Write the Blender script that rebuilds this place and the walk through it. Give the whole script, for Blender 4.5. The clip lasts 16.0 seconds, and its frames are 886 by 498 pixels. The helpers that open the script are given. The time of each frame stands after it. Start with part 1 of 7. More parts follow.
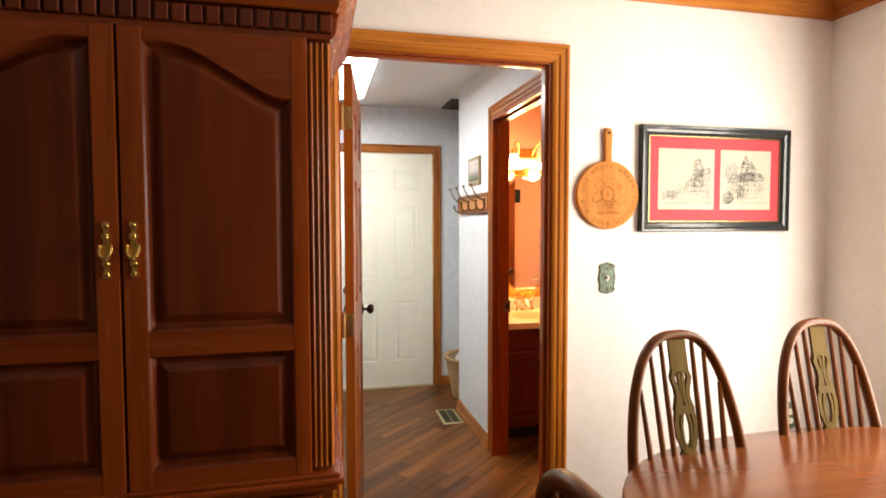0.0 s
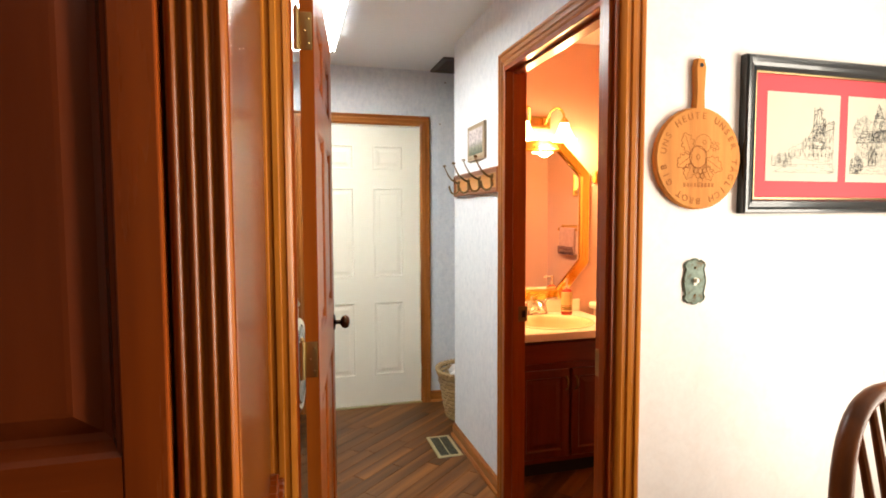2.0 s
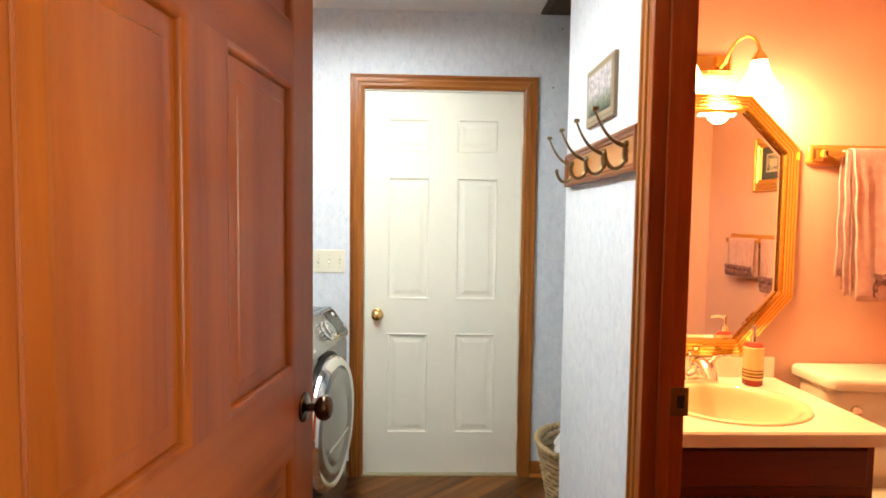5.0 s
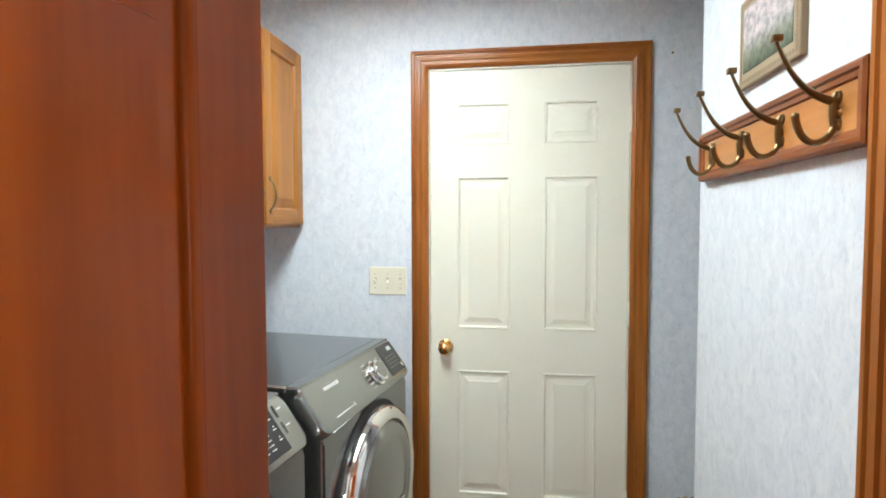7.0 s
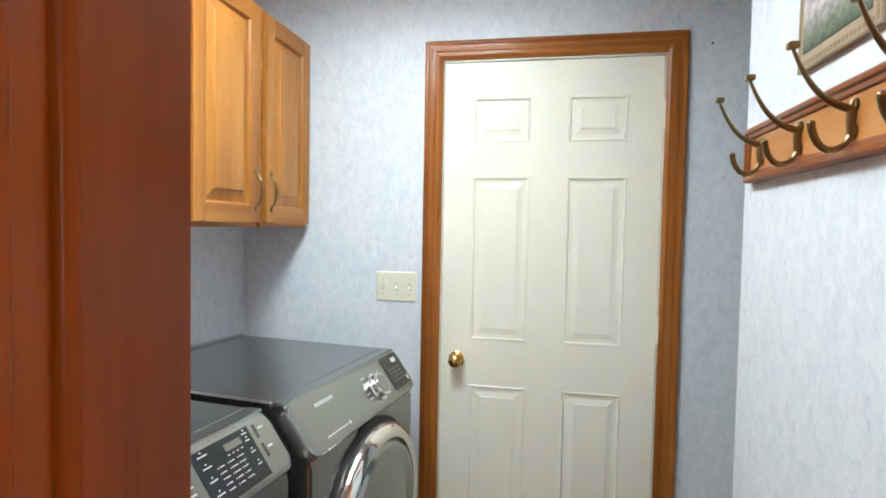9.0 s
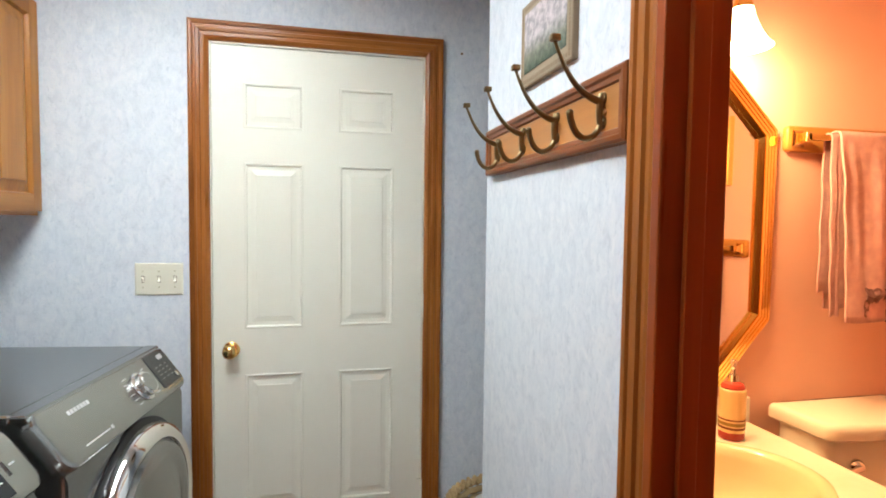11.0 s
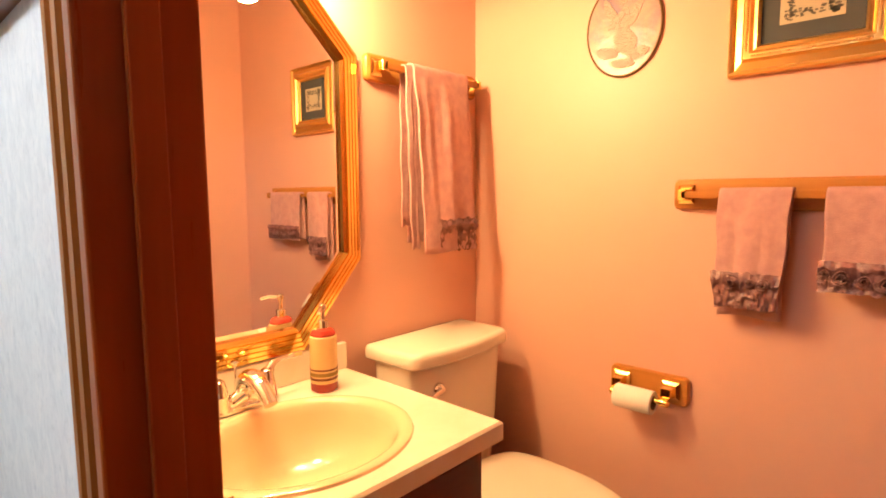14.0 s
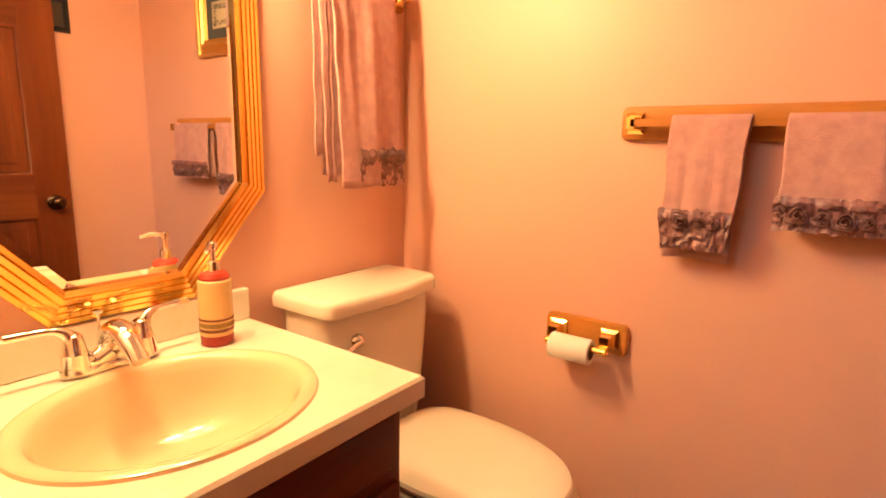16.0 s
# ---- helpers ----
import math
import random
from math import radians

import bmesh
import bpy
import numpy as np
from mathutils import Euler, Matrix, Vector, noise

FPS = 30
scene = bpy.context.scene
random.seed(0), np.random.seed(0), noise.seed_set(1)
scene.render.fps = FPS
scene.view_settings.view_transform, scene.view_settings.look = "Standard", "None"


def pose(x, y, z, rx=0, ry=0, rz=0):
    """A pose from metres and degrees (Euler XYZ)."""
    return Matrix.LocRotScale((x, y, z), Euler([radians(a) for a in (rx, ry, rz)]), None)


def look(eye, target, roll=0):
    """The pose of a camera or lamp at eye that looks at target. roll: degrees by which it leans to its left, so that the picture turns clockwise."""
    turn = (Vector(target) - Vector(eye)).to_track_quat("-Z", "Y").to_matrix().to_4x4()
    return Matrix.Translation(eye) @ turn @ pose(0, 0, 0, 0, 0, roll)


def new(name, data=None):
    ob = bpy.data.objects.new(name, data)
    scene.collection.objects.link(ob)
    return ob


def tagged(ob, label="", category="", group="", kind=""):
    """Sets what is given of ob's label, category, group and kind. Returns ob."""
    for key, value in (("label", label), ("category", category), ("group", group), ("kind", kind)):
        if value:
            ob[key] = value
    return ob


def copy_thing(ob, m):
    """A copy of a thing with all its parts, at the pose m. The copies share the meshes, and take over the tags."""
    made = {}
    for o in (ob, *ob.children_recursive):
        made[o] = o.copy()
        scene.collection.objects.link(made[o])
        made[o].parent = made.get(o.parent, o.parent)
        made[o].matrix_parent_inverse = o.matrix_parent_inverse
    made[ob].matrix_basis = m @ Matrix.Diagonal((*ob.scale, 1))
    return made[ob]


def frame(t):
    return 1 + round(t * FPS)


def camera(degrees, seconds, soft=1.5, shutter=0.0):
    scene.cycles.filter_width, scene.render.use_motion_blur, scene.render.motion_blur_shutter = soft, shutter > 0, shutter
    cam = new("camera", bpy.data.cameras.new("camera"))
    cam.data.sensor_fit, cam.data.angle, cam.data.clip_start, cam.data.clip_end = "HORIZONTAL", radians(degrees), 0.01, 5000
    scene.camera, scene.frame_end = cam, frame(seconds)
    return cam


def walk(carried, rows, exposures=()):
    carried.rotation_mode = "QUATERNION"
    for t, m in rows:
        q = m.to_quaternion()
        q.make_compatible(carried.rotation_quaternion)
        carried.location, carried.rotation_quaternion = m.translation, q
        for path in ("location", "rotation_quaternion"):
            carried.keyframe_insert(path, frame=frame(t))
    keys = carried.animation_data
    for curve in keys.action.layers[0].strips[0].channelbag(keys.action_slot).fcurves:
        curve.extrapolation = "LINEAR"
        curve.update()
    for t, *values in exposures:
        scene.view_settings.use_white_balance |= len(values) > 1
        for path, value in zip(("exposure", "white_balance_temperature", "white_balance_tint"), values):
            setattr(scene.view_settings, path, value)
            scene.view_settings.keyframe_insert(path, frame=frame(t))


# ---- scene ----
cam = camera(78.0, 16.0, soft=1.8)
PATH = [
    (0, (0.09, -0.083, 1.444), (0.54, 1.864, 1.35), -0.1),
    (0.5, (0.08, 0.057, 1.442), (0.535, 2.002, 1.339), -0.0),
    (1, (0.058, 0.253, 1.432), (0.52, 2.196, 1.32), 0.0),
    (1.5, (0.104, 0.457, 1.41), (0.597, 2.392, 1.294), -0.2),
    (2, (0.171, 0.703, 1.404), (0.704, 2.626, 1.28), -0.2),
    (2.5, (0.225, 0.866, 1.396), (0.8, 2.778, 1.28), -0.1),
    (3, (0.313, 1.086, 1.393), (0.875, 3.002, 1.278), 0.0),
    (3.5, (0.383, 1.274, 1.393), (0.9, 3.202, 1.275), 0.4),
    (4, (0.467, 1.46, 1.386), (0.87, 3.415, 1.268), 0.9),
    (4.5, (0.546, 1.635, 1.382), (0.761, 3.62, 1.265), 1.0),
    (4.7, (0.566, 1.685, 1.381), (0.709, 3.676, 1.269), 0.9),
    (6.8, (0.646, 2.283, 1.405), (0.425, 4.268, 1.301), 0.0),
    (7, (0.657, 2.336, 1.404), (0.370, 4.312, 1.308), -0.1),
    (7.5, (0.682, 2.444, 1.412), (0.240, 4.393, 1.330), -0.3),
    (8, (0.692, 2.517, 1.408), (0.178, 4.449, 1.335), 0.2),
    (8.2, (0.692, 2.531, 1.405), (0.175, 4.462, 1.333), 0.4),
    (10.5, (0.653, 2.416, 1.391), (0.887, 4.4, 1.298), 1.3),
    (11, (0.668, 2.41, 1.386), (1.108, 4.359, 1.281), 0.7),
    (11.5, (0.689, 2.416, 1.375), (1.346, 4.301, 1.253), 0.3),
    (12, (0.733, 2.435, 1.359), (1.595, 4.234, 1.217), -0.2),
    (12.5, (0.775, 2.483, 1.355), (1.83, 4.173, 1.181), -0.6),
    (13, (0.84, 2.533, 1.335), (2.067, 4.101, 1.145), -0.8),
    (13.5, (0.923, 2.556, 1.307), (2.298, 3.995, 1.108), -0.5),
    (14, (0.997, 2.555, 1.287), (2.461, 3.902, 1.081), -0.4),
    (14.5, (1.062, 2.57, 1.27), (2.566, 3.866, 1.031), -0.2),
    (15, (1.113, 2.598, 1.249), (2.641, 3.856, 0.963), 0.1),
    (15.5, (1.145, 2.62, 1.243), (2.698, 3.83, 0.893), 0.6),
    (16, (1.162, 2.639, 1.218), (2.747, 3.802, 0.847), 1.1),
]
EXPOSURE = [(0, 0.14, 6900, 9), (2.5, 0.12, 7000, 8), (4.0, 0.10, 6850, 5), (4.7, 0.16, 6700, 5), (7, 0.04, 6200, 3), (8.2, -0.02, 6100, 3), (10.5, -0.14, 6050, 4), (11.5, -0.19, 6400, 9), (12.5, -0.10, 6500, 10), (13.5, -0.12, 6500, 10), (14.5, -0.06, 6500, 8), (16, -0.12, 6500, 9)]
walk(cam, [(t, look(eye, target, roll)) for t, eye, target, roll in PATH], EXPOSURE)

# ---- world and lights ----
world = bpy.data.worlds.new("world")
scene.world = world
world.use_nodes = True
wn = world.node_tree
sky = wn.nodes.new("ShaderNodeTexSky")
sky.sky_type, sky.sun_disc = "NISHITA", False
sky.sun_elevation, sky.sun_rotation = radians(38), radians(287)
wn.links.new(sky.outputs[0], wn.nodes["Background"].inputs[0])
wn.nodes["Background"].inputs[1].default_value = 0.12
sun = new("sun", bpy.data.lights.new("sun", "SUN"))
sun.data.energy, sun.data.angle, sun.data.color = 2.5, radians(0.6), (1.0, 0.95, 0.88)
sun.matrix_world = look((-20, -6, 16), (0, 0, 0))


def area_lamp(name, eye, target, sx, sy, watts, colour):
    ob = new(name, bpy.data.lights.new(name, "AREA"))
    ob.data.shape, ob.data.size, ob.data.size_y = "RECTANGLE", sx, sy
    ob.data.energy, ob.data.color = watts, colour
    ob.matrix_world = look(eye, target)
    return ob


def point_lamp(name, at, watts, colour, radius):
    ob = new(name, bpy.data.lights.new(name, "POINT"))
    ob.data.energy, ob.data.color, ob.data.shadow_soft_size = watts, colour, radius
    ob.location = at
    return ob


DAY = (1.0, 0.93, 0.85)
area_lamp("window_light_east", (2.40, 0.80, 1.34), (0, 0.80, 1.22), 1.30, 1.40, 86, DAY)
BULB = (1.0, 0.64, 0.28)
TUBE = (0.93, 0.98, 1.0)

# ---- materials ----


def mat(name, rgb, rough=0.5, metal=0.0, **kw):
    m = bpy.data.materials.new(name)
    m.use_nodes = True
    b = m.node_tree.nodes["Principled BSDF"]
    b.inputs["Base Color"].default_value = (*rgb, 1)
    b.inputs["Roughness"].default_value = rough
    b.inputs["Metallic"].default_value = metal
    for k, v in kw.items():
        b.inputs[k.replace("_", " ")].default_value = v
    return m


def nd(m, kind, **inputs):
    n = m.node_tree.nodes.new(kind)
    for k, v in inputs.items():
        n.inputs[k].default_value = v
    return n


def ln(m, a, b):
    m.node_tree.links.new(a, b)


def coords(m, scale=(1, 1, 1), turn=(0, 0, 0), shift_by_object=False):
    tc = nd(m, "ShaderNodeTexCoord")
    mp = nd(m, "ShaderNodeMapping")
    mp.inputs["Scale"].default_value = scale
    mp.inputs["Rotation"].default_value = [radians(a) for a in turn]
    ln(m, tc.outputs["Object"], mp.inputs["Vector"])
    if shift_by_object:
        oi = nd(m, "ShaderNodeObjectInfo")
        mul = nd(m, "ShaderNodeMath")
        mul.operation = "MULTIPLY"
        mul.inputs[1].default_value = 37.0
        ln(m, oi.outputs["Random"], mul.inputs[0])
        ln(m, mul.outputs[0], mp.inputs["Location"])
    return mp.outputs["Vector"]


def ramp(m, fac, stops):
    r = nd(m, "ShaderNodeValToRGB")
    e = r.color_ramp.elements
    while len(e) < len(stops):
        e.new(0.5)
    for el, (p, c) in zip(e, stops):
        el.position, el.color = p, (*c, 1)
    ln(m, fac, r.inputs[0])
    return r.outputs[0]


def noise_tex(m, vec, scale, detail=4.0, rough=0.55, dist=0.0):
    n = nd(m, "ShaderNodeTexNoise", Scale=scale, Detail=detail, Roughness=rough, Distortion=dist)
    ln(m, vec, n.inputs["Vector"])
    return n.outputs["Fac"]


def bump(m, height, strength, dist=0.002, base=None):
    b = nd(m, "ShaderNodeBump", Strength=strength, Distance=dist)
    ln(m, height, b.inputs["Height"])
    if base is not None:
        ln(m, base, b.inputs["Normal"])
    ln(m, b.outputs[0], m.node_tree.nodes["Principled BSDF"].inputs["Normal"])
    return b.outputs[0]


def colour_in(m, sock):
    ln(m, sock, m.node_tree.nodes["Principled BSDF"].inputs["Base Color"])


def rough_in(m, fac, lo, hi):
    r = nd(m, "ShaderNodeMapRange")
    r.inputs["To Min"].default_value, r.inputs["To Max"].default_value = lo, hi
    ln(m, fac, r.inputs[0])
    ln(m, r.outputs[0], m.node_tree.nodes["Principled BSDF"].inputs["Roughness"])


def mix(m, fac, a, b, mode="MIX"):
    n = nd(m, "ShaderNodeMix")
    n.data_type, n.blend_type = "RGBA", mode
    if isinstance(fac, float):
        n.inputs[0].default_value = fac
    else:
        ln(m, fac, n.inputs[0])
    for sock, v in ((n.inputs[6], a), (n.inputs[7], b)):
        if isinstance(v, tuple):
            sock.default_value = (*v, 1)
        else:
            ln(m, v, sock)
    return n.outputs[2]


def wood(name, dark, mid, light, rough=0.3, axis="z", coat=0.1, scale=1.0, by_object=True, gloss_var=0.08, spec=0.25, grain=0.5, relief=0.16):
    """Stained wood with the grain along one axis."""
    m = mat(name, mid, rough, 0.0, Coat_Weight=coat, Coat_Roughness=0.16, Specular_IOR_Level=spec)
    s = {"x": (0.9, 13, 13), "y": (13, 0.9, 13), "z": (13, 13, 0.9)}[axis]
    v = coords(m, tuple(a * scale for a in s), shift_by_object=by_object)
    wide = noise_tex(m, v, 0.9, 4, 0.55, 0.3)
    fine = noise_tex(m, v, 4.5, 6, 0.6, 0.15)
    c = ramp(m, wide, [(0.28, dark), (0.5, mid), (0.72, light)])
    f = ramp(m, fine, [(0.30, (0.74, 0.71, 0.68)), (0.66, (1.04, 1.04, 1.04))])
    c = mix(m, grain, c, f, "MULTIPLY")
    big = noise_tex(m, coords(m, (1, 1, 1)), 1.7, 3)
    c = mix(m, 0.35, c, ramp(m, big, [(0.3, (0.72, 0.7, 0.68)), (0.7, (1.12, 1.1, 1.08))]), "MULTIPLY")
    colour_in(m, c)
    rough_in(m, fine, rough - gloss_var, rough + gloss_var)
    bump(m, fine, relief * grain, 0.0006)
    return m


TRIM_V = wood("oak_trim_upright", (0.26, 0.070, 0.008), (0.50, 0.165, 0.020), (0.64, 0.245, 0.036), 0.28)
TRIM_H = wood("oak_trim_across", (0.26, 0.070, 0.008), (0.50, 0.165, 0.020), (0.64, 0.245, 0.036), 0.28, "x")
TRIM_Y = wood("oak_trim_along", (0.26, 0.070, 0.008), (0.50, 0.165, 0.020), (0.64, 0.245, 0.036), 0.28, "y")
HALLTRIM_V = wood("hall_trim_upright", (0.21, 0.060, 0.011), (0.37, 0.125, 0.025), (0.48, 0.185, 0.042), 0.3)
HALLTRIM_H = wood("hall_trim_across", (0.21, 0.060, 0.011), (0.37, 0.125, 0.025), (0.48, 0.185, 0.042), 0.3, "x")
HALLTRIM_Y = wood("hall_trim_along", (0.21, 0.060, 0.011), (0.37, 0.125, 0.025), (0.48, 0.185, 0.042), 0.3, "y")
JAMB = wood("stained_jamb", (0.19, 0.034, 0.006), (0.31, 0.062, 0.010), (0.40, 0.092, 0.015), 0.30, grain=0.35)
DOOR_V = wood("stained_door_upright", (0.185, 0.040, 0.004), (0.305, 0.076, 0.008), (0.39, 0.112, 0.013), 0.31, coat=0.05, spec=0.24, grain=0.25, gloss_var=0.015, relief=0.01)
DOOR_H = wood("stained_door_across", (0.185, 0.040, 0.004), (0.305, 0.076, 0.008), (0.39, 0.112, 0.013), 0.31, "y", coat=0.05, spec=0.24, grain=0.25, gloss_var=0.015, relief=0.01)
DOOR_X = wood("stained_door_rail", (0.185, 0.040, 0.004), (0.305, 0.076, 0.008), (0.39, 0.112, 0.013), 0.31, "x", coat=0.05, spec=0.24, grain=0.25, gloss_var=0.015, relief=0.01)
# One cherry wood; light falling on stiles and pilasters is put into their colour.
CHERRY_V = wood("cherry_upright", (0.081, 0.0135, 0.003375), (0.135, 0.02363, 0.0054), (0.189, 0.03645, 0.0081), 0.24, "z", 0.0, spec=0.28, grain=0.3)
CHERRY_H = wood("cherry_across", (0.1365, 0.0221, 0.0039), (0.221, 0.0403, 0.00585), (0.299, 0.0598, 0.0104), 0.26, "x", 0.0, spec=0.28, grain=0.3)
CHERRY_F_LIT = wood("cherry_stile_lit", (0.1688, 0.02835, 0.00405), (0.2767, 0.0513, 0.00675), (0.3645, 0.0756, 0.0108), 0.26, "z", 0.0, spec=0.28, grain=0.3)
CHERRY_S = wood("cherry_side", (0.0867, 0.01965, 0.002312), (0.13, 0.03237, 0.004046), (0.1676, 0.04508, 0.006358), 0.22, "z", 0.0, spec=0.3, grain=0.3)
CHERRY_P_LIT = wood("cherry_pilaster_lit", (0.2808, 0.0663, 0.00702), (0.4056, 0.1131, 0.01404), (0.4836, 0.156, 0.0234), 0.24, "z", 0.0, spec=0.3, grain=0.3)
BATHDOOR_V = wood("bath_door_upright", (0.09, 0.018, 0.004), (0.15, 0.033, 0.007), (0.20, 0.049, 0.010), 0.32)
BATHDOOR_X = wood("bath_door_across", (0.09, 0.018, 0.004), (0.15, 0.033, 0.007), (0.20, 0.049, 0.010), 0.32, "x")
VANITY_V = wood("vanity_upright", (0.085, 0.014, 0.006), (0.14, 0.025, 0.009), (0.19, 0.036, 0.013), 0.35)
VANITY_H = wood("vanity_across", (0.085, 0.014, 0.006), (0.14, 0.025, 0.009), (0.19, 0.036, 0.013), 0.35, "x")
HONEY_V = wood("honey_oak_upright", (0.29, 0.105, 0.016), (0.44, 0.18, 0.032), (0.55, 0.25, 0.055), 0.38)
HONEY_Y = wood("honey_oak_across", (0.29, 0.105, 0.016), (0.44, 0.18, 0.032), (0.55, 0.25, 0.055), 0.38, "y")
CHAIR = wood("chair_wood", (0.06, 0.017, 0.004), (0.12, 0.036, 0.008), (0.19, 0.06, 0.013), 0.3, "z", 0.0, spec=0.22)
# Chair wood again, with the window's warm sheen put into the colour.
SPLAT_SHEEN = wood("chair_splat_sheen_wood", (0.075, 0.045, 0.010), (0.11, 0.068, 0.016), (0.145, 0.092, 0.024), 0.6, "z", 0.0, spec=0.06)
TABLE = wood("table_wood", (0.126, 0.0324, 0.009), (0.189, 0.0522, 0.0144), (0.252, 0.0792, 0.0234), 0.22, "x", 0.15, spec=0.4)
BOARD = wood("carved_board", (0.50, 0.185, 0.042), (0.61, 0.25, 0.060), (0.69, 0.30, 0.082), 0.6, "z", 0.0, spec=0.1)
BOARD_CUT = wood("carved_groove", (0.31, 0.10, 0.021), (0.39, 0.138, 0.030), (0.45, 0.17, 0.040), 0.6, "z", 0.0, spec=0.1)
RACK = wood("rack_wood", (0.16, 0.043, 0.012), (0.25, 0.072, 0.020), (0.32, 0.105, 0.03), 0.32, "y")
RACK_IN = wood("rack_panel_wood", (0.40, 0.16, 0.04), (0.50, 0.21, 0.055), (0.58, 0.26, 0.075), 0.32, "y")
BATHOAK = wood("bath_oak_across", (0.28, 0.10, 0.018), (0.44, 0.18, 0.036), (0.54, 0.24, 0.055), 0.35, "x")
BATHOAK_Y = wood("bath_oak_along", (0.28, 0.10, 0.018), (0.44, 0.18, 0.036), (0.54, 0.24, 0.055), 0.35, "y")


def paper(name, a, b, c, sx, sz, strength, rough=0.75, fleck=0.7):
    """Mottled wallpaper with an upright fibre."""
    m = mat(name, b, rough)
    v = coords(m, (sx, sx, sz))
    n1 = noise_tex(m, v, 1.0, 5, 0.65, 0.8)
    n2 = noise_tex(m, v, 5.0, 3, 0.6)
    col = ramp(m, n1, [(0.3, a), (0.5, b), (0.7, c)])
    col = mix(m, 0.35, col, ramp(m, n2, [(0.35, (0.91, 0.92, 0.93)), (0.6, (1, 1, 1))]), "MULTIPLY")
    n3 = noise_tex(m, v, 1.9, 3, 0.7, 1.6)
    col = mix(m, fleck, col, ramp(m, n3, [(0.33, (0.82, 0.84, 0.86)), (0.44, (1, 1, 1))]), "MULTIPLY")
    colour_in(m, col)
    bump(m, n2, strength, 0.001)
    return m


PAPER_BLUE = paper("blue_grey_wallpaper", (0.65, 0.695, 0.75), (0.73, 0.775, 0.825), (0.80, 0.83, 0.86), 34, 22, 0.2)
PAPER_CREAM = paper("cream_wallpaper", (0.845, 0.77, 0.71), (0.865, 0.80, 0.75), (0.885, 0.83, 0.785), 14, 14, 0.15, fleck=0.12)


def paint(name, rgb, rough, amount=0.15):
    m = mat(name, rgb, rough)
    v = coords(m)
    n = noise_tex(m, v, 260, 3)
    big = noise_tex(m, v, 2.2, 4)
    colour_in(m, mix(m, 0.5, (*rgb,), ramp(m, big, [(0.3, tuple(c * 0.93 for c in rgb)), (0.7, tuple(min(1, c * 1.05) for c in rgb))])))
    bump(m, n, amount, 0.0008)
    return m


PINK_PAINT = paint("peach_pink_paint", (0.73, 0.43, 0.335), 0.45)
WHITE_DOOR = paint("ivory_door_paint", (0.89, 0.865, 0.73), 0.42, 0.06)
CEIL = mat("stippled_ceiling", (0.78, 0.78, 0.77), 0.9)
cv = coords(CEIL)
bump(CEIL, noise_tex(CEIL, cv, 55, 4, 0.7), 0.9, 0.006)
BRASS = mat("polished_brass", (0.85, 0.58, 0.20), 0.16, 1.0)
AGED_BRASS = mat("aged_brass", (0.72, 0.46, 0.13), 0.3, 1.0)
bump(AGED_BRASS, noise_tex(AGED_BRASS, coords(AGED_BRASS), 130, 3), 0.6, 0.004)
OLD_BRASS = mat("antique_brass", (0.24, 0.17, 0.085), 0.33, 1.0)
HINGE = mat("dull_brass", (0.42, 0.29, 0.12), 0.38, 1.0)
CHROME = mat("chrome", (0.85, 0.84, 0.82), 0.08, 1.0)
GOLD = mat("gold_lacquer", (0.95, 0.62, 0.17), 0.14, 1.0)
bump(GOLD, noise_tex(GOLD, coords(GOLD), 14, 2), 0.08, 0.002)
GILT = mat("gilt_wood", (0.78, 0.50, 0.17), 0.3, 0.85)
bump(GILT, noise_tex(GILT, coords(GILT), 60, 3), 0.3, 0.002)
MIRROR = mat("mirror_glass", (0.95, 0.95, 0.94), 0.0, 1.0)
DARK_METAL = mat("bronze_knob", (0.10, 0.065, 0.04), 0.25, 1.0)
VERDIGRIS = mat("verdigris_plate", (0.22, 0.27, 0.2), 0.62, 0.2)
vv = coords(VERDIGRIS)
colour_in(VERDIGRIS, ramp(VERDIGRIS, noise_tex(VERDIGRIS, vv, 60, 4), [(0.36, (0.10, 0.07, 0.03)), (0.47, (0.13, 0.175, 0.13)), (0.7, (0.20, 0.26, 0.21))]))
bump(VERDIGRIS, noise_tex(VERDIGRIS, vv, 90, 3), 0.5, 0.002)
BRONZE_PLATE = mat("dark_bronze_plate", (0.055, 0.045, 0.025), 0.4, 0.7)
bump(BRONZE_PLATE, noise_tex(BRONZE_PLATE, coords(BRONZE_PLATE), 90, 3), 0.5, 0.002)
IVORY = mat("ivory_plastic", (0.80, 0.77, 0.62), 0.35)
BLACK = mat("black_lacquer", (0.016, 0.022, 0.024), 0.25, Coat_Weight=0.3)
RED_MAT = mat("red_mat_board", (0.62, 0.06, 0.075), 0.8)
PRINT = mat("cream_print_paper", (0.52, 0.49, 0.39), 0.8)
INK = mat("grey_ink", (0.13, 0.13, 0.125), 0.85)
INK_SOFT = mat("pale_grey_ink", (0.36, 0.345, 0.30), 0.85)
GLASS = mat("picture_glass", (1, 1, 1), 0.03, Transmission_Weight=1.0, IOR=1.3)
STEEL = mat("graphite_enamel", (0.25, 0.258, 0.252), 0.2, 0.85)
bump(STEEL, noise_tex(STEEL, coords(STEEL), 500, 2), 0.03, 0.0004)
STEEL_LIGHT = mat("console_silver", (0.36, 0.37, 0.355), 0.24, 0.85)
GLASS_DARK = mat("dark_display", (0.025, 0.027, 0.03), 0.12)
GREY_PRINT = mat("pale_lettering", (0.62, 0.62, 0.60), 0.5)
PORCELAIN = mat("cream_porcelain", (0.84, 0.79, 0.68), 0.12, Coat_Weight=0.5)
SINK = mat("buff_basin", (0.74, 0.57, 0.37), 0.16, Coat_Weight=0.3)
COUNTER = mat("cultured_marble", (0.82, 0.76, 0.64), 0.18, Coat_Weight=0.4)
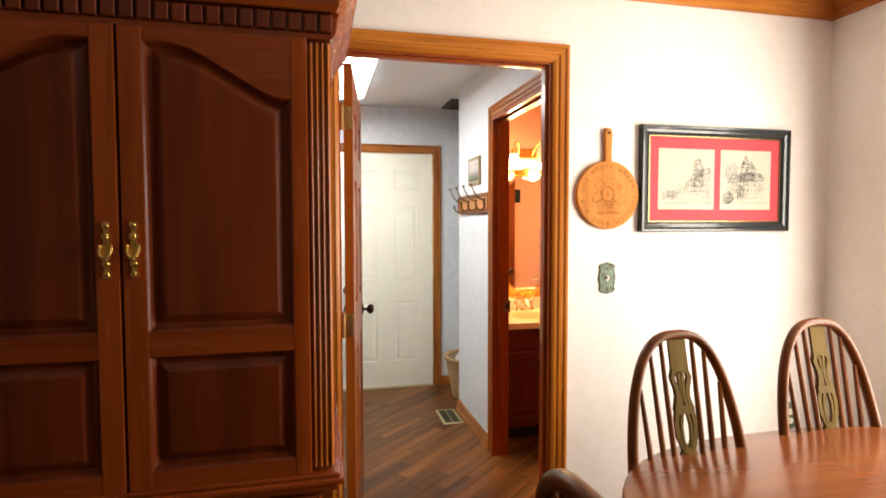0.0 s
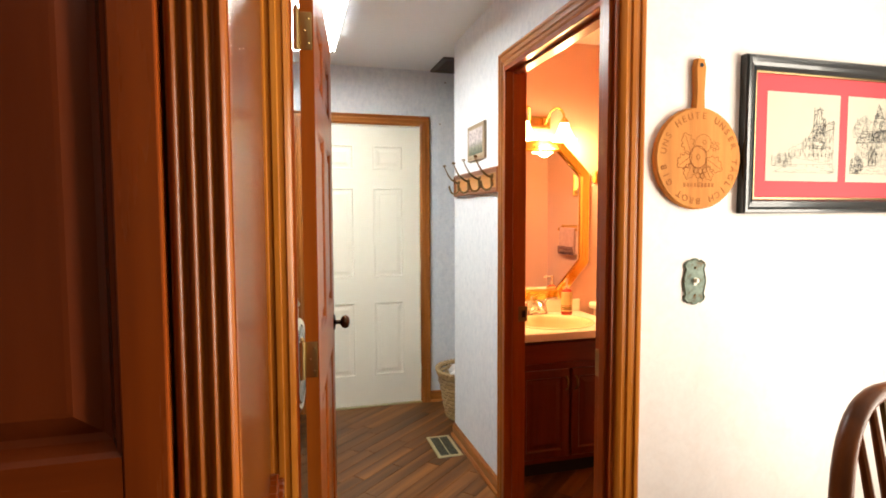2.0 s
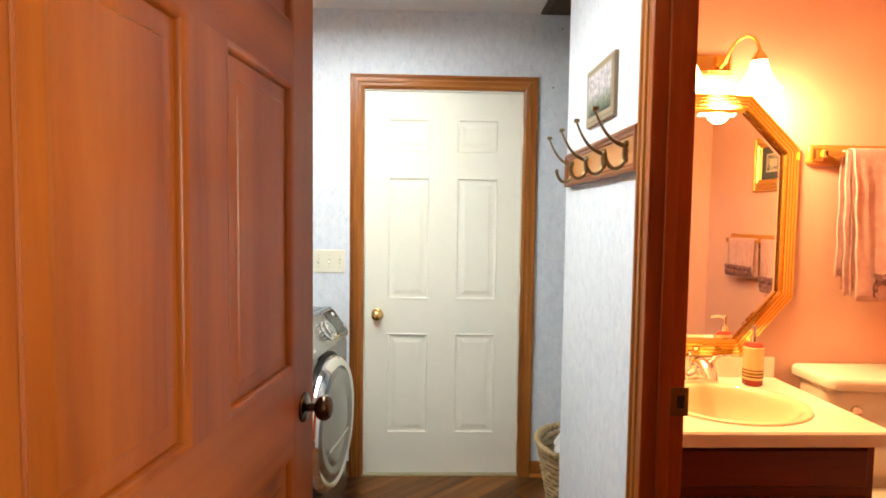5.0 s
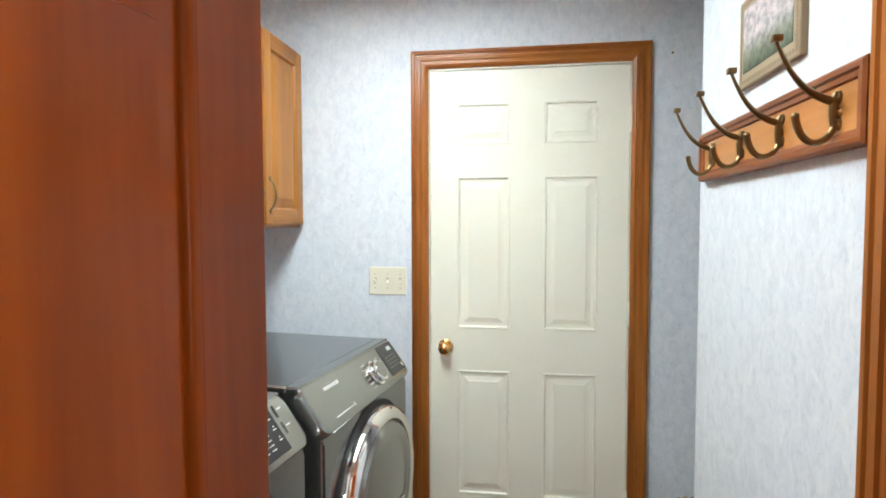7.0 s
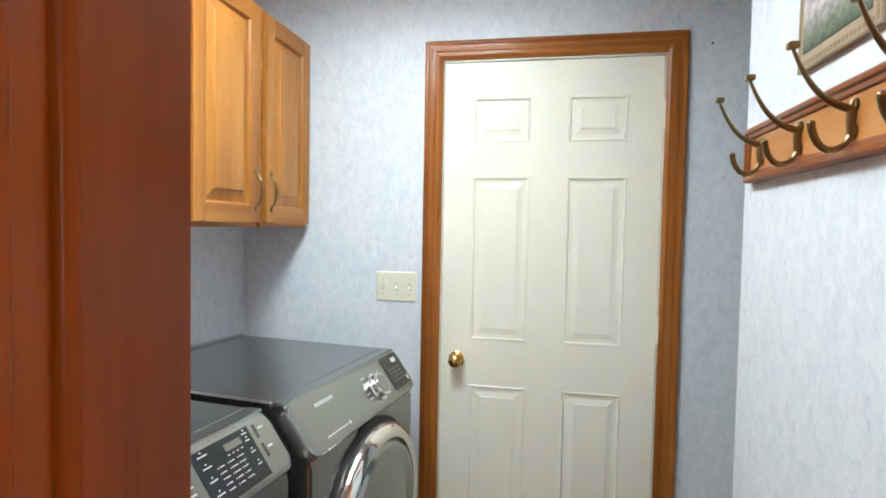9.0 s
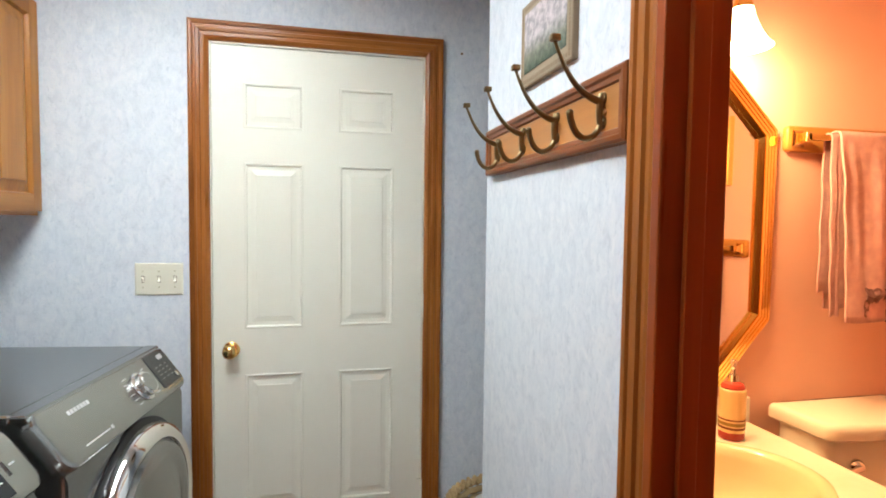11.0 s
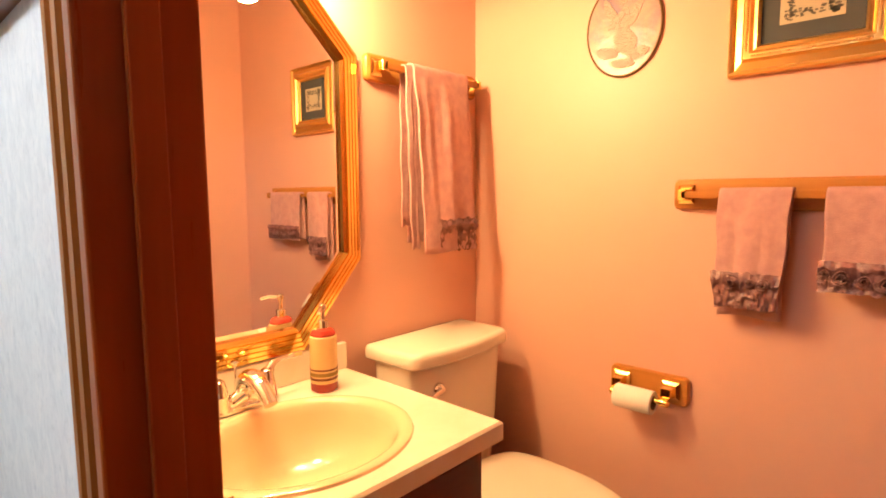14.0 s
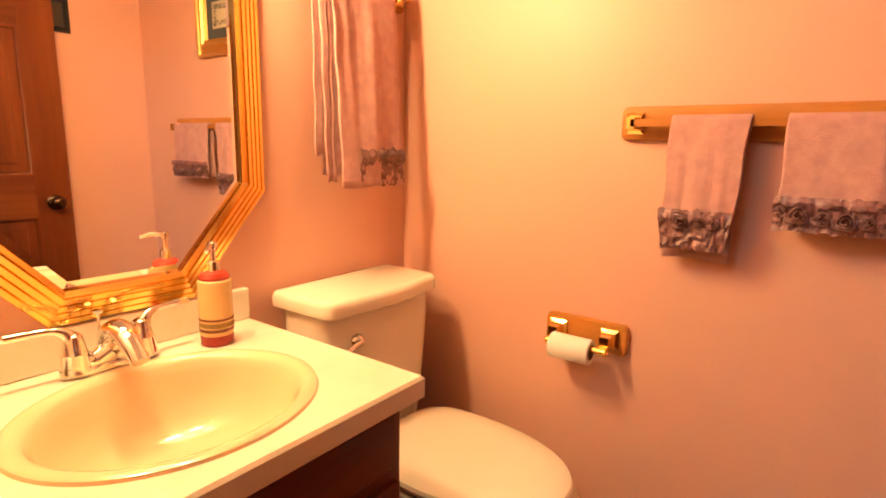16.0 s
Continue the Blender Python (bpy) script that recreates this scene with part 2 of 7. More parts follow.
colour_in(COUNTER, ramp(COUNTER, noise_tex(COUNTER, coords(COUNTER), 5, 5, 0.6, 1.5), [(0.3, (0.78, 0.71, 0.58)), (0.7, (0.85, 0.80, 0.69))]))
TISSUE = mat("toilet_tissue", (0.85, 0.83, 0.79), 0.95)
# Cardboard brown, used as well for the painted shade round switch toggles.
CARD_SHADE = mat("cardboard_and_slot_shade", (0.30, 0.22, 0.14), 0.9)
TOWEL = mat("mauve_terry", (0.58, 0.33, 0.32), 0.95, Sheen_Weight=0.1)
tv = coords(TOWEL)
bump(TOWEL, noise_tex(TOWEL, tv, 420, 3), 0.8, 0.003)
colour_in(TOWEL, ramp(TOWEL, noise_tex(TOWEL, tv, 35, 4), [(0.3, (0.50, 0.275, 0.275)), (0.7, (0.64, 0.37, 0.355))]))
SATIN = mat("mauve_satin", (0.30, 0.145, 0.15), 0.27, Specular_IOR_Level=0.7)
sv = coords(SATIN)
colour_in(SATIN, ramp(SATIN, noise_tex(SATIN, sv, 40, 3, 0.6), [(0.35, (0.16, 0.068, 0.074)), (0.65, (0.29, 0.145, 0.148))]))
bump(SATIN, noise_tex(SATIN, sv, 160, 3, 0.5, 1.5), 0.5, 0.003)
WICKER = mat("pale_wicker", (0.42, 0.29, 0.13), 0.6)
CLOTH = mat("white_cloth", (0.72, 0.70, 0.68), 0.95)
GRILLE = mat("brown_enamel", (0.085, 0.055, 0.035), 0.5)
NEAR_BLACK = mat("near_black", (0.02, 0.02, 0.02), 0.9)
GREY_METAL = mat("floor_register", (0.50, 0.45, 0.27), 0.38, 0.5)
REG_DARK = mat("dark_register_slat", (0.10, 0.10, 0.06), 0.5, 0.4)
CERAMIC = mat("buff_ceramic", (0.68, 0.50, 0.24), 0.25)
RED_GLAZE = mat("red_glaze", (0.42, 0.045, 0.03), 0.2)
BROWN_GLAZE = mat("brown_glaze", (0.16, 0.055, 0.03), 0.25)
OLIVE_GLAZE = mat("olive_glaze", (0.25, 0.17, 0.05), 0.25)
GREY_BLUE = mat("slate_mat_board", (0.065, 0.078, 0.092), 0.8)
RUBBER = mat("black_gasket", (0.015, 0.015, 0.016), 0.6)
FRAME_WHITE = paint("white_window_paint", (0.80, 0.80, 0.78), 0.4)
TUBE_GLOW = mat("fluorescent_diffuser", (0.9, 0.9, 0.9), 0.5)
tb = TUBE_GLOW.node_tree.nodes["Principled BSDF"]
tb.inputs["Emission Color"].default_value, tb.inputs["Emission Strength"].default_value = (*TUBE, 1), 25.0
SHADE_GLOW = mat("lit_glass_shade", (0.9, 0.85, 0.75), 0.4)
sb = SHADE_GLOW.node_tree.nodes["Principled BSDF"]
sb.inputs["Emission Color"].default_value, sb.inputs["Emission Strength"].default_value = (1.0, 0.72, 0.36, 1), 14.0

# ---- mesh helpers ----


def bx(bm, x0, x1, y0, y1, z0, z1, bevel=0.0, seg=2):
    """A box, with rounded edges where bevel is given."""
    g = bmesh.ops.create_cube(bm, size=1.0)
    vs = g["verts"]
    bmesh.ops.scale(bm, vec=(abs(x1 - x0), abs(y1 - y0), abs(z1 - z0)), verts=vs)
    bmesh.ops.translate(bm, vec=((x0 + x1) / 2, (y0 + y1) / 2, (z0 + z1) / 2), verts=vs)
    if bevel:
        es = list({e for v in vs for e in v.link_edges})
        bmesh.ops.bevel(bm, geom=es, offset=bevel, segments=seg, affect="EDGES", profile=0.5)
    return bm


def box(*a, **k):
    return bx(bmesh.new(), *a, **k)


def south(y0):
    return lambda u, v, h: (u, y0 - h, v)


def west(x0):
    return lambda u, v, h: (x0 - h, u, v)


def east(x0):
    return lambda u, v, h: (x0 + h, u, v)


def north(y0):
    return lambda u, v, h: (u, y0 + h, v)


def sweep(bm, pts, profile, place, closed=True, fill=False, cap=True):
    """A moulding: the profile of (inset, height) carried along a path of (u, v), mitred; inset goes to the path's left."""
    n = len(pts)
    rows = []
    for i, p in enumerate(pts):
        p = Vector(p)
        a = Vector(pts[i - 1]) if (closed or i) else None
        b = Vector(pts[(i + 1) % n]) if (closed or i < n - 1) else None
        d1 = (p - a).normalized() if a is not None else None
        d2 = (b - p).normalized() if b is not None else None
        d1 = d2 if d1 is None else d1
        d2 = d1 if d2 is None else d2
        n1, n2 = Vector((-d1.y, d1.x)), Vector((-d2.y, d2.x))
        k = 1 + n1.dot(n2)
        mv = (n1 + n2) / max(k, 0.3)
        rows.append([bm.verts.new(place(p.x + mv.x * d, p.y + mv.y * d, h)) for d, h in profile])
    m = len(profile)
    for i in range(n if closed else n - 1):
        r, s = rows[i], rows[(i + 1) % n]
        for j in range(m - 1):
            bm.faces.new((r[j], r[j + 1], s[j + 1], s[j]))
    if not closed and cap:
        bm.faces.new(rows[0])
        bm.faces.new(rows[-1][::-1])
    if fill:
        bm.faces.new([r[-1] for r in rows])
    return rows


def prism(bm, pts, place, h0, h1):
    """A flat outline of (u, v) with thickness from h0 to h1."""
    a = [bm.verts.new(place(u, v, h0)) for u, v in pts]
    b = [bm.verts.new(place(u, v, h1)) for u, v in pts]
    bm.faces.new(a[::-1])
    bm.faces.new(b)
    for i in range(len(pts)):
        j = (i + 1) % len(pts)
        bm.faces.new((a[i], a[j], b[j], b[i]))
    return bm


def rect(u0, u1, v0, v1):
    return [(u0, v0), (u1, v0), (u1, v1), (u0, v1)]


def lathe(bm, profile, at=(0, 0, 0), axis="z", n=24):
    """A turned shape from (radius, height) pairs."""
    rings = []
    for r, h in profile:
        ring = []
        for i in range(n):
            t = 2 * math.pi * i / n
            a, b = r * math.cos(t), r * math.sin(t)
            p = {"z": (a, b, h), "x": (h, a, b), "y": (a, h, b)}[axis]
            ring.append(bm.verts.new((p[0] + at[0], p[1] + at[1], p[2] + at[2])))
        rings.append(ring)
    for r, s in zip(rings, rings[1:]):
        for i in range(n):
            j = (i + 1) % n
            bm.faces.new((r[i], r[j], s[j], s[i]))
    bm.faces.new(rings[0][::-1])
    bm.faces.new(rings[-1])
    return bm


def tube(bm, pts, radius, n=10, flat=1.0):
    """A round bar along points; radius may be a list; flat squeezes it sideways."""
    pts = [Vector(p) for p in pts]
    rs = radius if isinstance(radius, (list, tuple)) else [radius] * len(pts)
    rings, ref = [], None
    for i, p in enumerate(pts):
        d = (pts[min(i + 1, len(pts) - 1)] - pts[max(i - 1, 0)]).normalized()
        if ref is None:
            ref = Vector((0, 0, 1)) if abs(d.z) < 0.9 else Vector((0, 1, 0))
        s = d.cross(ref).normalized()
        t = s.cross(d).normalized()
        ref = t
        rings.append([bm.verts.new(p + s * (rs[i] * math.cos(2 * math.pi * k / n)) + t * (rs[i] * flat * math.sin(2 * math.pi * k / n))) for k in range(n)])
    for r, s in zip(rings, rings[1:]):
        for i in range(n):
            bm.faces.new((r[i], r[(i + 1) % n], s[(i + 1) % n], s[i]))
    bm.faces.new(rings[0][::-1])
    bm.faces.new(rings[-1])
    return bm


def bez(a, b, c, d, n=12):
    a, b, c, d = Vector(a), Vector(b), Vector(c), Vector(d)
    return [a * (1 - t) ** 3 + b * 3 * t * (1 - t) ** 2 + c * 3 * t * t * (1 - t) + d * t ** 3 for t in (i / n for i in range(n + 1))]


def ball(bm, at, r, sub=2, squash=(1, 1, 1)):
    g = bmesh.ops.create_icosphere(bm, subdivisions=sub, radius=r)
    bmesh.ops.scale(bm, vec=squash, verts=g["verts"])
    bmesh.ops.translate(bm, vec=at, verts=g["verts"])
    return bm


BASE = {}


def thing(name, at, label, category, group="", kind=""):
    """An Empty at a thing's base, whose parts are given in world places."""
    ob = new(name)
    ob.empty_display_size = 0.05
    ob.location = at
    BASE[name_key(ob)] = Vector(at)
    return tagged(ob, label, category, group, kind)


def name_key(ob):
    return ob.name


def part(name, bm, material, parent, label="", smooth=False):
    """Links a bmesh as one mesh under a thing or a part."""
    top = parent
    while top.parent is not None:
        top = top.parent
    base = BASE.get(name_key(top), Vector((0, 0, 0)))
    bmesh.ops.recalc_face_normals(bm, faces=bm.faces)
    bmesh.ops.translate(bm, vec=-base, verts=bm.verts)
    me = bpy.data.meshes.new(name)
    bm.to_mesh(me)
    bm.free()
    me.materials.append(material)
    if smooth:
        me.shade_smooth()
        me.set_sharp_from_angle(angle=radians(38))
    ob = new(name, me)
    ob.parent = parent
    if label:
        tagged(ob, label)
    return ob


def solid(name, bm, material, label, category, group="", kind="", smooth=False):
    """A thing, or a piece of the setting, of one mesh in world places."""
    bmesh.ops.recalc_face_normals(bm, faces=bm.faces)
    me = bpy.data.meshes.new(name)
    bm.to_mesh(me)
    bm.free()
    for x in (material if isinstance(material, (list, tuple)) else [material]):
        me.materials.append(x)
    if smooth:
        me.shade_smooth()
        me.set_sharp_from_angle(angle=radians(38))
    ob = new(name, me)
    return tagged(ob, label, category, group, kind)


CASING = [(0.0, 0.0), (0.0, 0.019), (0.006, 0.022), (0.014, 0.021), (0.017, 0.016), (0.026, 0.016), (0.029, 0.020), (0.040, 0.019), (0.043, 0.013), (0.054, 0.013), (0.057, 0.016), (0.064, 0.013), (0.070, 0.009), (0.072, 0.0)]
RAISED = [(0.0, 0.0), (0.004, -0.004), (0.010, -0.009), (0.014, -0.009), (0.040, -0.001), (0.043, 0.001)]

# ---- structure ----


def wall(name, boxes, pick, mats, label):
    bm = bmesh.new()
    for b in boxes:
        bx(bm, *b)
    bmesh.ops.recalc_face_normals(bm, faces=bm.faces)
    for f in bm.faces:
        f.material_index = pick(f.calc_center_median(), f.normal)
    return solid(name, bm, mats, label, "wall", kind="structure")


H = 2.45
YD, YL = 2.04, 2.12          # dining wall, two faces
XH, XB = 1.155, 1.238          # hall wall, two faces
YM, YC = 3.78, 3.98          # mirror wall, two faces
XE, YE, XW = 2.50, 4.64, -0.585
PAPERS = [PAPER_CREAM, PAPER_BLUE, PINK_PAINT]
wall("wall_dining", [(-4.1, 0.16, YD, YL, 0, H), (1.05, 1.2, YD, YL, 0, H), (1.2, 2.62, YD, YL, 0, H), (0.16, 1.05, YD, YL, 2.115, H)],
     lambda c, n: 0 if n.y < -0.5 else (2 if c.x > 1.3 else 1), PAPERS, "unseen cream papered west wall added far off to dim the dining room with a wide doorway")
wall("wall_hall", [(XH, XB, YL, 2.213, 0, H), (XH, XB, 3.117, YC, 0, H), (XH, XB, 2.213, 3.117, 2.087, H)],
     lambda c, n: 2 if n.x > 0.5 else 1, PAPERS, "blue-grey papered wall beside the bathroom doorway")
wall("wall_mirror", [(XB, 2.62, YM, YC, 0, H)], lambda c, n: 2 if n.y < -0.5 else 1, PAPERS, "peach pink painted bathroom wall behind the mirror")
wall("wall_bath_east", [(XE, 2.62, YL, YM, 0, H)], lambda c, n: 2, PAPERS, "peach pink painted bathroom wall behind the towel rail")
wall("wall_end", [(-0.71, 0.247, YE, YE + 0.12, 0, H), (1.103, 2.4, YE, YE + 0.12, 0, H), (0.247, 1.103, YE, YE + 0.12, 2.06, H)],
     lambda c, n: 1, PAPERS, "blue-grey papered wall round the white door")
wall("wall_laundry_west", [(XW - 0.12, XW, YL, YE, 0, H)], lambda c, n: 1, PAPERS, "blue-grey papered wall behind the laundry machines")
wall("wall_recess", [(2.28, 2.4, YC, YE, 0, H)], lambda c, n: 1, PAPERS, "blue-grey papered wall at the end of a recess")
wall("wall_dining_east", [(2.45, 2.57, 0.10, 1.50, 0, 0.62), (2.45, 2.57, 0.10, 1.50, 2.08, H), (2.45, 2.57, 1.50, YD, 0, H), (2.45, 2.57, -6.5, 0.10, 0, H)],
     lambda c, n: 0, PAPERS, "unseen cream papered west wall added far off to dim the dining room with a wide window")
# Unseen walls, set far off so that little light bounces onto the armoire.
wall("wall_dining_south", [(-4.1, 2.57, -6.62, -6.5, 0, H)],
     lambda c, n: 0, PAPERS, "unseen cream papered wall added far back to dim the dining room")
wall("wall_dining_west", [(-4.1, -3.98, -6.5, YD, 0, H)], lambda c, n: 0, PAPERS, "unseen cream papered west wall added far off to dim the dining room")
HOUSE = ((-4.1, 2.57, -6.62, 2.08), (-0.705, 2.62, 2.08, 4.76))    # the two rooms' outlines: x0, x1, y0, y1
bm, bm2 = bmesh.new(), bmesh.new()
for hx0, hx1, hy0, hy1 in HOUSE:
    bx(bm, hx0, hx1, hy0, hy1, H, H + 0.1)
    bx(bm2, hx0, hx1, hy0, hy1, -0.14, -0.013)
solid("ceiling", bm, CEIL, "white stippled plaster ceiling", "ceiling", kind="structure")
solid("floor", bm2, NEAR_BLACK, "dark subfloor under the wooden planks", "floor", kind="structure")
solid("ground", box(-60, 60, -60, 60, -0.5, -0.45), mat("lawn", (0.07, 0.10, 0.04), 0.95), "green lawn round the house", "ground", kind="structure")


def casing(name, place, u0, u1, top, label, w=0.072, mats=(TRIM_V, TRIM_H), sill=0.0):
    """Moulded casing round a doorway whose inner edges are u0, u1 and top: two legs and a head."""
    t = thing(name, place(u0, 0, 0), label, "trim", kind="structure")
    path = [(u1 + w, sill), (u1 + w, top + w), (u0 - w, top + w), (u0 - w, sill)]
    for i, nm in ((0, "casing_leg"), (1, "casing_head"), (2, "casing_leg")):
        bm = bmesh.new()
        rows = sweep(bm, path, CASING, place, closed=False, cap=False)
        keep = {v for r in rows[i:i + 2] for v in r}
        bmesh.ops.delete(bm, geom=[v for v in bm.verts if v not in keep], context="VERTS")
        part(nm, bm, mats[1] if i == 1 else mats[0], t)
    return t


# dining doorway
casing("trim_dining_doorway", south(YD), 0.176, 1.041, 2.102, "varnished oak casing round the dining room doorway")
casing("trim_laundry_side", north(YL), 0.176, 1.041, 2.102, "varnished oak casing on the laundry side of the doorway", mats=(HALLTRIM_V, HALLTRIM_H))
t = thing("jamb_dining_doorway", (0.2, YD, 0), "stained wood jamb lining the dining room doorway", "trim", kind="structure")
part("jamb_leg", box(0.16, 0.182, YD, YL, 0, 2.095), JAMB, t)
part("jamb_leg", box(1.03, 1.05, YD, YL, 0, 2.095), JAMB, t)
part("jamb_head", box(0.16, 1.05, YD, YL, 2.095, 2.115), JAMB, t)
part("door_stop", box(1.019, 1.03, 2.055, 2.085, 0, 2.085, bevel=0.002), JAMB, t)
part("door_stop", box(0.182, 1.03, 2.055, 2.085, 2.083, 2.095, bevel=0.002), JAMB, t)
part("strike_plate", box(1.0275, 1.0295, 2.088, 2.116, 0.93, 1.01, bevel=0.0008), HINGE, t, "worn brass strike plate")
# bathroom doorway
casing("trim_bath_doorway", west(XH), 2.213, 3.117, 2.087, "varnished oak casing round the bathroom doorway", mats=(HALLTRIM_V, HALLTRIM_Y))
casing("trim_bath_inside", lambda u, v, h: (XB + h * 0.55, u, v), 2.213, 3.117, 2.087, "varnished oak casing on the bathroom side of the doorway", mats=(HALLTRIM_V, HALLTRIM_Y))
t = thing("jamb_bath_doorway", (XH, 2.25, 0), "stained wood jamb lining the bathroom doorway", "trim", kind="structure")
part("jamb_leg", box(1.133, 1.242, 2.2135, 2.235, 0, 2.065, bevel=0.003), JAMB, t)
part("jamb_leg", box(1.133, 1.242, 3.095, 3.1165, 0, 2.065, bevel=0.003), JAMB, t)
part("jamb_head", box(1.133, 1.242, 2.2135, 3.1165, 2.065, 2.0865, bevel=0.003), JAMB, t)
part("door_stop", box(1.172, 1.202, 3.085, 3.095, 0, 2.055, bevel=0.002), JAMB, t)
part("door_stop", box(1.172, 1.202, 2.235, 2.245, 0, 2.055, bevel=0.002), JAMB, t)
part("door_stop", box(1.172, 1.202, 2.235, 3.095, 2.053, 2.065, bevel=0.002), JAMB, t)
part("strike_plate", box(1.205, 1.251, 3.0925, 3.0945, 0.895, 0.968, bevel=0.0008), OLD_BRASS, t, "worn dark brass strike plate")
# No hole is cut; a near-black block paints its shade.
part("strike_hole", box(1.222, 1.240, 3.0915, 3.093, 0.915, 0.948), NEAR_BLACK, t)
# end doorway
casing("trim_end_doorway", south(YE), 0.262, 1.088, 2.048, "varnished oak casing round the white door", mats=(HALLTRIM_V, HALLTRIM_H))
t = thing("jamb_end_doorway", (0.25, YE, 0), "stained wood jamb round the white door", "trim", kind="structure")
part("jamb_leg", box(0.247, 0.265, YE, YE + 0.12, 0, 2.042), WHITE_DOOR, t)
part("jamb_leg", box(1.085, 1.103, YE, YE + 0.12, 0, 2.042), WHITE_DOOR, t)
part("jamb_head", box(0.247, 1.103, YE, YE + 0.12, 2.042, 2.06), WHITE_DOOR, t)
part("threshold", box(0.247, 1.103, YE - 0.012, YE + 0.1, 0.0, 0.012, bevel=0.003), GREY_METAL, t, "grey metal door threshold")

SKIRT = [(0.0, 0.0), (0.0, 0.026), (0.006, 0.025), (0.012, 0.021), (0.016, 0.013), (0.055, 0.013), (0.062, 0.010), (0.070, 0.010), (0.076, 0.004), (0.08, 0.0)]


def skirting(name, place, u0, u1, m):
    bm = bmesh.new()
    sweep(bm, [(u0, 0.0), (u1, 0.0)], SKIRT, place, closed=False)
    solid(name, bm, m, "varnished oak baseboard along the wall", "baseboard", kind="structure")


skirting("baseboard_hall", west(XH), 3.190, YC + 0.012, HALLTRIM_Y)
skirting("baseboard_end", south(YE), 1.162, 2.28, HALLTRIM_H)
skirting("baseboard_end_west", south(YE), XW, 0.188, HALLTRIM_H)
skirting("baseboard_recess", north(YC), XH, 2.28, HALLTRIM_H)
skirting("baseboard_west", east(XW), YL, YE, HALLTRIM_Y)
skirting("baseboard_dining", south(YD), 1.115, 2.45, TRIM_H)
skirting("baseboard_dining_west", south(YD), -3.98, 0.102, TRIM_H)
skirting("baseboard_dining_east", west(2.45), -6.5, YD, TRIM_Y)
skirting("baseboard_bath_east", west(XE), YL, YM, HALLTRIM_Y)
skirting("baseboard_bath_mirror", south(YM), 1.9, XE, HALLTRIM_H)
CROWN = [(0.0, 0.0), (0.0, 0.010), (0.009, 0.013), (0.014, 0.020), (0.018, 0.020), (0.031, 0.034), (0.045, 0.054), (0.051, 0.054), (0.056, 0.060), (0.066, 0.062), (0.066, 0.0)]
bm = bmesh.new()
sweep(bm, [(-3.98, 2.384), (2.45, 2.384)], CROWN, south(YD), closed=False)
solid("trim_crown_dining", bm, TRIM_H, "varnished oak crown moulding under the ceiling", "crown moulding", kind="structure")
bm = bmesh.new()
sweep(bm, [(-6.5, 2.384), (YD, 2.384)], CROWN, west(2.45), closed=False)
solid("trim_crown_dining_east", bm, TRIM_Y, "varnished oak crown moulding under the ceiling", "crown moulding", kind="structure")


def window(name, place, u0, u1, z0, z1, label):
    t = thing(name, place((u0 + u1) / 2, z0, 0), label, "window", kind="structure")
    bm = bmesh.new()
    sweep(bm, rect(u0, u1, z0, z1), [(0, 0.0), (0, -0.07), (0.045, -0.07), (0.045, 0.0)], place)
    part("window_frame", bm, FRAME_WHITE, t)
    mid = (u0 + u1) / 2
    for a, b in ((u0 + 0.04, mid - 0.02), (mid + 0.02, u1 - 0.04)):
        bm = bmesh.new()
        prism(bm, rect(a, b, z0 + 0.04, z1 - 0.04), place, -0.045, -0.04)
        p = part("pane", bm, GLASS, t)
        p.visible_shadow = False
    bm = bmesh.new()
    prism(bm, rect(mid - 0.025, mid + 0.025, z0 + 0.04, z1 - 0.04), place, -0.065, -0.02)
    part("mullion", bm, FRAME_WHITE, t)
    bm = bmesh.new()
    prism(bm, rect(u0 - 0.05, u1 + 0.05, z0 - 0.03, z0), place, 0.0, 0.06)
    part("window_sill", bm, TRIM_V, t, "varnished oak window sill")


window("window_1", west(2.45), 0.10, 1.50, 0.62, 2.08, "white framed dining room window with two panes")

# ---- doors ----


def knob(parent, at, axis, sign, material, r=0.027):
    """A round door knob with its rose, standing out along an axis."""
    bm = bmesh.new()
    lathe(bm, [(0.031, 0), (0.032, 0.003 * sign), (0.029, 0.006 * sign), (0.014, 0.009 * sign)], at, axis)
    rose = part("knob_rose", bm, material, parent, smooth=True)
    bm = bmesh.new()
    lathe(bm, [(0.009, 0.006 * sign), (0.009, 0.026 * sign), (0.016, 0.029 * sign), (r * 0.9, 0.036 * sign), (r, 0.045 * sign), (r * 0.95, 0.053 * sign), (r * 0.72, 0.060 * sign), (r * 0.3, 0.064 * sign)], at, axis)
    part("knob", bm, material, parent, smooth=True)
    return rose


# white six-panel steel door, shut
door = thing("door_1", (0.67, YE, 0), "shut ivory six-panel door with a brass knob in an oak casing", "door", kind="structure")
D0, D1, DF = 0.268, 1.082, 4.650
face = south(DF)
part("slab", box(D0, D1, DF + 0.0065, DF + 0.044, 0.014, 2.038), WHITE_DOOR, door)
cols = ((D0, 0.383), (0.605, 0.744), (0.963, D1))
rows_z = ((0.014, 0.230), (0.772, 0.953), (1.598, 1.730), (1.902, 2.038))
for a, b in cols:
    part("stile", box(a, b, DF - 0.0045, DF + 0.0065, 0.014, 2.038), WHITE_DOOR, door)
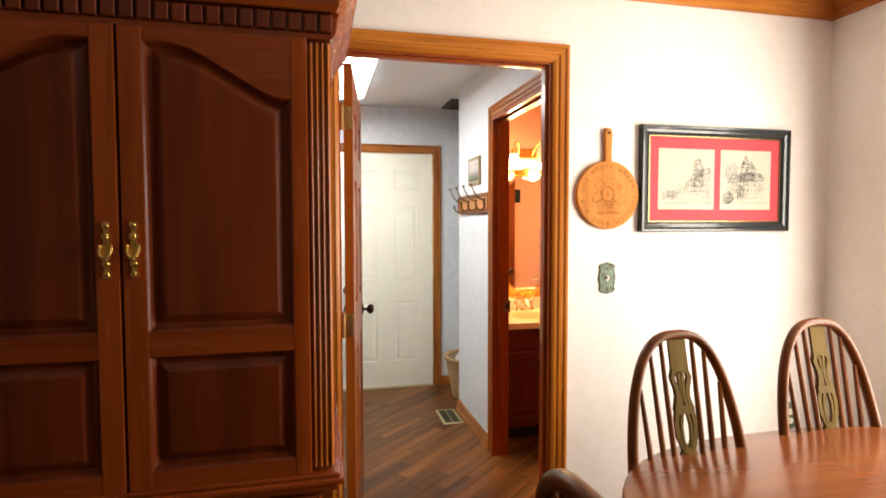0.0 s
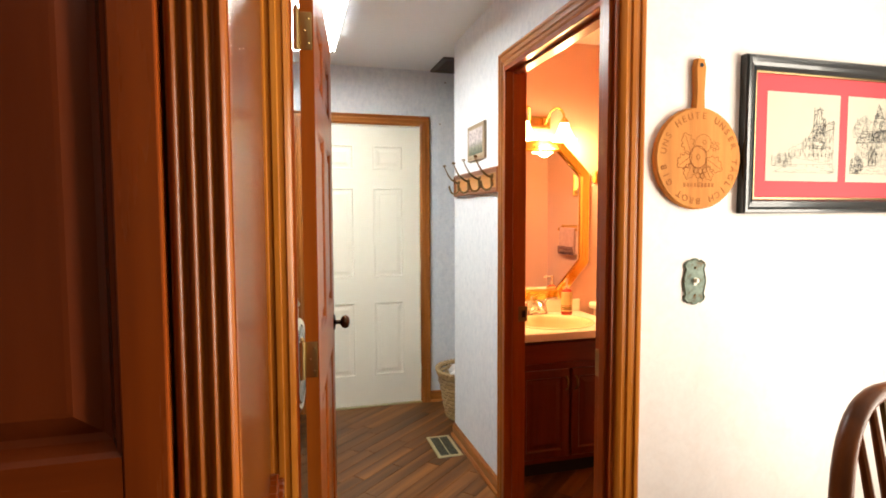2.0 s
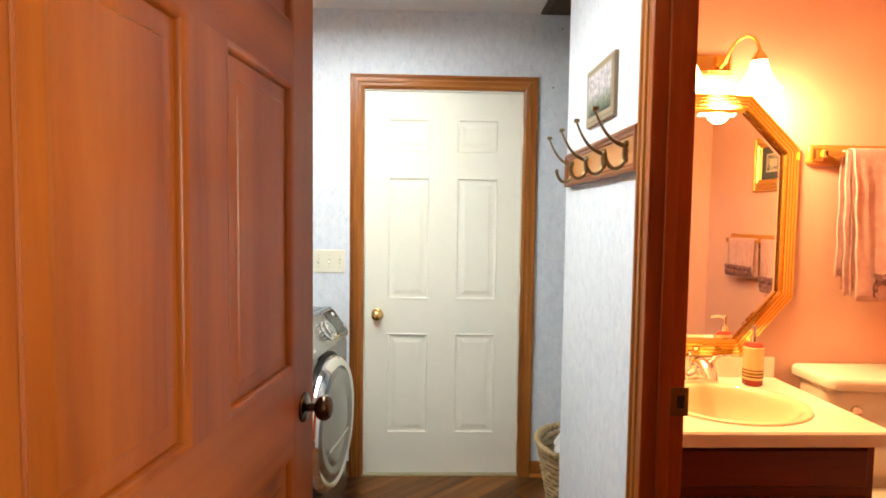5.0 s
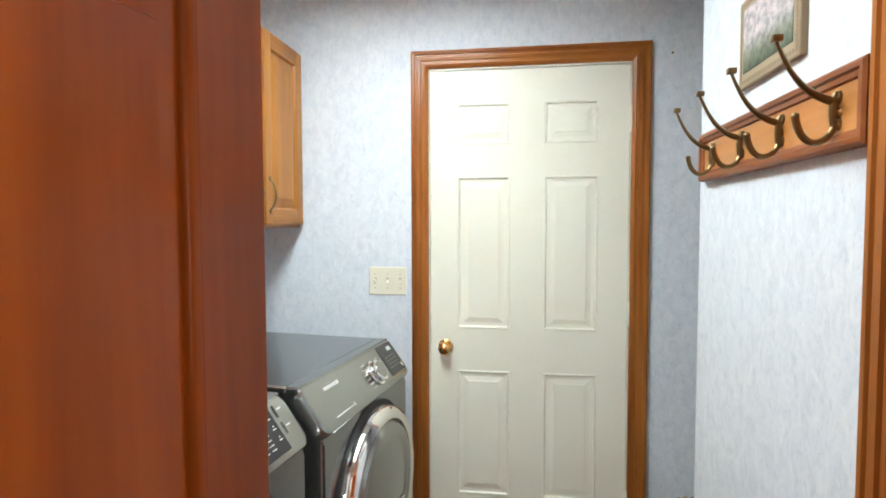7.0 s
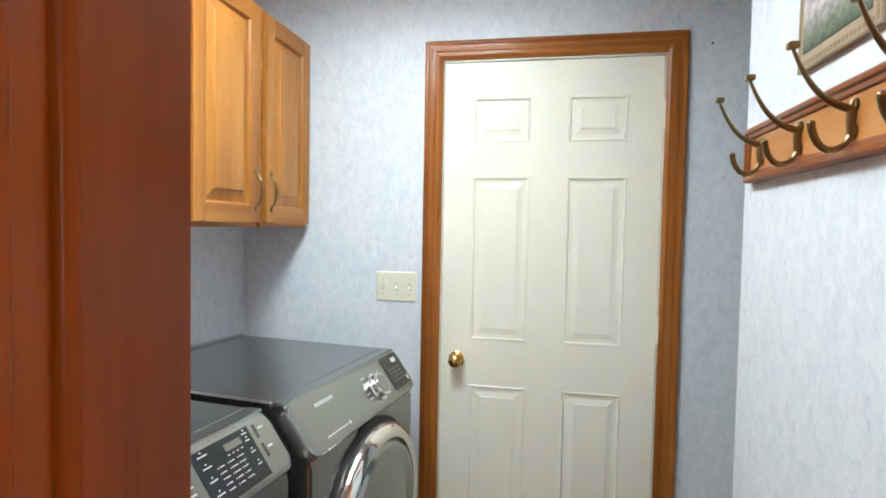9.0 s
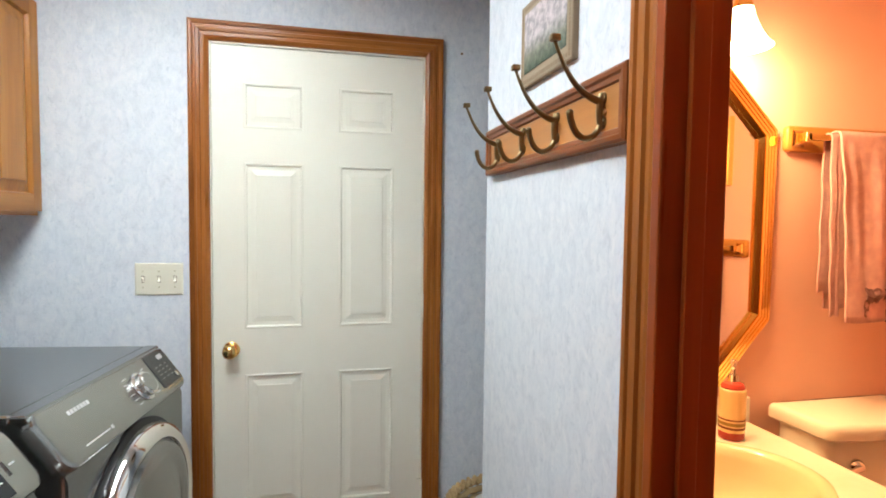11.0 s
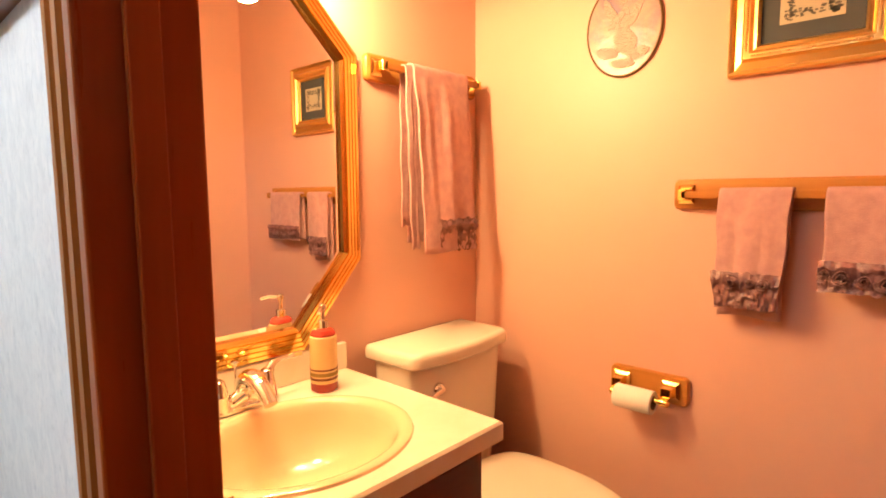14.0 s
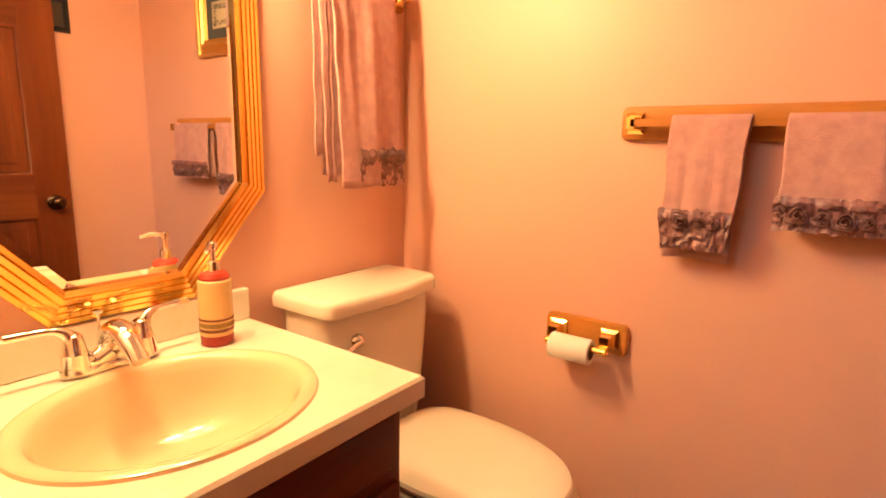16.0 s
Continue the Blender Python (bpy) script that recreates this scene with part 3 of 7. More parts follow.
for a, b in ((0.383, 0.605), (0.744, 0.963)):
    for z0, z1 in rows_z:
        part("rail", box(a, b, DF - 0.0045, DF + 0.0065, z0, z1), WHITE_DOOR, door)
    for (_, z0), (z1, _) in zip(rows_z, rows_z[1:]):
        bm = bmesh.new()
        sweep(bm, rect(a, b, z0, z1), [(0.0, 0.0045), (0.003, 0.0068), (0.008, 0.0062), (0.0105, 0.0035), (0.012, -0.0015), (0.026, -0.0015), (0.044, 0.0026), (0.046, 0.0042), (0.049, 0.0045)], face, fill=True)
        part("panel", bm, WHITE_DOOR, door)
knob(door, (0.333, DF - 0.0045, 0.872), "y", -1, BRASS)
for z in (0.24, 1.03, 1.82):
    bm = lathe(bmesh.new(), [(0.007, z - 0.05), (0.007, z + 0.05)], (1.087, DF - 0.010, 0), "z", 10)
    bx(bm, 1.066, 1.087, DF - 0.009, DF - 0.004, z - 0.05, z + 0.05)
    part("hinge", bm, WHITE_DOOR, door, "painted ivory hinge")


def panel_door(name, width, height, label, mats, knob_z, knob_mat, panel_rows, cols2, flip=1):
    """A six-panel wooden door built in its own frame: hinge edge at x 0, leaf along +x, faces at y 0 and y 0.035."""
    d = new(name)
    tagged(d, label, "door", kind="structure")
    mv, mh = mats
    th = 0.035
    xs = cols2
    part("stile", box(0, xs[0], 0, th, 0.008, height, bevel=0.0006, seg=1), mv, d)
    part("stile", box(xs[3], width, 0, th, 0.008, height, bevel=0.0006, seg=1), mv, d)
    edges = [0.008] + [z for r in panel_rows for z in r] + [height]
    for i in range(0, len(edges), 2):
        part("rail", box(xs[0], xs[3], 0.0004, th - 0.0004, edges[i], edges[i + 1]), mh, d)
    for z0, z1 in panel_rows:
        part("mullion", box(xs[1], xs[2], 0.0002, th - 0.0002, z0, z1), mv, d)
        for a, b in ((xs[0], xs[1]), (xs[2], xs[3])):
            bm = bmesh.new()
            for plc in (lambda u, v, h: (u, 0.0 - h, v), lambda u, v, h: (u, th + h, v)):
                sweep(bm, rect(a, b, z0, z1), [(0, 0.0), (0.003, -0.0004), (0.007, -0.0018), (0.011, -0.0048), (0.0135, -0.009), (0.014, -0.0128), (0.017, -0.013), (0.046, -0.0085), (0.048, -0.006), (0.052, -0.006)], plc, fill=True)
            part("panel", bm, mv, d, smooth=True)
    knob(d, (width - 0.062, 0.0, knob_z), "y", -1, knob_mat)
    knob(d, (width - 0.062, th, knob_z), "y", 1, knob_mat)
    bm = box(width - 0.0005, width + 0.0015, 0.006, th - 0.006, knob_z - 0.03, knob_z + 0.03)
    part("latch_plate", bm, HINGE, d)
    for z in (0.26, 1.035, 1.86):
        bm = lathe(bmesh.new(), [(0.0075, z - 0.048), (0.0075, z + 0.048)], (-0.012, th + 0.006, 0), "z", 12)
        lathe(bm, [(0.004, z + 0.048), (0.007, z + 0.052), (0.003, z + 0.060)], (-0.012, th + 0.006, 0), "z", 10)
        bx(bm, -0.003, -0.0003, 0.004, th + 0.004, z - 0.046, z + 0.046, bevel=0.0008)
        for dz in (-0.03, 0.0, 0.03):
            ball(bm, (-0.003, 0.012 if dz else 0.022, z + dz), 0.004, 1)
        part("hinge", bm, HINGE, d, "dull brass butt hinge", True)
    return d


ROWS6 = ((0.24, 0.90), (1.07, 1.645), (1.755, 1.95))
d2 = panel_door("door_2", 0.865, 2.075, "open varnished six-panel wooden door with a bronze knob", (DOOR_V, DOOR_X), 0.975, DARK_METAL, ROWS6, (0.100, 0.368, 0.472, 0.748))
d2.matrix_basis = pose(0.234, 2.127, 0, 0, 0, 90 - 6.75)
d3 = panel_door("door_3", 0.825, 2.045, "open varnished wooden bathroom door with a bronze knob", (BATHDOOR_V, BATHDOOR_X), 0.955, DARK_METAL, ROWS6, (0.11, 0.34, 0.46, 0.70))
d3.matrix_basis = pose(1.278, 2.198, 0, 0, 0, 0.0)

# ---- laundry ----
light = thing("ceiling_light", (0.22, 3.45, H), "wide white fluorescent ceiling light with a lit diffuser", "ceiling light")
part("housing", box(0.01, 0.43, 2.86, 4.08, H - 0.03, H, bevel=0.004), FRAME_WHITE, light)
bm = bmesh.new()
prof = [(0.004, H - 0.03), (0.010, H - 0.062), (0.034, H - 0.082), (0.406, H - 0.082), (0.430, H - 0.062), (0.436, H - 0.03)]
prism(bm, prof, lambda u, v, h: (u, h, v), 2.875, 4.065)
part("diffuser", bm, TUBE_GLOW, light, "lit white diffuser")
for x0 in (-0.004, 0.436):
    part("side_rail", box(x0, x0 + 0.008, 2.875, 4.065, H - 0.090, H - 0.028, bevel=0.002), FRAME_WHITE, light)
for y0 in (2.855, 4.065):
    bm = bmesh.new()
    prism(bm, [(0.0, H - 0.03), (0.006, H - 0.066), (0.032, H - 0.088), (0.408, H - 0.088), (0.434, H - 0.066), (0.440, H - 0.03)], lambda u, v, h: (u, h, v), y0, y0 + 0.02)
    part("end_cap", bm, FRAME_WHITE, light)

vent = thing("ceiling_vent", (1.32, 4.42, H), "brown louvred return air grille in the ceiling", "vent")
# Thin near-black sheet painted as the shade of the duct above.
part("backing", box(1.19, 1.53, 4.29, 4.60, H - 0.004, H - 0.001), NEAR_BLACK, vent)
bm = bmesh.new()
sweep(bm, rect(1.165, 1.555, 4.262, 4.622), [(0, 0), (0, 0.012), (0.028, 0.016), (0.03, 0.0)], lambda u, v, h: (u, v, H - h))
part("frame", bm, GRILLE, vent)
for i in range(12):
    y = 4.305 + i * 0.0255
    bm = bmesh.new()
    prism(bm, [(y, H - 0.004), (y + 0.003, H - 0.004), (y + 0.020, H - 0.014), (y + 0.017, H - 0.014)], lambda u, v, h: (h, u, v), 1.195, 1.525)
    part("slat", bm, GRILLE, vent)

reg = thing("floor_register", (1.04, 3.83, 0), "worn brass-coloured metal floor register in the planks", "floor vent")
# Near-black sheet under the slats paints the duct's shade.
part("backing", box(0.985, 1.095, 3.70, 3.965, 0.0006, 0.0016), NEAR_BLACK, reg)
bm = bmesh.new()
sweep(bm, rect(0.965, 1.115, 3.68, 3.985), [(0, 0), (0.004, 0.004), (0.018, 0.005), (0.022, 0.0015)], lambda u, v, h: (u, v, h + 0.0005))
part("frame", bm, GREY_METAL, reg)
for i in range(15):
    y = 3.708 + i * 0.0175
    part("slat", box(0.985, 1.095, y, y + 0.008, 0.0016, 0.0042), REG_DARK, reg)
part("bar", box(1.037, 1.043, 3.70, 3.965, 0.0043, 0.0052), GREY_METAL, reg)


def cabinet(y0, y1, handle_side):
    """A wall cabinet with a raised-panel door."""
    c = thing("wall_cabinet", (XW, (y0 + y1) / 2, 1.385), "honey oak wall cabinet with a raised-panel door and brass pull", "cabinet", "cabinets over the laundry machines")
    xf = -0.312
    part("body", box(XW, xf, y0, y1, 1.385, 2.14), HONEY_Y, c)
    d0, d1, z0, z1 = y0 + 0.012, y1 - 0.012, 1.40, 2.125
    dr = part("door", box(xf + 0.002, xf + 0.0045, d0 + 0.05, d1 - 0.05, z0 + 0.05, z1 - 0.05), HONEY_V, c)
    plc = east(xf + 0.002)
    for a, b in ((d0, d0 + 0.055), (d1 - 0.055, d1)):
        part("stile", box(xf + 0.002, xf + 0.020, a, b, z0, z1, bevel=0.002), HONEY_V, dr)
    for a, b in ((z0, z0 + 0.055), (z1 - 0.055, z1)):
        part("rail", box(xf + 0.0022, xf + 0.0198, d0 + 0.055, d1 - 0.055, a, b), HONEY_Y, dr)
    bm = bmesh.new()
    sweep(bm, rect(d0 + 0.055, d1 - 0.055, z0 + 0.055, z1 - 0.055), [(0, 0.018), (0.003, 0.0165), (0.006, 0.011), (0.008, 0.0045), (0.012, 0.0045), (0.044, 0.0135), (0.046, 0.0165), (0.049, 0.017)], plc, fill=True)
    part("panel", bm, HONEY_V, dr)
    hy = d0 + 0.028 if handle_side < 0 else d1 - 0.028
    bm = bmesh.new()
    x = xf + 0.020
    tube(bm, bez((x + 0.004, hy, 1.455), (x + 0.032, hy, 1.475), (x + 0.032, hy, 1.545), (x + 0.004, hy, 1.565)), [0.003 + 0.002 * math.sin(math.pi * i / 12) for i in range(13)])
    for z in (1.448, 1.572):
        ball(bm, (x + 0.003, hy, z), 0.0075, 2, (0.6, 1, 1.5))
    part("handle", bm, OLD_BRASS, dr, "curved antique brass pull", True)
    return c


cabinet(4.262, 4.632, -1)
cabinet(3.86, 4.240, 1)
cabinet(3.330, 3.710, -1)
cabinet(2.930, 3.310, 1)


def laundry_machine(name, label, washer):
    """A front-loading machine in its own frame: the console's ridge along y at x 0, the front towards +x."""
    m = new(name)
    tagged(m, label, "washing machine" if washer else "dryer")
    w, xb, xf, top = 0.69, -0.66, 0.082, 0.940
    bm = bmesh.new()
    outline = [(xb, 0.03), (xf, 0.03), (xf, 0.80), (xf - 0.008, 0.815), (-0.004, top - 0.006), (-0.02, top), (xb, top)]
    prism(bm, outline, lambda u, v, h: (u, h, v), 0.003, w - 0.003)
    es = [e for e in bm.edges if len(e.link_faces) == 2]
    bmesh.ops.bevel(bm, geom=es, offset=0.012, segments=3, affect="EDGES")
    part("body", bm, STEEL, m, smooth=True)
    part("top_panel", box(xb + 0.008, -0.040, 0.012, w - 0.010, top - 0.002, top + 0.006, bevel=0.003), STEEL, m, "flat graphite enamel top")
    part("top_cap", box(-0.0385, 0.004, 0.004, w - 0.004, top - 0.012, top + 0.007, bevel=0.005, seg=3), STEEL, m, "rounded front edge of the top")
    part("rear_rim", box(xb, xb + 0.012, 0.006, w - 0.006, top - 0.004, top + 0.016, bevel=0.004), STEEL_LIGHT, m, "raised rim along the back of the top")
    part("edge_strip", box(xb + 0.014, -0.03, -0.001, 0.011, top - 0.010, top + 0.0085, bevel=0.003), CHROME, m, "pale metal strip along the top edge")
    a, b = Vector((0.0, 0, top + 0.004)), Vector((0.094, 0, 0.816))
    along = (b - a).normalized()
    out = Vector((-along.z, 0, along.x))
    length = (b - a).length

    def slant(s, y, h):
        p = a + along * s + out * h
        return (p.x, y, p.z)

    bm = bmesh.new()
    r = 0.036
    pts = []
    for cx, cy, t0 in ((length - r, w - r, 0), (r, w - r, 90), (r, r, 180), (length - r, r, 270)):
        for k in range(6):
            t = radians(t0 + 18 * k)
            pts.append((cx + r * math.cos(t), cy + r * math.sin(t)))
    sweep(bm, pts, [(0.0, -0.03), (0.0, -0.004), (0.003, 0.003), (0.009, 0.006), (0.012, 0.0065)], slant, fill=True)
    con = part("console", bm, STEEL_LIGHT, m, "slanted silver control console", True)
    hh = 0.007

    def on(y0, y1, s0, s1, h=0.0008):
        g = bmesh.new()
        prism(g, rect(s0, s1, y0, y1), slant, hh - 0.001, hh + h)
        return g
    rng = random.Random(4)
    if washer:
        d0, d1 = 0.425, 0.602
        g = bmesh.new()
        sweep(g, rect(0.018, 0.140, d0, d1), [(0, -0.001), (0, 0.001), (0.002, 0.0015)], lambda u, v, h: slant(u, v, hh + h), fill=True)
        part("display", g, GLASS_DARK, con, "black touch display")
        part("screen", on(0.512, 0.566, 0.032, 0.048, 0.0025), STEEL_LIGHT, con, "grey number screen")
        for y, s, ln_ in [(0.575, 0.030, 0.016), (0.577, 0.047, 0.013), (0.575, 0.075, 0.015), (0.576, 0.105, 0.014),
                          (0.438, 0.030, 0.026), (0.438, 0.056, 0.024), (0.438, 0.085, 0.022), (0.438, 0.115, 0.022)]:
            part("legend", on(y, y + ln_, s, s + 0.0028, 0.0022), GREY_PRINT, con)
            part("key_mark", on(y + ln_ * 0.4, y + ln_ * 0.4 + 0.004, s - 0.008, s - 0.005, 0.0022), GREY_PRINT, con)
        for i in range(3):
            for j in range(5):
                y, s = 0.478 + 0.030 * i, 0.068 + 0.0125 * j
                part("legend", on(y, y + 0.012 + 0.007 * rng.random(), s, s + 0.0024, 0.0022), GREY_PRINT, con)
                part("key_mark", on(y - 0.006, y - 0.003, s, s + 0.0024, 0.0022), GREY_PRINT, con)
        for i in range(4):
            part("key_mark", on(0.513 + 0.014 * i, 0.519 + 0.014 * i, 0.055, 0.0575, 0.0022), GREY_PRINT, con)
        for s in (0.022, 0.070):
            bt = part("button", on(0.622, 0.652, s, s + 0.034, 0.003), STEEL_LIGHT, con, "silver push button")
            part("legend", on(0.628, 0.645, s + 0.012, s + 0.016, 0.0037), GREY_PRINT, bt)
        for k in range(6):
            part("legend", on(0.372, 0.400, 0.040 + 0.016 * k, 0.0435 + 0.016 * k), GREY_PRINT, con)
    else:
        ky, ks = 0.440, 0.086
        cen = Vector(slant(ks, ky, hh))
        bm = bmesh.new()
        for rr, h0, h1 in ((0.047, 0.0, 0.008), (0.039, 0.008, 0.026)):
            rings = []
            for r2, h in ((rr, h0), (rr, h1 - 0.004), (rr - 0.005, h1), (rr * 0.4, h1)):
                rings.append([bm.verts.new(cen + out * h + along * (r2 * math.cos(k * math.pi / 16)) + Vector((0, r2 * math.sin(k * math.pi / 16), 0))) for k in range(32)])
            for p, q in zip(rings, rings[1:]):
                for k in range(32):
                    bm.faces.new((p[k], p[(k + 1) % 32], q[(k + 1) % 32], q[k]))
            bm.faces.new(rings[-1])
        part("dial", bm, CHROME, con, "round chrome programme dial", True)
        part("dial_face", lathe(bmesh.new(), [(0.031, 0.0), (0.030, 0.0012), (0.002, 0.0015)], (0, 0, 0), "x", 24), STEEL_LIGHT, con, "brushed dial face", True).matrix_basis = pose(*(cen + out * 0.0265), 0, math.degrees(math.atan2(-out.z, out.x)), 0)
        for k in range(6):
            s = 0.040 + 0.017 * k
            d = 0.046 + 0.010 * math.sin(math.pi * k / 5)
            part("legend", on(ky - d - 0.024, ky - d, s, s + 0.0026), GREY_PRINT, con)
            part("legend", on(ky + d, ky + d + 0.018, s, s + 0.0026), GREY_PRINT, con)
        part("display", on(0.540, 0.672, 0.012, 0.132, 0.0015), GLASS_DARK, con, "dark display window")
        part("screen", on(0.612, 0.646, 0.026, 0.042, 0.0023), GREY_PRINT, con)
        for i in range(3):
            for j in range(4):
                part("legend", on(0.560 + 0.032 * i, 0.578 + 0.032 * i, 0.060 + 0.014 * j, 0.063 + 0.014 * j, 0.0021), STEEL_LIGHT, con)
        part("start_button", lathe(bmesh.new(), [(0.010, 0.0), (0.010, 0.003), (0.007, 0.005), (0.001, 0.005)], (0, 0, 0), "x", 16), CHROME, con, "", True).matrix_basis = pose(*slant(0.112, 0.655, hh + 0.0005), 0, math.degrees(math.atan2(-out.z, out.x)), 0)
        for k in range(7):
            part("maker_mark", on(0.108 + 0.0135 * k, 0.118 + 0.0135 * k, 0.036, 0.047), GREY_PRINT, con, "pale unlettered maker's bar")
        part("legend", on(0.090, 0.200, 0.128, 0.1315), GREY_PRINT, con)
        part("badge", on(0.206, 0.216, 0.124, 0.134), GREY_PRINT, con)
    # round door
    cy, cz = w / 2, 0.505
    ring = part("door_ring", lathe(bmesh.new(), [(0.283, xf - 0.002), (0.285, xf + 0.026), (0.277, xf + 0.046), (0.262, xf + 0.056), (0.240, xf + 0.052), (0.236, xf + 0.03)], (0, cy, cz), "x", 64), CHROME, m, "polished chrome door ring", True)
    part("door_panel", lathe(bmesh.new(), [(0.237, xf + 0.040), (0.222, xf + 0.058), (0.196, xf + 0.063), (0.180, xf + 0.055), (0.172, xf + 0.056), (0.06, xf + 0.068), (0.01, xf + 0.069)], (0, cy, cz), "x", 56), STEEL_LIGHT, ring, "bulging silver-grey door panel", True)
    part("gasket", lathe(bmesh.new(), [(0.300, xf - 0.002), (0.300, xf + 0.004), (0.285, xf + 0.006)], (0, cy, cz), "x", 56), RUBBER, ring)
    part("door_lip", box(xf + 0.06, xf + 0.068, cy - 0.15, cy + 0.13, cz - 0.075, cz - 0.066, bevel=0.003), CHROME, ring, "thin chrome pull lip")
    for fx in (xb + 0.06, xf - 0.06):
        for fy in (0.06, w - 0.06):
            part("foot", lathe(bmesh.new(), [(0.02, 0.0), (0.024, 0.004), (0.024, 0.031)], (fx, fy, 0), "z", 12), RUBBER, m)
    return m


laundry_machine("dryer", "graphite grey dryer with a slanted console and round door", False).matrix_basis = pose(0.038, 3.750, 0, 0, 0, -7.4)
laundry_machine("washer", "graphite grey front-loading washer with a touch console", True).matrix_basis = pose(-0.070, 3.036, 0, 0, 0, -6.2)


def toggle_plate(name, place, u0, u1, v0, v1, n, label, group=""):
    s = thing(name, place((u0 + u1) / 2, v0, 0), label, "light switch", group)
    bm = bmesh.new()
    sweep(bm, rect(u0, u1, v0, v1), [(0, 0), (0.0005, 0.004), (0.004, 0.0065)], place, fill=True)
    part("plate", bm, IVORY, s)
    for i in range(n):
        u = u0 + (u1 - u0) * (i + 0.5) / n
        vm = (v0 + v1) / 2
        # Flat brown patch painted as the shadow gap round the toggle.
        bm = bmesh.new()
        prism(bm, rect(u - 0.0055, u + 0.0055, vm - 0.0125, vm + 0.0125), place, 0.0060, 0.0068)
        part("toggle_slot_shade", bm, CARD_SHADE, s, "brown patch painted as the shade round the toggle")
        up = 1 if i else -1
        bm = bmesh.new()
        prism(bm, rect(u - 0.0042, u + 0.0042, vm - 0.010, vm + 0.010), place, 0.0068, 0.0082)
        tube(bm, [place(u, vm, 0.007), place(u, vm - up * 0.006, 0.016), place(u, vm - up * 0.009, 0.021)], [0.0042, 0.0040, 0.0034], 8)
        part("toggle", bm, IVORY, s)
        for dv in (-0.030, 0.030):
            bm = bmesh.new()
            prism(bm, [(u + 0.003 * math.cos(k), vm + dv + 0.003 * math.sin(k)) for k in (0, 1.05, 2.1, 3.14, 4.2, 5.24)], place, 0.0062, 0.0072)
            part("screw", bm, GREY_METAL, s)
    return s


toggle_plate("switch_plate", south(YE), -0.002, 0.164, 1.092, 1.213, 3, "ivory triple toggle switch plate on blue wallpaper")

for nx, nz in ((1.238, 2.07), (1.28, 2.37)):
    nl = lathe(bmesh.new(), [(0.0015, YE), (0.0015, YE - 0.012), (0.005, YE - 0.013), (0.0045, YE - 0.016)], (nx, 0, nz), "y", 10)
    solid("nail", nl, OLD_BRASS, "small old brass nail in the blue wallpaper", "nail", "nails in the end wall", smooth=True)

# coat rack with four double hooks
rk = thing("coat_rack", (XH, 3.52, 1.50), "varnished wooden coat rack with four antique brass double hooks", "coat rack")
R0, R1, Z0, Z1 = 3.192, 3.926, 1.514, 1.640
bm = bmesh.new()
sweep(bm, rect(R0, R1, Z0, Z1), [(0, 0.0), (0, 0.020), (0.005, 0.024), (0.012, 0.024), (0.016, 0.020), (0.024, 0.019), (0.027, 0.014)], west(XH), fill=False)
part("frame", bm, RACK, rk)
bm = bmesh.new()
prism(bm, rect(R0 + 0.026, R1 - 0.026, Z0 + 0.026, Z1 - 0.026), west(XH), 0.0, 0.0145)
part("panel", bm, RACK_IN, rk, "honey-coloured inner panel")
for i in range(4):
    y = 3.272 + i * 0.186
    x = XH - 0.0145
    bm = bmesh.new()
    for z in (1.597, 1.556):
        lathe(bm, [(0.011, 0.0), (0.010, -0.004), (0.005, -0.006)], (x, y, z), "x", 14)
    tube(bm, bez((x - 0.003, y, 1.604), (x - 0.009, y, 1.588), (x - 0.009, y, 1.568), (x - 0.004, y, 1.548), 6), 0.0065, 10)
    tube(bm, bez((x - 0.004, y, 1.590), (x - 0.048, y, 1.600), (x - 0.070, y, 1.63), (x - 0.092, y, 1.686), 16), [0.0068 - 0.0040 * k / 16 for k in range(17)], 10)
    bx(bm, x - 0.100, x - 0.084, y - 0.008, y + 0.008, 1.685, 1.696, bevel=0.002)
    tube(bm, bez((x - 0.004, y, 1.558), (x - 0.012, y, 1.520), (x - 0.052, y, 1.512), (x - 0.062, y, 1.566), 14), [0.0050 + 0.0010 * k / 14 for k in range(15)], 10)
    ball(bm, (x - 0.062, y, 1.569), 0.0066, 2)
    part("hook", bm, OLD_BRASS, rk, "antique brass double hook", True)
for y in (R0 + 0.075, R1 - 0.075):
    part("wooden_plug", ball(bmesh.new(), (XH - 0.015, y, 1.572), 0.007, 2, (0.6, 1, 1)), RACK_IN, rk)

# small wall plaque above the rack
pq = thing("wall_plaque", (XH, 3.53, 1.65), "small printed landscape plaque with a dotted border", "picture")
P0, P1, PZ0, PZ1 = 3.402, 3.680, 1.702, 1.893
bm = bmesh.new()
prism(bm, rect(P0, P1, PZ0, PZ1), west(XH), 0.0, 0.012)
part("board", bm, CARD_SHADE, pq)
bm = bmesh.new()
prism(bm, rect(P0 + 0.003, P1 - 0.003, PZ0 + 0.003, PZ1 - 0.003), west(XH), 0.0122, 0.0132)
part("border", bm, mat("buff_print_border", (0.36, 0.28, 0.18), 0.6), pq)
scenic = mat("printed_landscape", (0.4, 0.45, 0.45), 0.6)
pv = coords(scenic)
sep = nd(scenic, "ShaderNodeSeparateXYZ")
ln(scenic, pv, sep.inputs[0])
zr = nd(scenic, "ShaderNodeMapRange")
zr.inputs["From Min"].default_value, zr.inputs["From Max"].default_value = 0.02, 0.18
ln(scenic, sep.outputs[2], zr.inputs[0])
base_c = ramp(scenic, zr.outputs[0], [(0.1, (0.09, 0.07, 0.035)), (0.4, (0.06, 0.09, 0.055)), (0.62, (0.22, 0.24, 0.18)), (0.85, (0.55, 0.51, 0.53))])
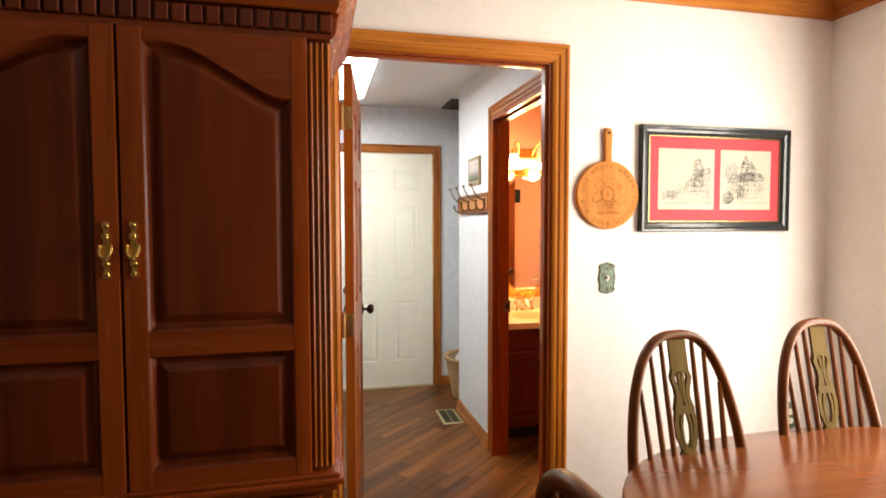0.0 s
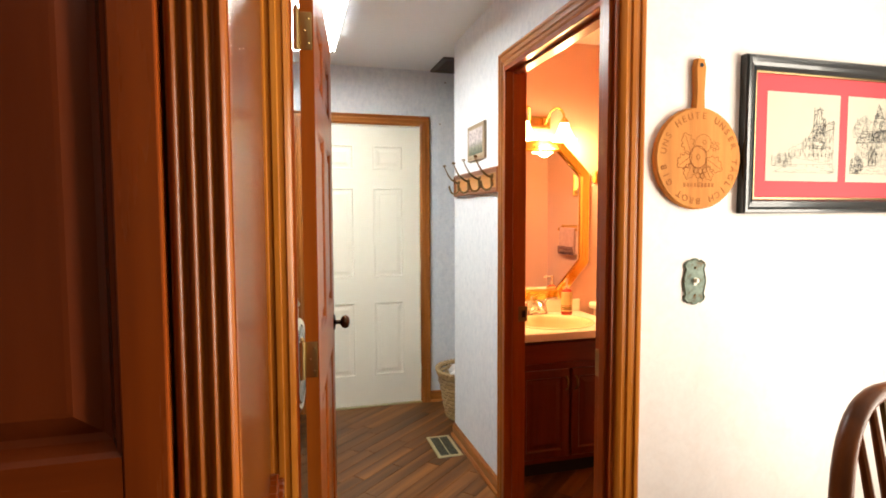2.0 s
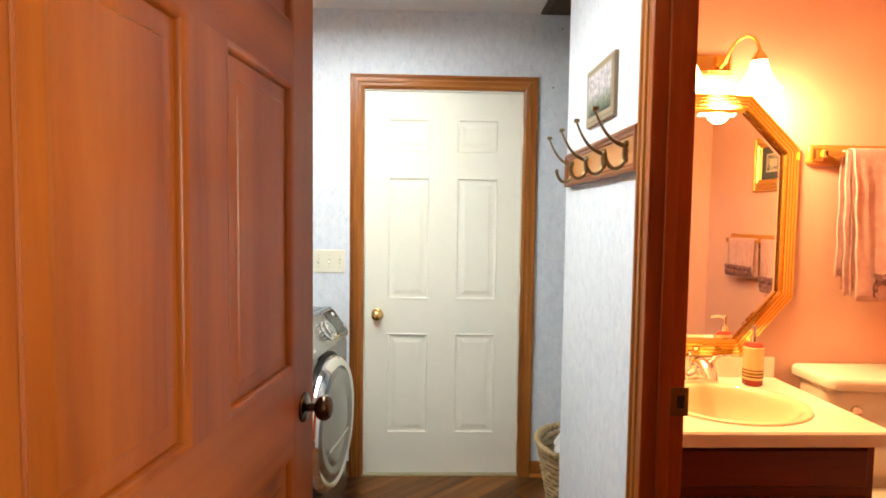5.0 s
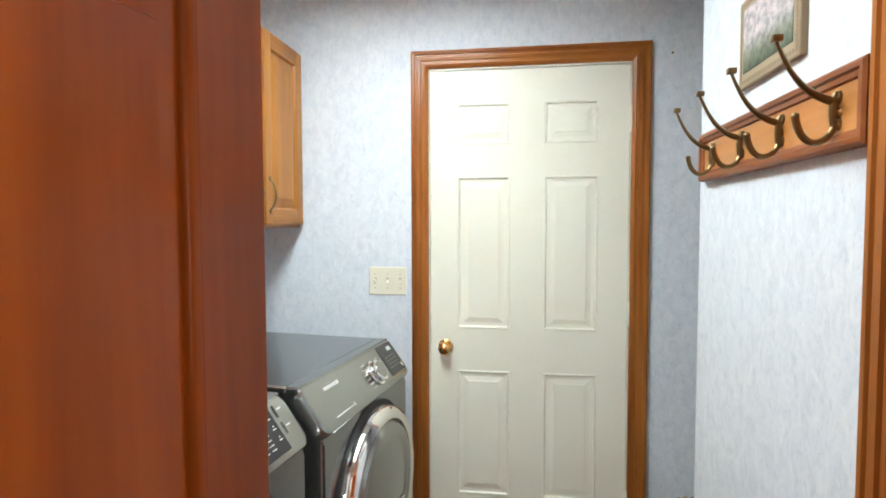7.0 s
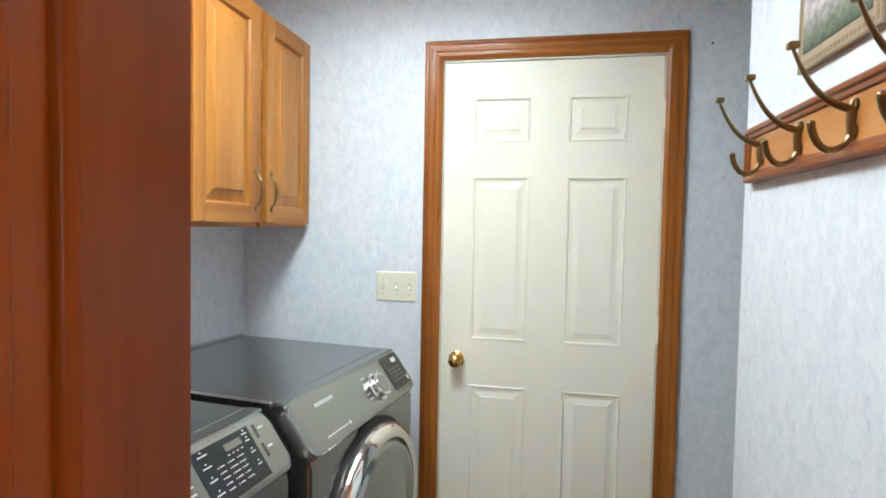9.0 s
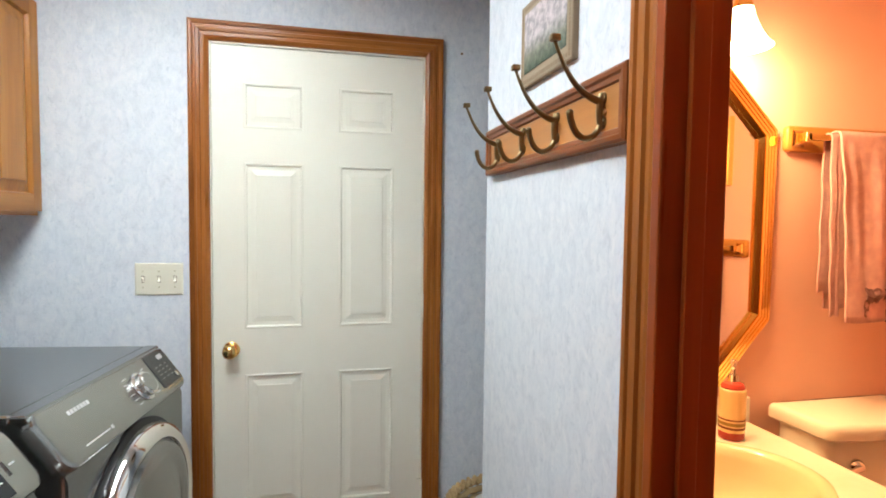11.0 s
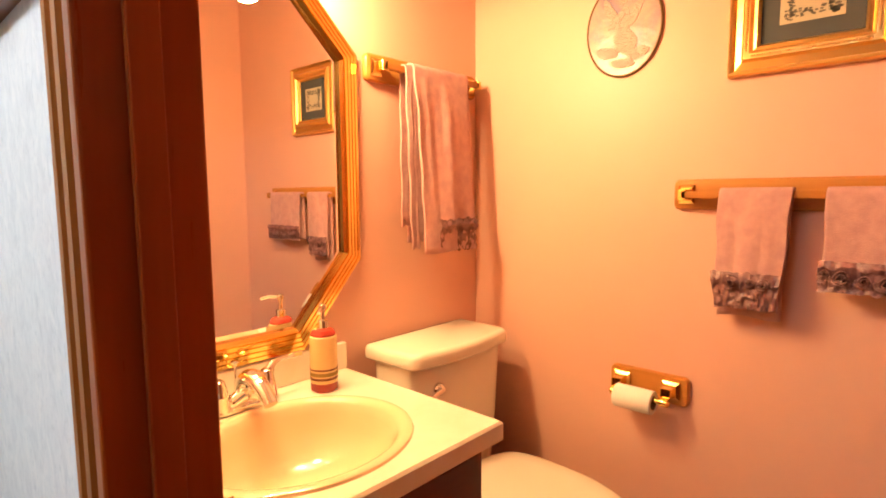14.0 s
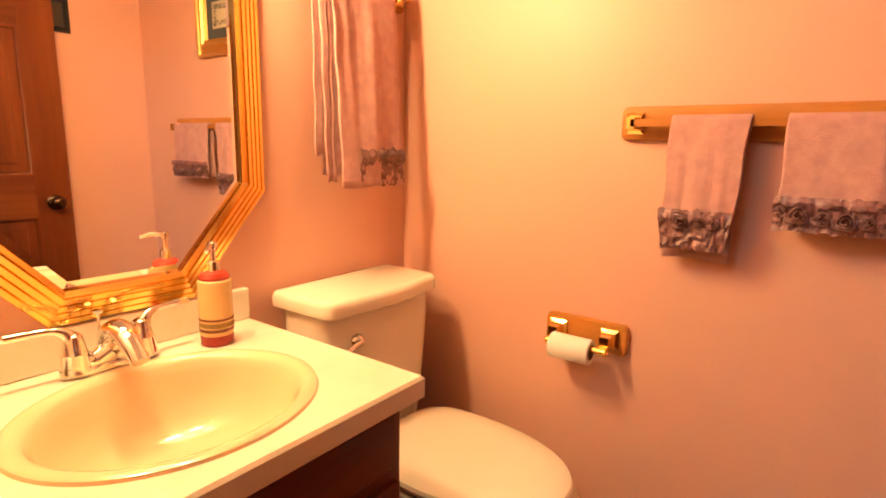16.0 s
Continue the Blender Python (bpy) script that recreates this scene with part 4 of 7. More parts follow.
colour_in(scenic, mix(scenic, 0.6, base_c, ramp(scenic, noise_tex(scenic, pv, 55, 5, 0.7), [(0.38, (0.25, 0.25, 0.25)), (0.62, (1.3, 1.2, 1.15))]), "MULTIPLY"))
bm = bmesh.new()
prism(bm, rect(P0 + 0.026, P1 - 0.026, PZ0 + 0.03, PZ1 - 0.024), west(XH), 0.0134, 0.0142)
part("print", bm, scenic, pq, "muted landscape print")
bm = bmesh.new()
for i in range(22):
    y = P0 + 0.012 + i * (P1 - P0 - 0.024) / 21
    for z in (PZ0 + 0.012, PZ1 - 0.012):
        prism(bm, rect(y - 0.0035, y + 0.0035, z - 0.004, z + 0.004), west(XH), 0.0134, 0.014)
for i in range(1, 20):
    z = PZ0 + 0.012 + i * (PZ1 - PZ0 - 0.024) / 20
    for y in (P0 + 0.012, P1 - 0.012):
        prism(bm, rect(y - 0.004, y + 0.004, z - 0.0035, z + 0.0035), west(XH), 0.0134, 0.014)
part("dotted_border", bm, CARD_SHADE, pq)

# wicker basket in the recess
bk = thing("laundry_basket", (1.36, 4.28, 0), "pale wicker laundry basket heaped with white cloth", "basket")
for k in range(11):
    z = 0.018 + k * 0.028
    r = 0.165 + 0.055 * (k / 10)
    bm = bmesh.new()
    pts = [(1.36 + (r + 0.004 * (-1) ** (i + k)) * math.cos(i * math.pi / 24), 4.28 + (r + 0.004 * (-1) ** (i + k)) * math.sin(i * math.pi / 24), z + 0.002 * math.sin(i * 1.3)) for i in range(49)]
    tube(bm, pts, 0.013, 6)
    part("woven_strand", bm, WICKER, bk, smooth=True)
bm = bmesh.new()
for i in range(49):
    t0, t1 = i * math.pi / 24, (i + 1) * math.pi / 24
    tube(bm, [(1.36 + 0.228 * math.cos(t0), 4.28 + 0.228 * math.sin(t0), 0.318), (1.36 + 0.236 * math.cos((t0 + t1) / 2), 4.28 + 0.236 * math.sin((t0 + t1) / 2), 0.338), (1.36 + 0.228 * math.cos(t1), 4.28 + 0.228 * math.sin(t1), 0.322)], 0.014, 6)
part("braided_rim", bm, WICKER, bk, smooth=True)
part("base", lathe(bmesh.new(), [(0.165, 0.001), (0.168, 0.012)], (1.36, 4.28, 0), "z", 24), WICKER, bk)
bm = bmesh.new()
rng = random.Random(7)
for i in range(9):
    ball(bm, (1.36 + rng.uniform(-0.11, 0.11), 4.28 + rng.uniform(-0.11, 0.11), 0.30 + rng.uniform(-0.03, 0.05)), rng.uniform(0.06, 0.095), 3, (1, 1, 0.7))
for v in bm.verts:
    v.co += noise.noise_vector(v.co * 18) * 0.02
cl = solid("white_cloth", bm, CLOTH, "crumpled white cloth heaped in the wicker basket", "cloth", smooth=True)

# ---- dining room ----
ar = thing("armoire", (-0.31, 1.5, 0), "dark cherry armoire with arched raised-panel doors and brass pulls", "armoire")
AX0, AX1, AY0, AY1 = -0.74, 0.125, 1.195, 1.86
XC = (AX0 + AX1) / 2
af = south(1.19)
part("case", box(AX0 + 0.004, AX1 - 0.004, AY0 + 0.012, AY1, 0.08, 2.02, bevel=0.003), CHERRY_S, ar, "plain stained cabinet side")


def fluted(x0, x1, z0, z1, parent):
    """A pilaster with rounded flutes."""
    pr = []
    n = 4
    w = (x1 - x0) / n
    for i in range(n):
        a = x0 + i * w
        pr += [(a, 0.006)] + [(a + w * (0.08 + 0.84 * k / 6), 0.006 + 0.0065 * math.sin(math.pi * k / 6)) for k in range(7)]
    pr += [(x1, 0.006)]
    bm = bmesh.new()
    pts = [(x0, -0.012)] + pr + [(x1, -0.012)]
    prism(bm, pts, lambda u, v, h: (u, 1.195 - v, h), z0, z1)
    part("pilaster", bm, CHERRY_P_LIT, parent, "fluted corner pilaster", True)


fluted(0.0765, AX1, 0.885, 1.845, ar)
fluted(AX0, AX0 + 0.0485, 0.885, 1.845, ar)


def armoire_door(side):
    """One door; side +1 is the leaf on the +x side of the split. The arch rises towards the split."""
    def X(a):
        return XC + side * a
    x_in, x_out = 0.003, 0.381
    p_in, p_out = 0.0485, 0.346

    def uv(pts):
        pts = [(X(a), z) for a, z in pts]
        return pts if side > 0 else pts[::-1]
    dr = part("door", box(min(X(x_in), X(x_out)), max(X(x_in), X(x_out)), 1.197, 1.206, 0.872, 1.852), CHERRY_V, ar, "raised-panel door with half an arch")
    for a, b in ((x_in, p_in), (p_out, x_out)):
        part("stile", box(min(X(a), X(b)), max(X(a), X(b)), 1.176, 1.197, 0.872, 1.852, bevel=0.002), CHERRY_F_LIT, dr)
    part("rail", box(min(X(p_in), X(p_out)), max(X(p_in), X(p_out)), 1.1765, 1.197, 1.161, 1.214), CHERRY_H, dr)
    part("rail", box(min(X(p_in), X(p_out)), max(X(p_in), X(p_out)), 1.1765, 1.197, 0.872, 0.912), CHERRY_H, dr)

    def crest(x):
        q = (x - p_in) / (p_out - p_in)
        w = min(1.0, max(0.0, (q - 0.12) / 0.30))
        bend = 0.5 * 0.30 * w * w + max(0.0, q - 0.42)
        ease = 0.5 * max(0.0, q - 0.74) ** 2 / 0.26
        return 1.824 - 0.178 * (bend - ease)
    arch = []
    for k in range(17):
        s = k / 16
        x = p_in + (p_out - p_in) * s
        arch.append((x, crest(x)))
    bm = bmesh.new()
    prism(bm, uv([(p_in, 1.852)] + arch + [(p_out, 1.852)]), south(1.197), 0.0, 0.0205)
    part("arched_rail", bm, CHERRY_H, dr)
    pr = [(0.0, 0.0205), (0.004, 0.017), (0.010, 0.006), (0.016, 0.004), (0.034, 0.015), (0.038, 0.0155)]

    face = south(1.197)
    bm = bmesh.new()
    rings = []
    for d, h in pr:
        xs = [p_in + d + (p_out - p_in - 2 * d) * k / 20 for k in range(21)]
        ring = [bm.verts.new(face(X(p_in + d), 1.214 + d, h)), bm.verts.new(face(X(p_out - d), 1.214 + d, h))]
        ring += [bm.verts.new(face(X(x), crest(x) - d * 1.05, h)) for x in xs[::-1]]
        rings.append(ring)
    for r, s in zip(rings, rings[1:]):
        for k in range(len(r)):
            bm.faces.new((r[k], r[(k + 1) % len(r)], s[(k + 1) % len(r)], s[k]))
    bm.faces.new(rings[-1])
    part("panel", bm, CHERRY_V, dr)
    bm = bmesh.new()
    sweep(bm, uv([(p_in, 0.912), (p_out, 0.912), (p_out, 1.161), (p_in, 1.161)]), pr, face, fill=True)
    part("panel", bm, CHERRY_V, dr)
    # ornate drop pull
    x = X(0.026)
    bm = bmesh.new()
    y = 1.176
    half = []
    for k in range(61):
        q = k / 60
        lobes = sum(r * math.exp(-((q - c) / w_) ** 4) for c, r, w_ in ((0.05, 0.0075, 0.06), (0.15, 0.0045, 0.05), (0.255, 0.0085, 0.055), (0.36, 0.0050, 0.05), (0.50, 0.0125, 0.095), (0.64, 0.0050, 0.05), (0.745, 0.0085, 0.055), (0.85, 0.0045, 0.05), (0.95, 0.0075, 0.06)))
        half.append((max(0.0018, lobes), 1.331 + 0.117 * q))
    outline = [(x + w_, z) for w_, z in half] + [(x - w_, z) for w_, z in half[::-1]]
    prism(bm, outline, south(y), 0.0, 0.0040)
    for z_, r_ in ((1.339, 0.0052), (1.361, 0.0058), (1.418, 0.0058), (1.441, 0.0052)):
        ball(bm, (x, y - 0.004, z_), r_, 2, (1.0, 0.55, 1.25))
    part("pull_plate", bm, AGED_BRASS, dr, "scalloped brass pull plate", True)
    bm = bmesh.new()
    tube(bm, bez((x - 0.011, y - 0.006, 1.400), (x - 0.014, y - 0.020, 1.366), (x + 0.014, y - 0.020, 1.366), (x + 0.011, y - 0.006, 1.400), 12), [0.0022 + 0.0018 * math.sin(math.pi * k / 12) for k in range(13)], 8)
    ball(bm, (x, y - 0.016, 1.373), 0.0055, 2, (1.2, 0.8, 1.0))
    part("pull", bm, AGED_BRASS, dr, "polished brass drop pull", True)


armoire_door(1)
armoire_door(-1)
part("frieze", box(AX0, AX1, 1.182, AY1, 1.853, 1.865), CHERRY_H, ar)
part("frieze_back", box(AX0, AX1, 1.190, AY1, 1.865, 1.912), CHERRY_H, ar)
for i in range(26):
    x = AX0 + 0.008 + i * 0.0334
    part("dentil", box(x, x + 0.026, 1.172, 1.190, 1.868, 1.904, bevel=0.0015, seg=1), CHERRY_V, ar)
bm = bmesh.new()
CR = [(0.0, 0.0), (0.0, 0.014), (0.010, 0.020), (0.018, 0.020), (0.030, 0.026), (0.055, 0.042), (0.080, 0.064), (0.088, 0.064), (0.094, 0.072), (0.120, 0.075), (0.120, 0.0)]
path = [(AX0, AY1), (AX0, 1.182), (AX1, 1.182), (AX1, AY1)]


rows_ = []
for i, (px, py) in enumerate(path):
    sx = -1 if i < 2 else 1
    sy = -1 if i in (1, 2) else 0
    rows_.append([bm.verts.new((px + sx * h, py + sy * h, 1.912 + d)) for d, h in CR])
for r, s in zip(rows_, rows_[1:]):
    for j in range(len(CR) - 1):
        bm.faces.new((r[j], r[j + 1], s[j + 1], s[j]))
bm.faces.new([r[-2] for r in rows_])
part("crown", bm, CHERRY_H, ar, "deep stepped crown moulding")
for sx, px in ((1, AX1), (-1, AX0)):
    bm = bmesh.new()
    prism(bm, [(1.852, 0.0), (1.866, 0.012), (1.90, 0.016), (1.912, 0.022), (1.912, 0.0)], lambda u, v, h: (px + sx * v, h, u), 1.182, AY1)
    part("side_cornice", bm, CHERRY_H, ar)
bm = bmesh.new()
for i, (z0, z1, o) in enumerate(((0.83, 0.848, 0.010), (0.848, 0.862, 0.022), (0.862, 0.872, 0.012))):
    bx(bm, AX0 - o, AX1 + o, 1.182 - o, AY1, z0, z1, bevel=0.004)
part("waist_moulding", bm, CHERRY_H, ar)
for i in range(2):
    z0, z1 = (0.12, 0.455), (0.475, 0.815)
    z0, z1 = (z0, z1)[i]
    bm = bmesh.new()
    sweep(bm, rect(AX0 + 0.03, AX1 - 0.03, z0, z1), [(0, 0.0), (0, 0.014), (0.006, 0.018), (0.02, 0.018)], south(1.205), fill=True)
    dw = part("drawer", bm, CHERRY_H, ar)
    for x in (XC - 0.2, XC + 0.2):
        bm = bmesh.new()
        tube(bm, bez((x - 0.045, 1.185, (z0 + z1) / 2 + 0.01), (x - 0.04, 1.15, (z0 + z1) / 2 - 0.03), (x + 0.04, 1.15, (z0 + z1) / 2 - 0.03), (x + 0.045, 1.185, (z0 + z1) / 2 + 0.01)), 0.004, 8)
        part("pull", bm, BRASS, dw, "brass drawer pull", True)
bm = box(AX0 - 0.012, AX1 + 0.012, 1.18, AY1, 0.0, 0.09, bevel=0.006)
part("plinth", bm, CHERRY_H, ar)


def ornate_plate(name, u, v, place, label, outlet=False, metal=VERDIGRIS):
    """A scrolled metal cover plate."""
    s = thing(name, place(u, v - 0.068, 0), label, "outlet" if outlet else "light switch")
    half = [(0.006, 0.068), (0.014, 0.062), (0.022, 0.064), (0.034, 0.056), (0.038, 0.046), (0.033, 0.036), (0.037, 0.020), (0.041, 0.0)]
    q = half + [(a, -b) for a, b in half[::-1][1:]]
    pts = [(u + a, v + b) for a, b in q[::-1]]
    pts = pts + [(u - a, v + b) for a, b in q]
    bm = bmesh.new()
    sweep(bm, pts, [(0, 0.0), (0.0, 0.004), (0.003, 0.0075), (0.007, 0.005), (0.010, 0.0055)], place, fill=True)
    part("plate", bm, metal, s, "", True)
    if outlet:
        for dv in (-0.022, 0.022):
            bm = bmesh.new()
            prism(bm, [(u + 0.016 * math.cos(k * 0.5236), v + dv + 0.015 * math.sin(k * 0.5236)) for k in range(12)], place, 0.0056, 0.0085)
            part("socket", bm, IVORY, s)
    else:
        bm = bmesh.new()
        prism(bm, rect(u - 0.005, u + 0.005, v - 0.011, v + 0.011), place, 0.0056, 0.0068)
        prism(bm, rect(u - 0.0038, u + 0.0038, v - 0.002, v + 0.009), place, 0.0068, 0.018)
        part("toggle", bm, IVORY, s)
    for dv in (-0.040, 0.040):
        part("screw", ball(bmesh.new(), place(u, v + dv, 0.006), 0.0042, 1), OLD_BRASS, s)
    return s


ornate_plate("switch_plate", 1.302, 1.208, south(YD), "scrolled verdigris metal switch plate on cream wallpaper")
ornate_plate("switch_plate", 0.063, 1.215, south(YD), "scrolled dark bronze switch plate beside the armoire", metal=BRONZE_PLATE)
ornate_plate("outlet_plate", 2.268, 0.528, south(YD), "scrolled verdigris metal outlet plate low on the wall", True)

# carved round bread board
bd = thing("bread_board", (1.29, YD, 1.42), "round carved wooden bread board with a handle, hung on the wall", "bread board")
bc, bz, br = 1.294, 1.562, 0.144
pts = []
for k in range(57):
    t = radians(90 + 7 + (346) * k / 56)
    pts.append((bc + br * math.cos(t), bz + br * math.sin(t)))
pts += [(bc + 0.0155, 1.74), (bc + 0.019, 1.82), (bc + 0.012, 1.842), (bc - 0.012, 1.842), (bc - 0.019, 1.82), (bc - 0.0155, 1.74)]
bm = bmesh.new()
sweep(bm, pts, [(0.0, 0.002), (0.0, 0.016), (0.004, 0.020)], south(YD), fill=True)
board = part("board", bm, BOARD, bd)


def groove(parent, line, w=0.0016, place=south(YD - 0.0202), m=BOARD_CUT, name="carved_line"):
    bm = bmesh.new()
    n = len(line)
    l, r = [], []
    for i in range(n):
        p, a, b = Vector(line[i]), Vector(line[max(i - 1, 0)]), Vector(line[min(i + 1, n - 1)])
        d = (b - a).normalized() if (b - a).length > 0 else Vector((1, 0))
        nn = Vector((-d.y, d.x)) * w
        l.append(bm.verts.new(place(*(p + nn), 0.0004)))
        r.append(bm.verts.new(place(*(p - nn), 0.0004)))
    for i in range(n - 1):
        bm.faces.new((l[i], l[i + 1], r[i + 1], r[i]))
    return part(name, bm, m, parent)


def ring_line(cx, cz, rx, rz, n=24, wob=0.0, k=5):
    return [(cx + rx * (1 + wob * math.sin(k * t)) * math.cos(t), cz + rz * (1 + wob * math.sin(k * t)) * math.sin(t)) for t in (2 * math.pi * i / n for i in range(n + 1))]


groove(board, ring_line(bc - 0.004, bz + 0.004, 0.029, 0.031), 0.0013)
groove(board, ring_line(bc - 0.004, bz + 0.004, 0.006, 0.007, 14), 0.0012)
over = [p for p in ring_line(bc + 0.012, bz + 0.042, 0.027, 0.026, 40) if (p[0] - bc + 0.004) ** 2 + (p[1] - bz - 0.004) ** 2 > 0.0315 ** 2]
groove(board, sorted(over, key=lambda p: math.atan2(p[1] - bz - 0.042, p[0] - bc - 0.012) % (2 * math.pi)), 0.0013)
groove(board, ring_line(bc + 0.016, bz + 0.046, 0.006, 0.006, 14), 0.0012)
for cx, cz, ang, ln_, wd in ((-0.040, 0.038, 112, 0.062, 0.020), (-0.050, -0.012, 215, 0.058, 0.020), (-0.034, -0.040, 248, 0.050, 0.018), (0.050, -0.020, -30, 0.066, 0.021), (0.030, -0.044, -62, 0.050, 0.016)):
    a = radians(ang)
    leaf = []
    for k in range(49):
        side = 1 if k <= 24 else -1
        q = (k / 24) if k <= 24 else (48 - k) / 24
        wdt = side * wd * math.sin(math.pi * q) ** 0.8 * (1 + 0.22 * math.cos(q * 25))
        leaf.append((bc + cx + math.cos(a) * (q - 0.5) * ln_ - math.sin(a) * wdt, bz + 0.004 + cz + math.sin(a) * (q - 0.5) * ln_ + math.cos(a) * wdt))
    groove(board, leaf, 0.0012)
    groove(board, [(bc + cx - math.cos(a) * 0.4 * ln_, bz + 0.004 + cz - math.sin(a) * 0.4 * ln_), (bc + cx + math.cos(a) * 0.4 * ln_, bz + 0.004 + cz + math.sin(a) * 0.4 * ln_)], 0.0009)
for dx, dz in ((-0.012, -0.034), (0.004, -0.036), (0.018, -0.033), (-0.004, -0.048), (0.011, -0.049), (0.004, -0.061)):
    groove(board, ring_line(bc + dx, bz + dz, 0.0078, 0.0078, 14), 0.0011)
for k in range(5):
    a = radians(20 + 36 * k)
    groove(board, ring_line(bc + 0.052 + 0.010 * math.cos(a * 2), bz + 0.036 + 0.010 * math.sin(a * 2), 0.006, 0.004, 12), 0.0009)


def letters(parent, text, place_char, size, m, name="carved_letter"):
    """Words set letter by letter with the built-in font; place_char gives each letter's pose."""
    for i, ch in enumerate(text):
        if ch == " ":
            continue
        cu = bpy.data.curves.new("letter", "FONT")
        cu.body, cu.size, cu.align_x, cu.extrude = ch, size, "CENTER", 0.0003
        cu.offset = size * 0.012
        tmp = new("letter", cu)
        me = bpy.data.meshes.new_from_object(tmp)
        me.transform(place_char(i))
        joined = bmesh.new()
        joined.from_mesh(me)
        bpy.data.objects.remove(tmp)
        bpy.data.meshes.remove(me)
        bpy.data.curves.remove(cu)
        part(name, joined, m, parent)


WORDS = "UNSER TÄGLICH BROT GIB UNS HEUTE "


def round_char(i):
    t = radians(62 - i * 360.0 / len(WORDS))
    p = Vector((bc + 0.112 * math.cos(t), YD - 0.0206, bz + 0.112 * math.sin(t)))
    return Matrix.Translation(p) @ Matrix.Rotation(-(t - math.pi / 2), 4, "Y") @ Matrix.Rotation(radians(90), 4, "X")


letters(board, WORDS, round_char, 0.026, BOARD_CUT)
bm = bmesh.new()
for k in range(9):
    u = bc - 0.052 + k * 0.0118
    prism(bm, rect(u, u + 0.0075, bz - 0.081, bz - 0.069), south(YD - 0.0202), 0.0, 0.0005)
part("worn_lettering", bm, BOARD_CUT, board)
# Near-black disc on the board paints the shade of a hole.
bm = lathe(bmesh.new(), [(0.0065, YD - 0.0208), (0.0065, YD - 0.019)], (bc, 0, 1.823), "y", 14)
part("hole", bm, NEAR_BLACK, board)
bm = bmesh.new()
tube(bm, [(bc, YD - 0.012, 1.823), (bc + 0.002, YD - 0.014, 1.845), (bc + 0.004, YD - 0.004, 1.853)], 0.0012, 6)
part("hanging_wire", bm, GREY_METAL, bd)

# framed pair of prints
fp = thing("framed_prints", (1.85, YD, 1.40), "black framed pair of old town prints in a red mat", "picture")
F0, F1, FZ0, FZ1 = 1.446, 2.208, 1.405, 1.866
bm = bmesh.new()
sweep(bm, rect(F0, F1, FZ0, FZ1), [(0, 0.0), (0, 0.024), (0.004, 0.030), (0.012, 0.030), (0.020, 0.024), (0.030, 0.021), (0.036, 0.023), (0.042, 0.016), (0.044, 0.010)], south(YD))
part("picture_frame", bm, BLACK, fp, "black lacquered frame")
bm = bmesh.new()
sweep(bm, rect(F0 + 0.043, F1 - 0.043, FZ0 + 0.043, FZ1 - 0.043), [(0, 0.009), (0.0, 0.014), (0.005, 0.014), (0.006, 0.009)], south(YD))
part("inner_lip", bm, OLD_BRASS, fp)
bm = bmesh.new()
prism(bm, rect(F0 + 0.04, F1 - 0.04, FZ0 + 0.04, FZ1 - 0.04), south(YD), 0.002, 0.009)
part("mat_board", bm, RED_MAT, fp, "red mat board")


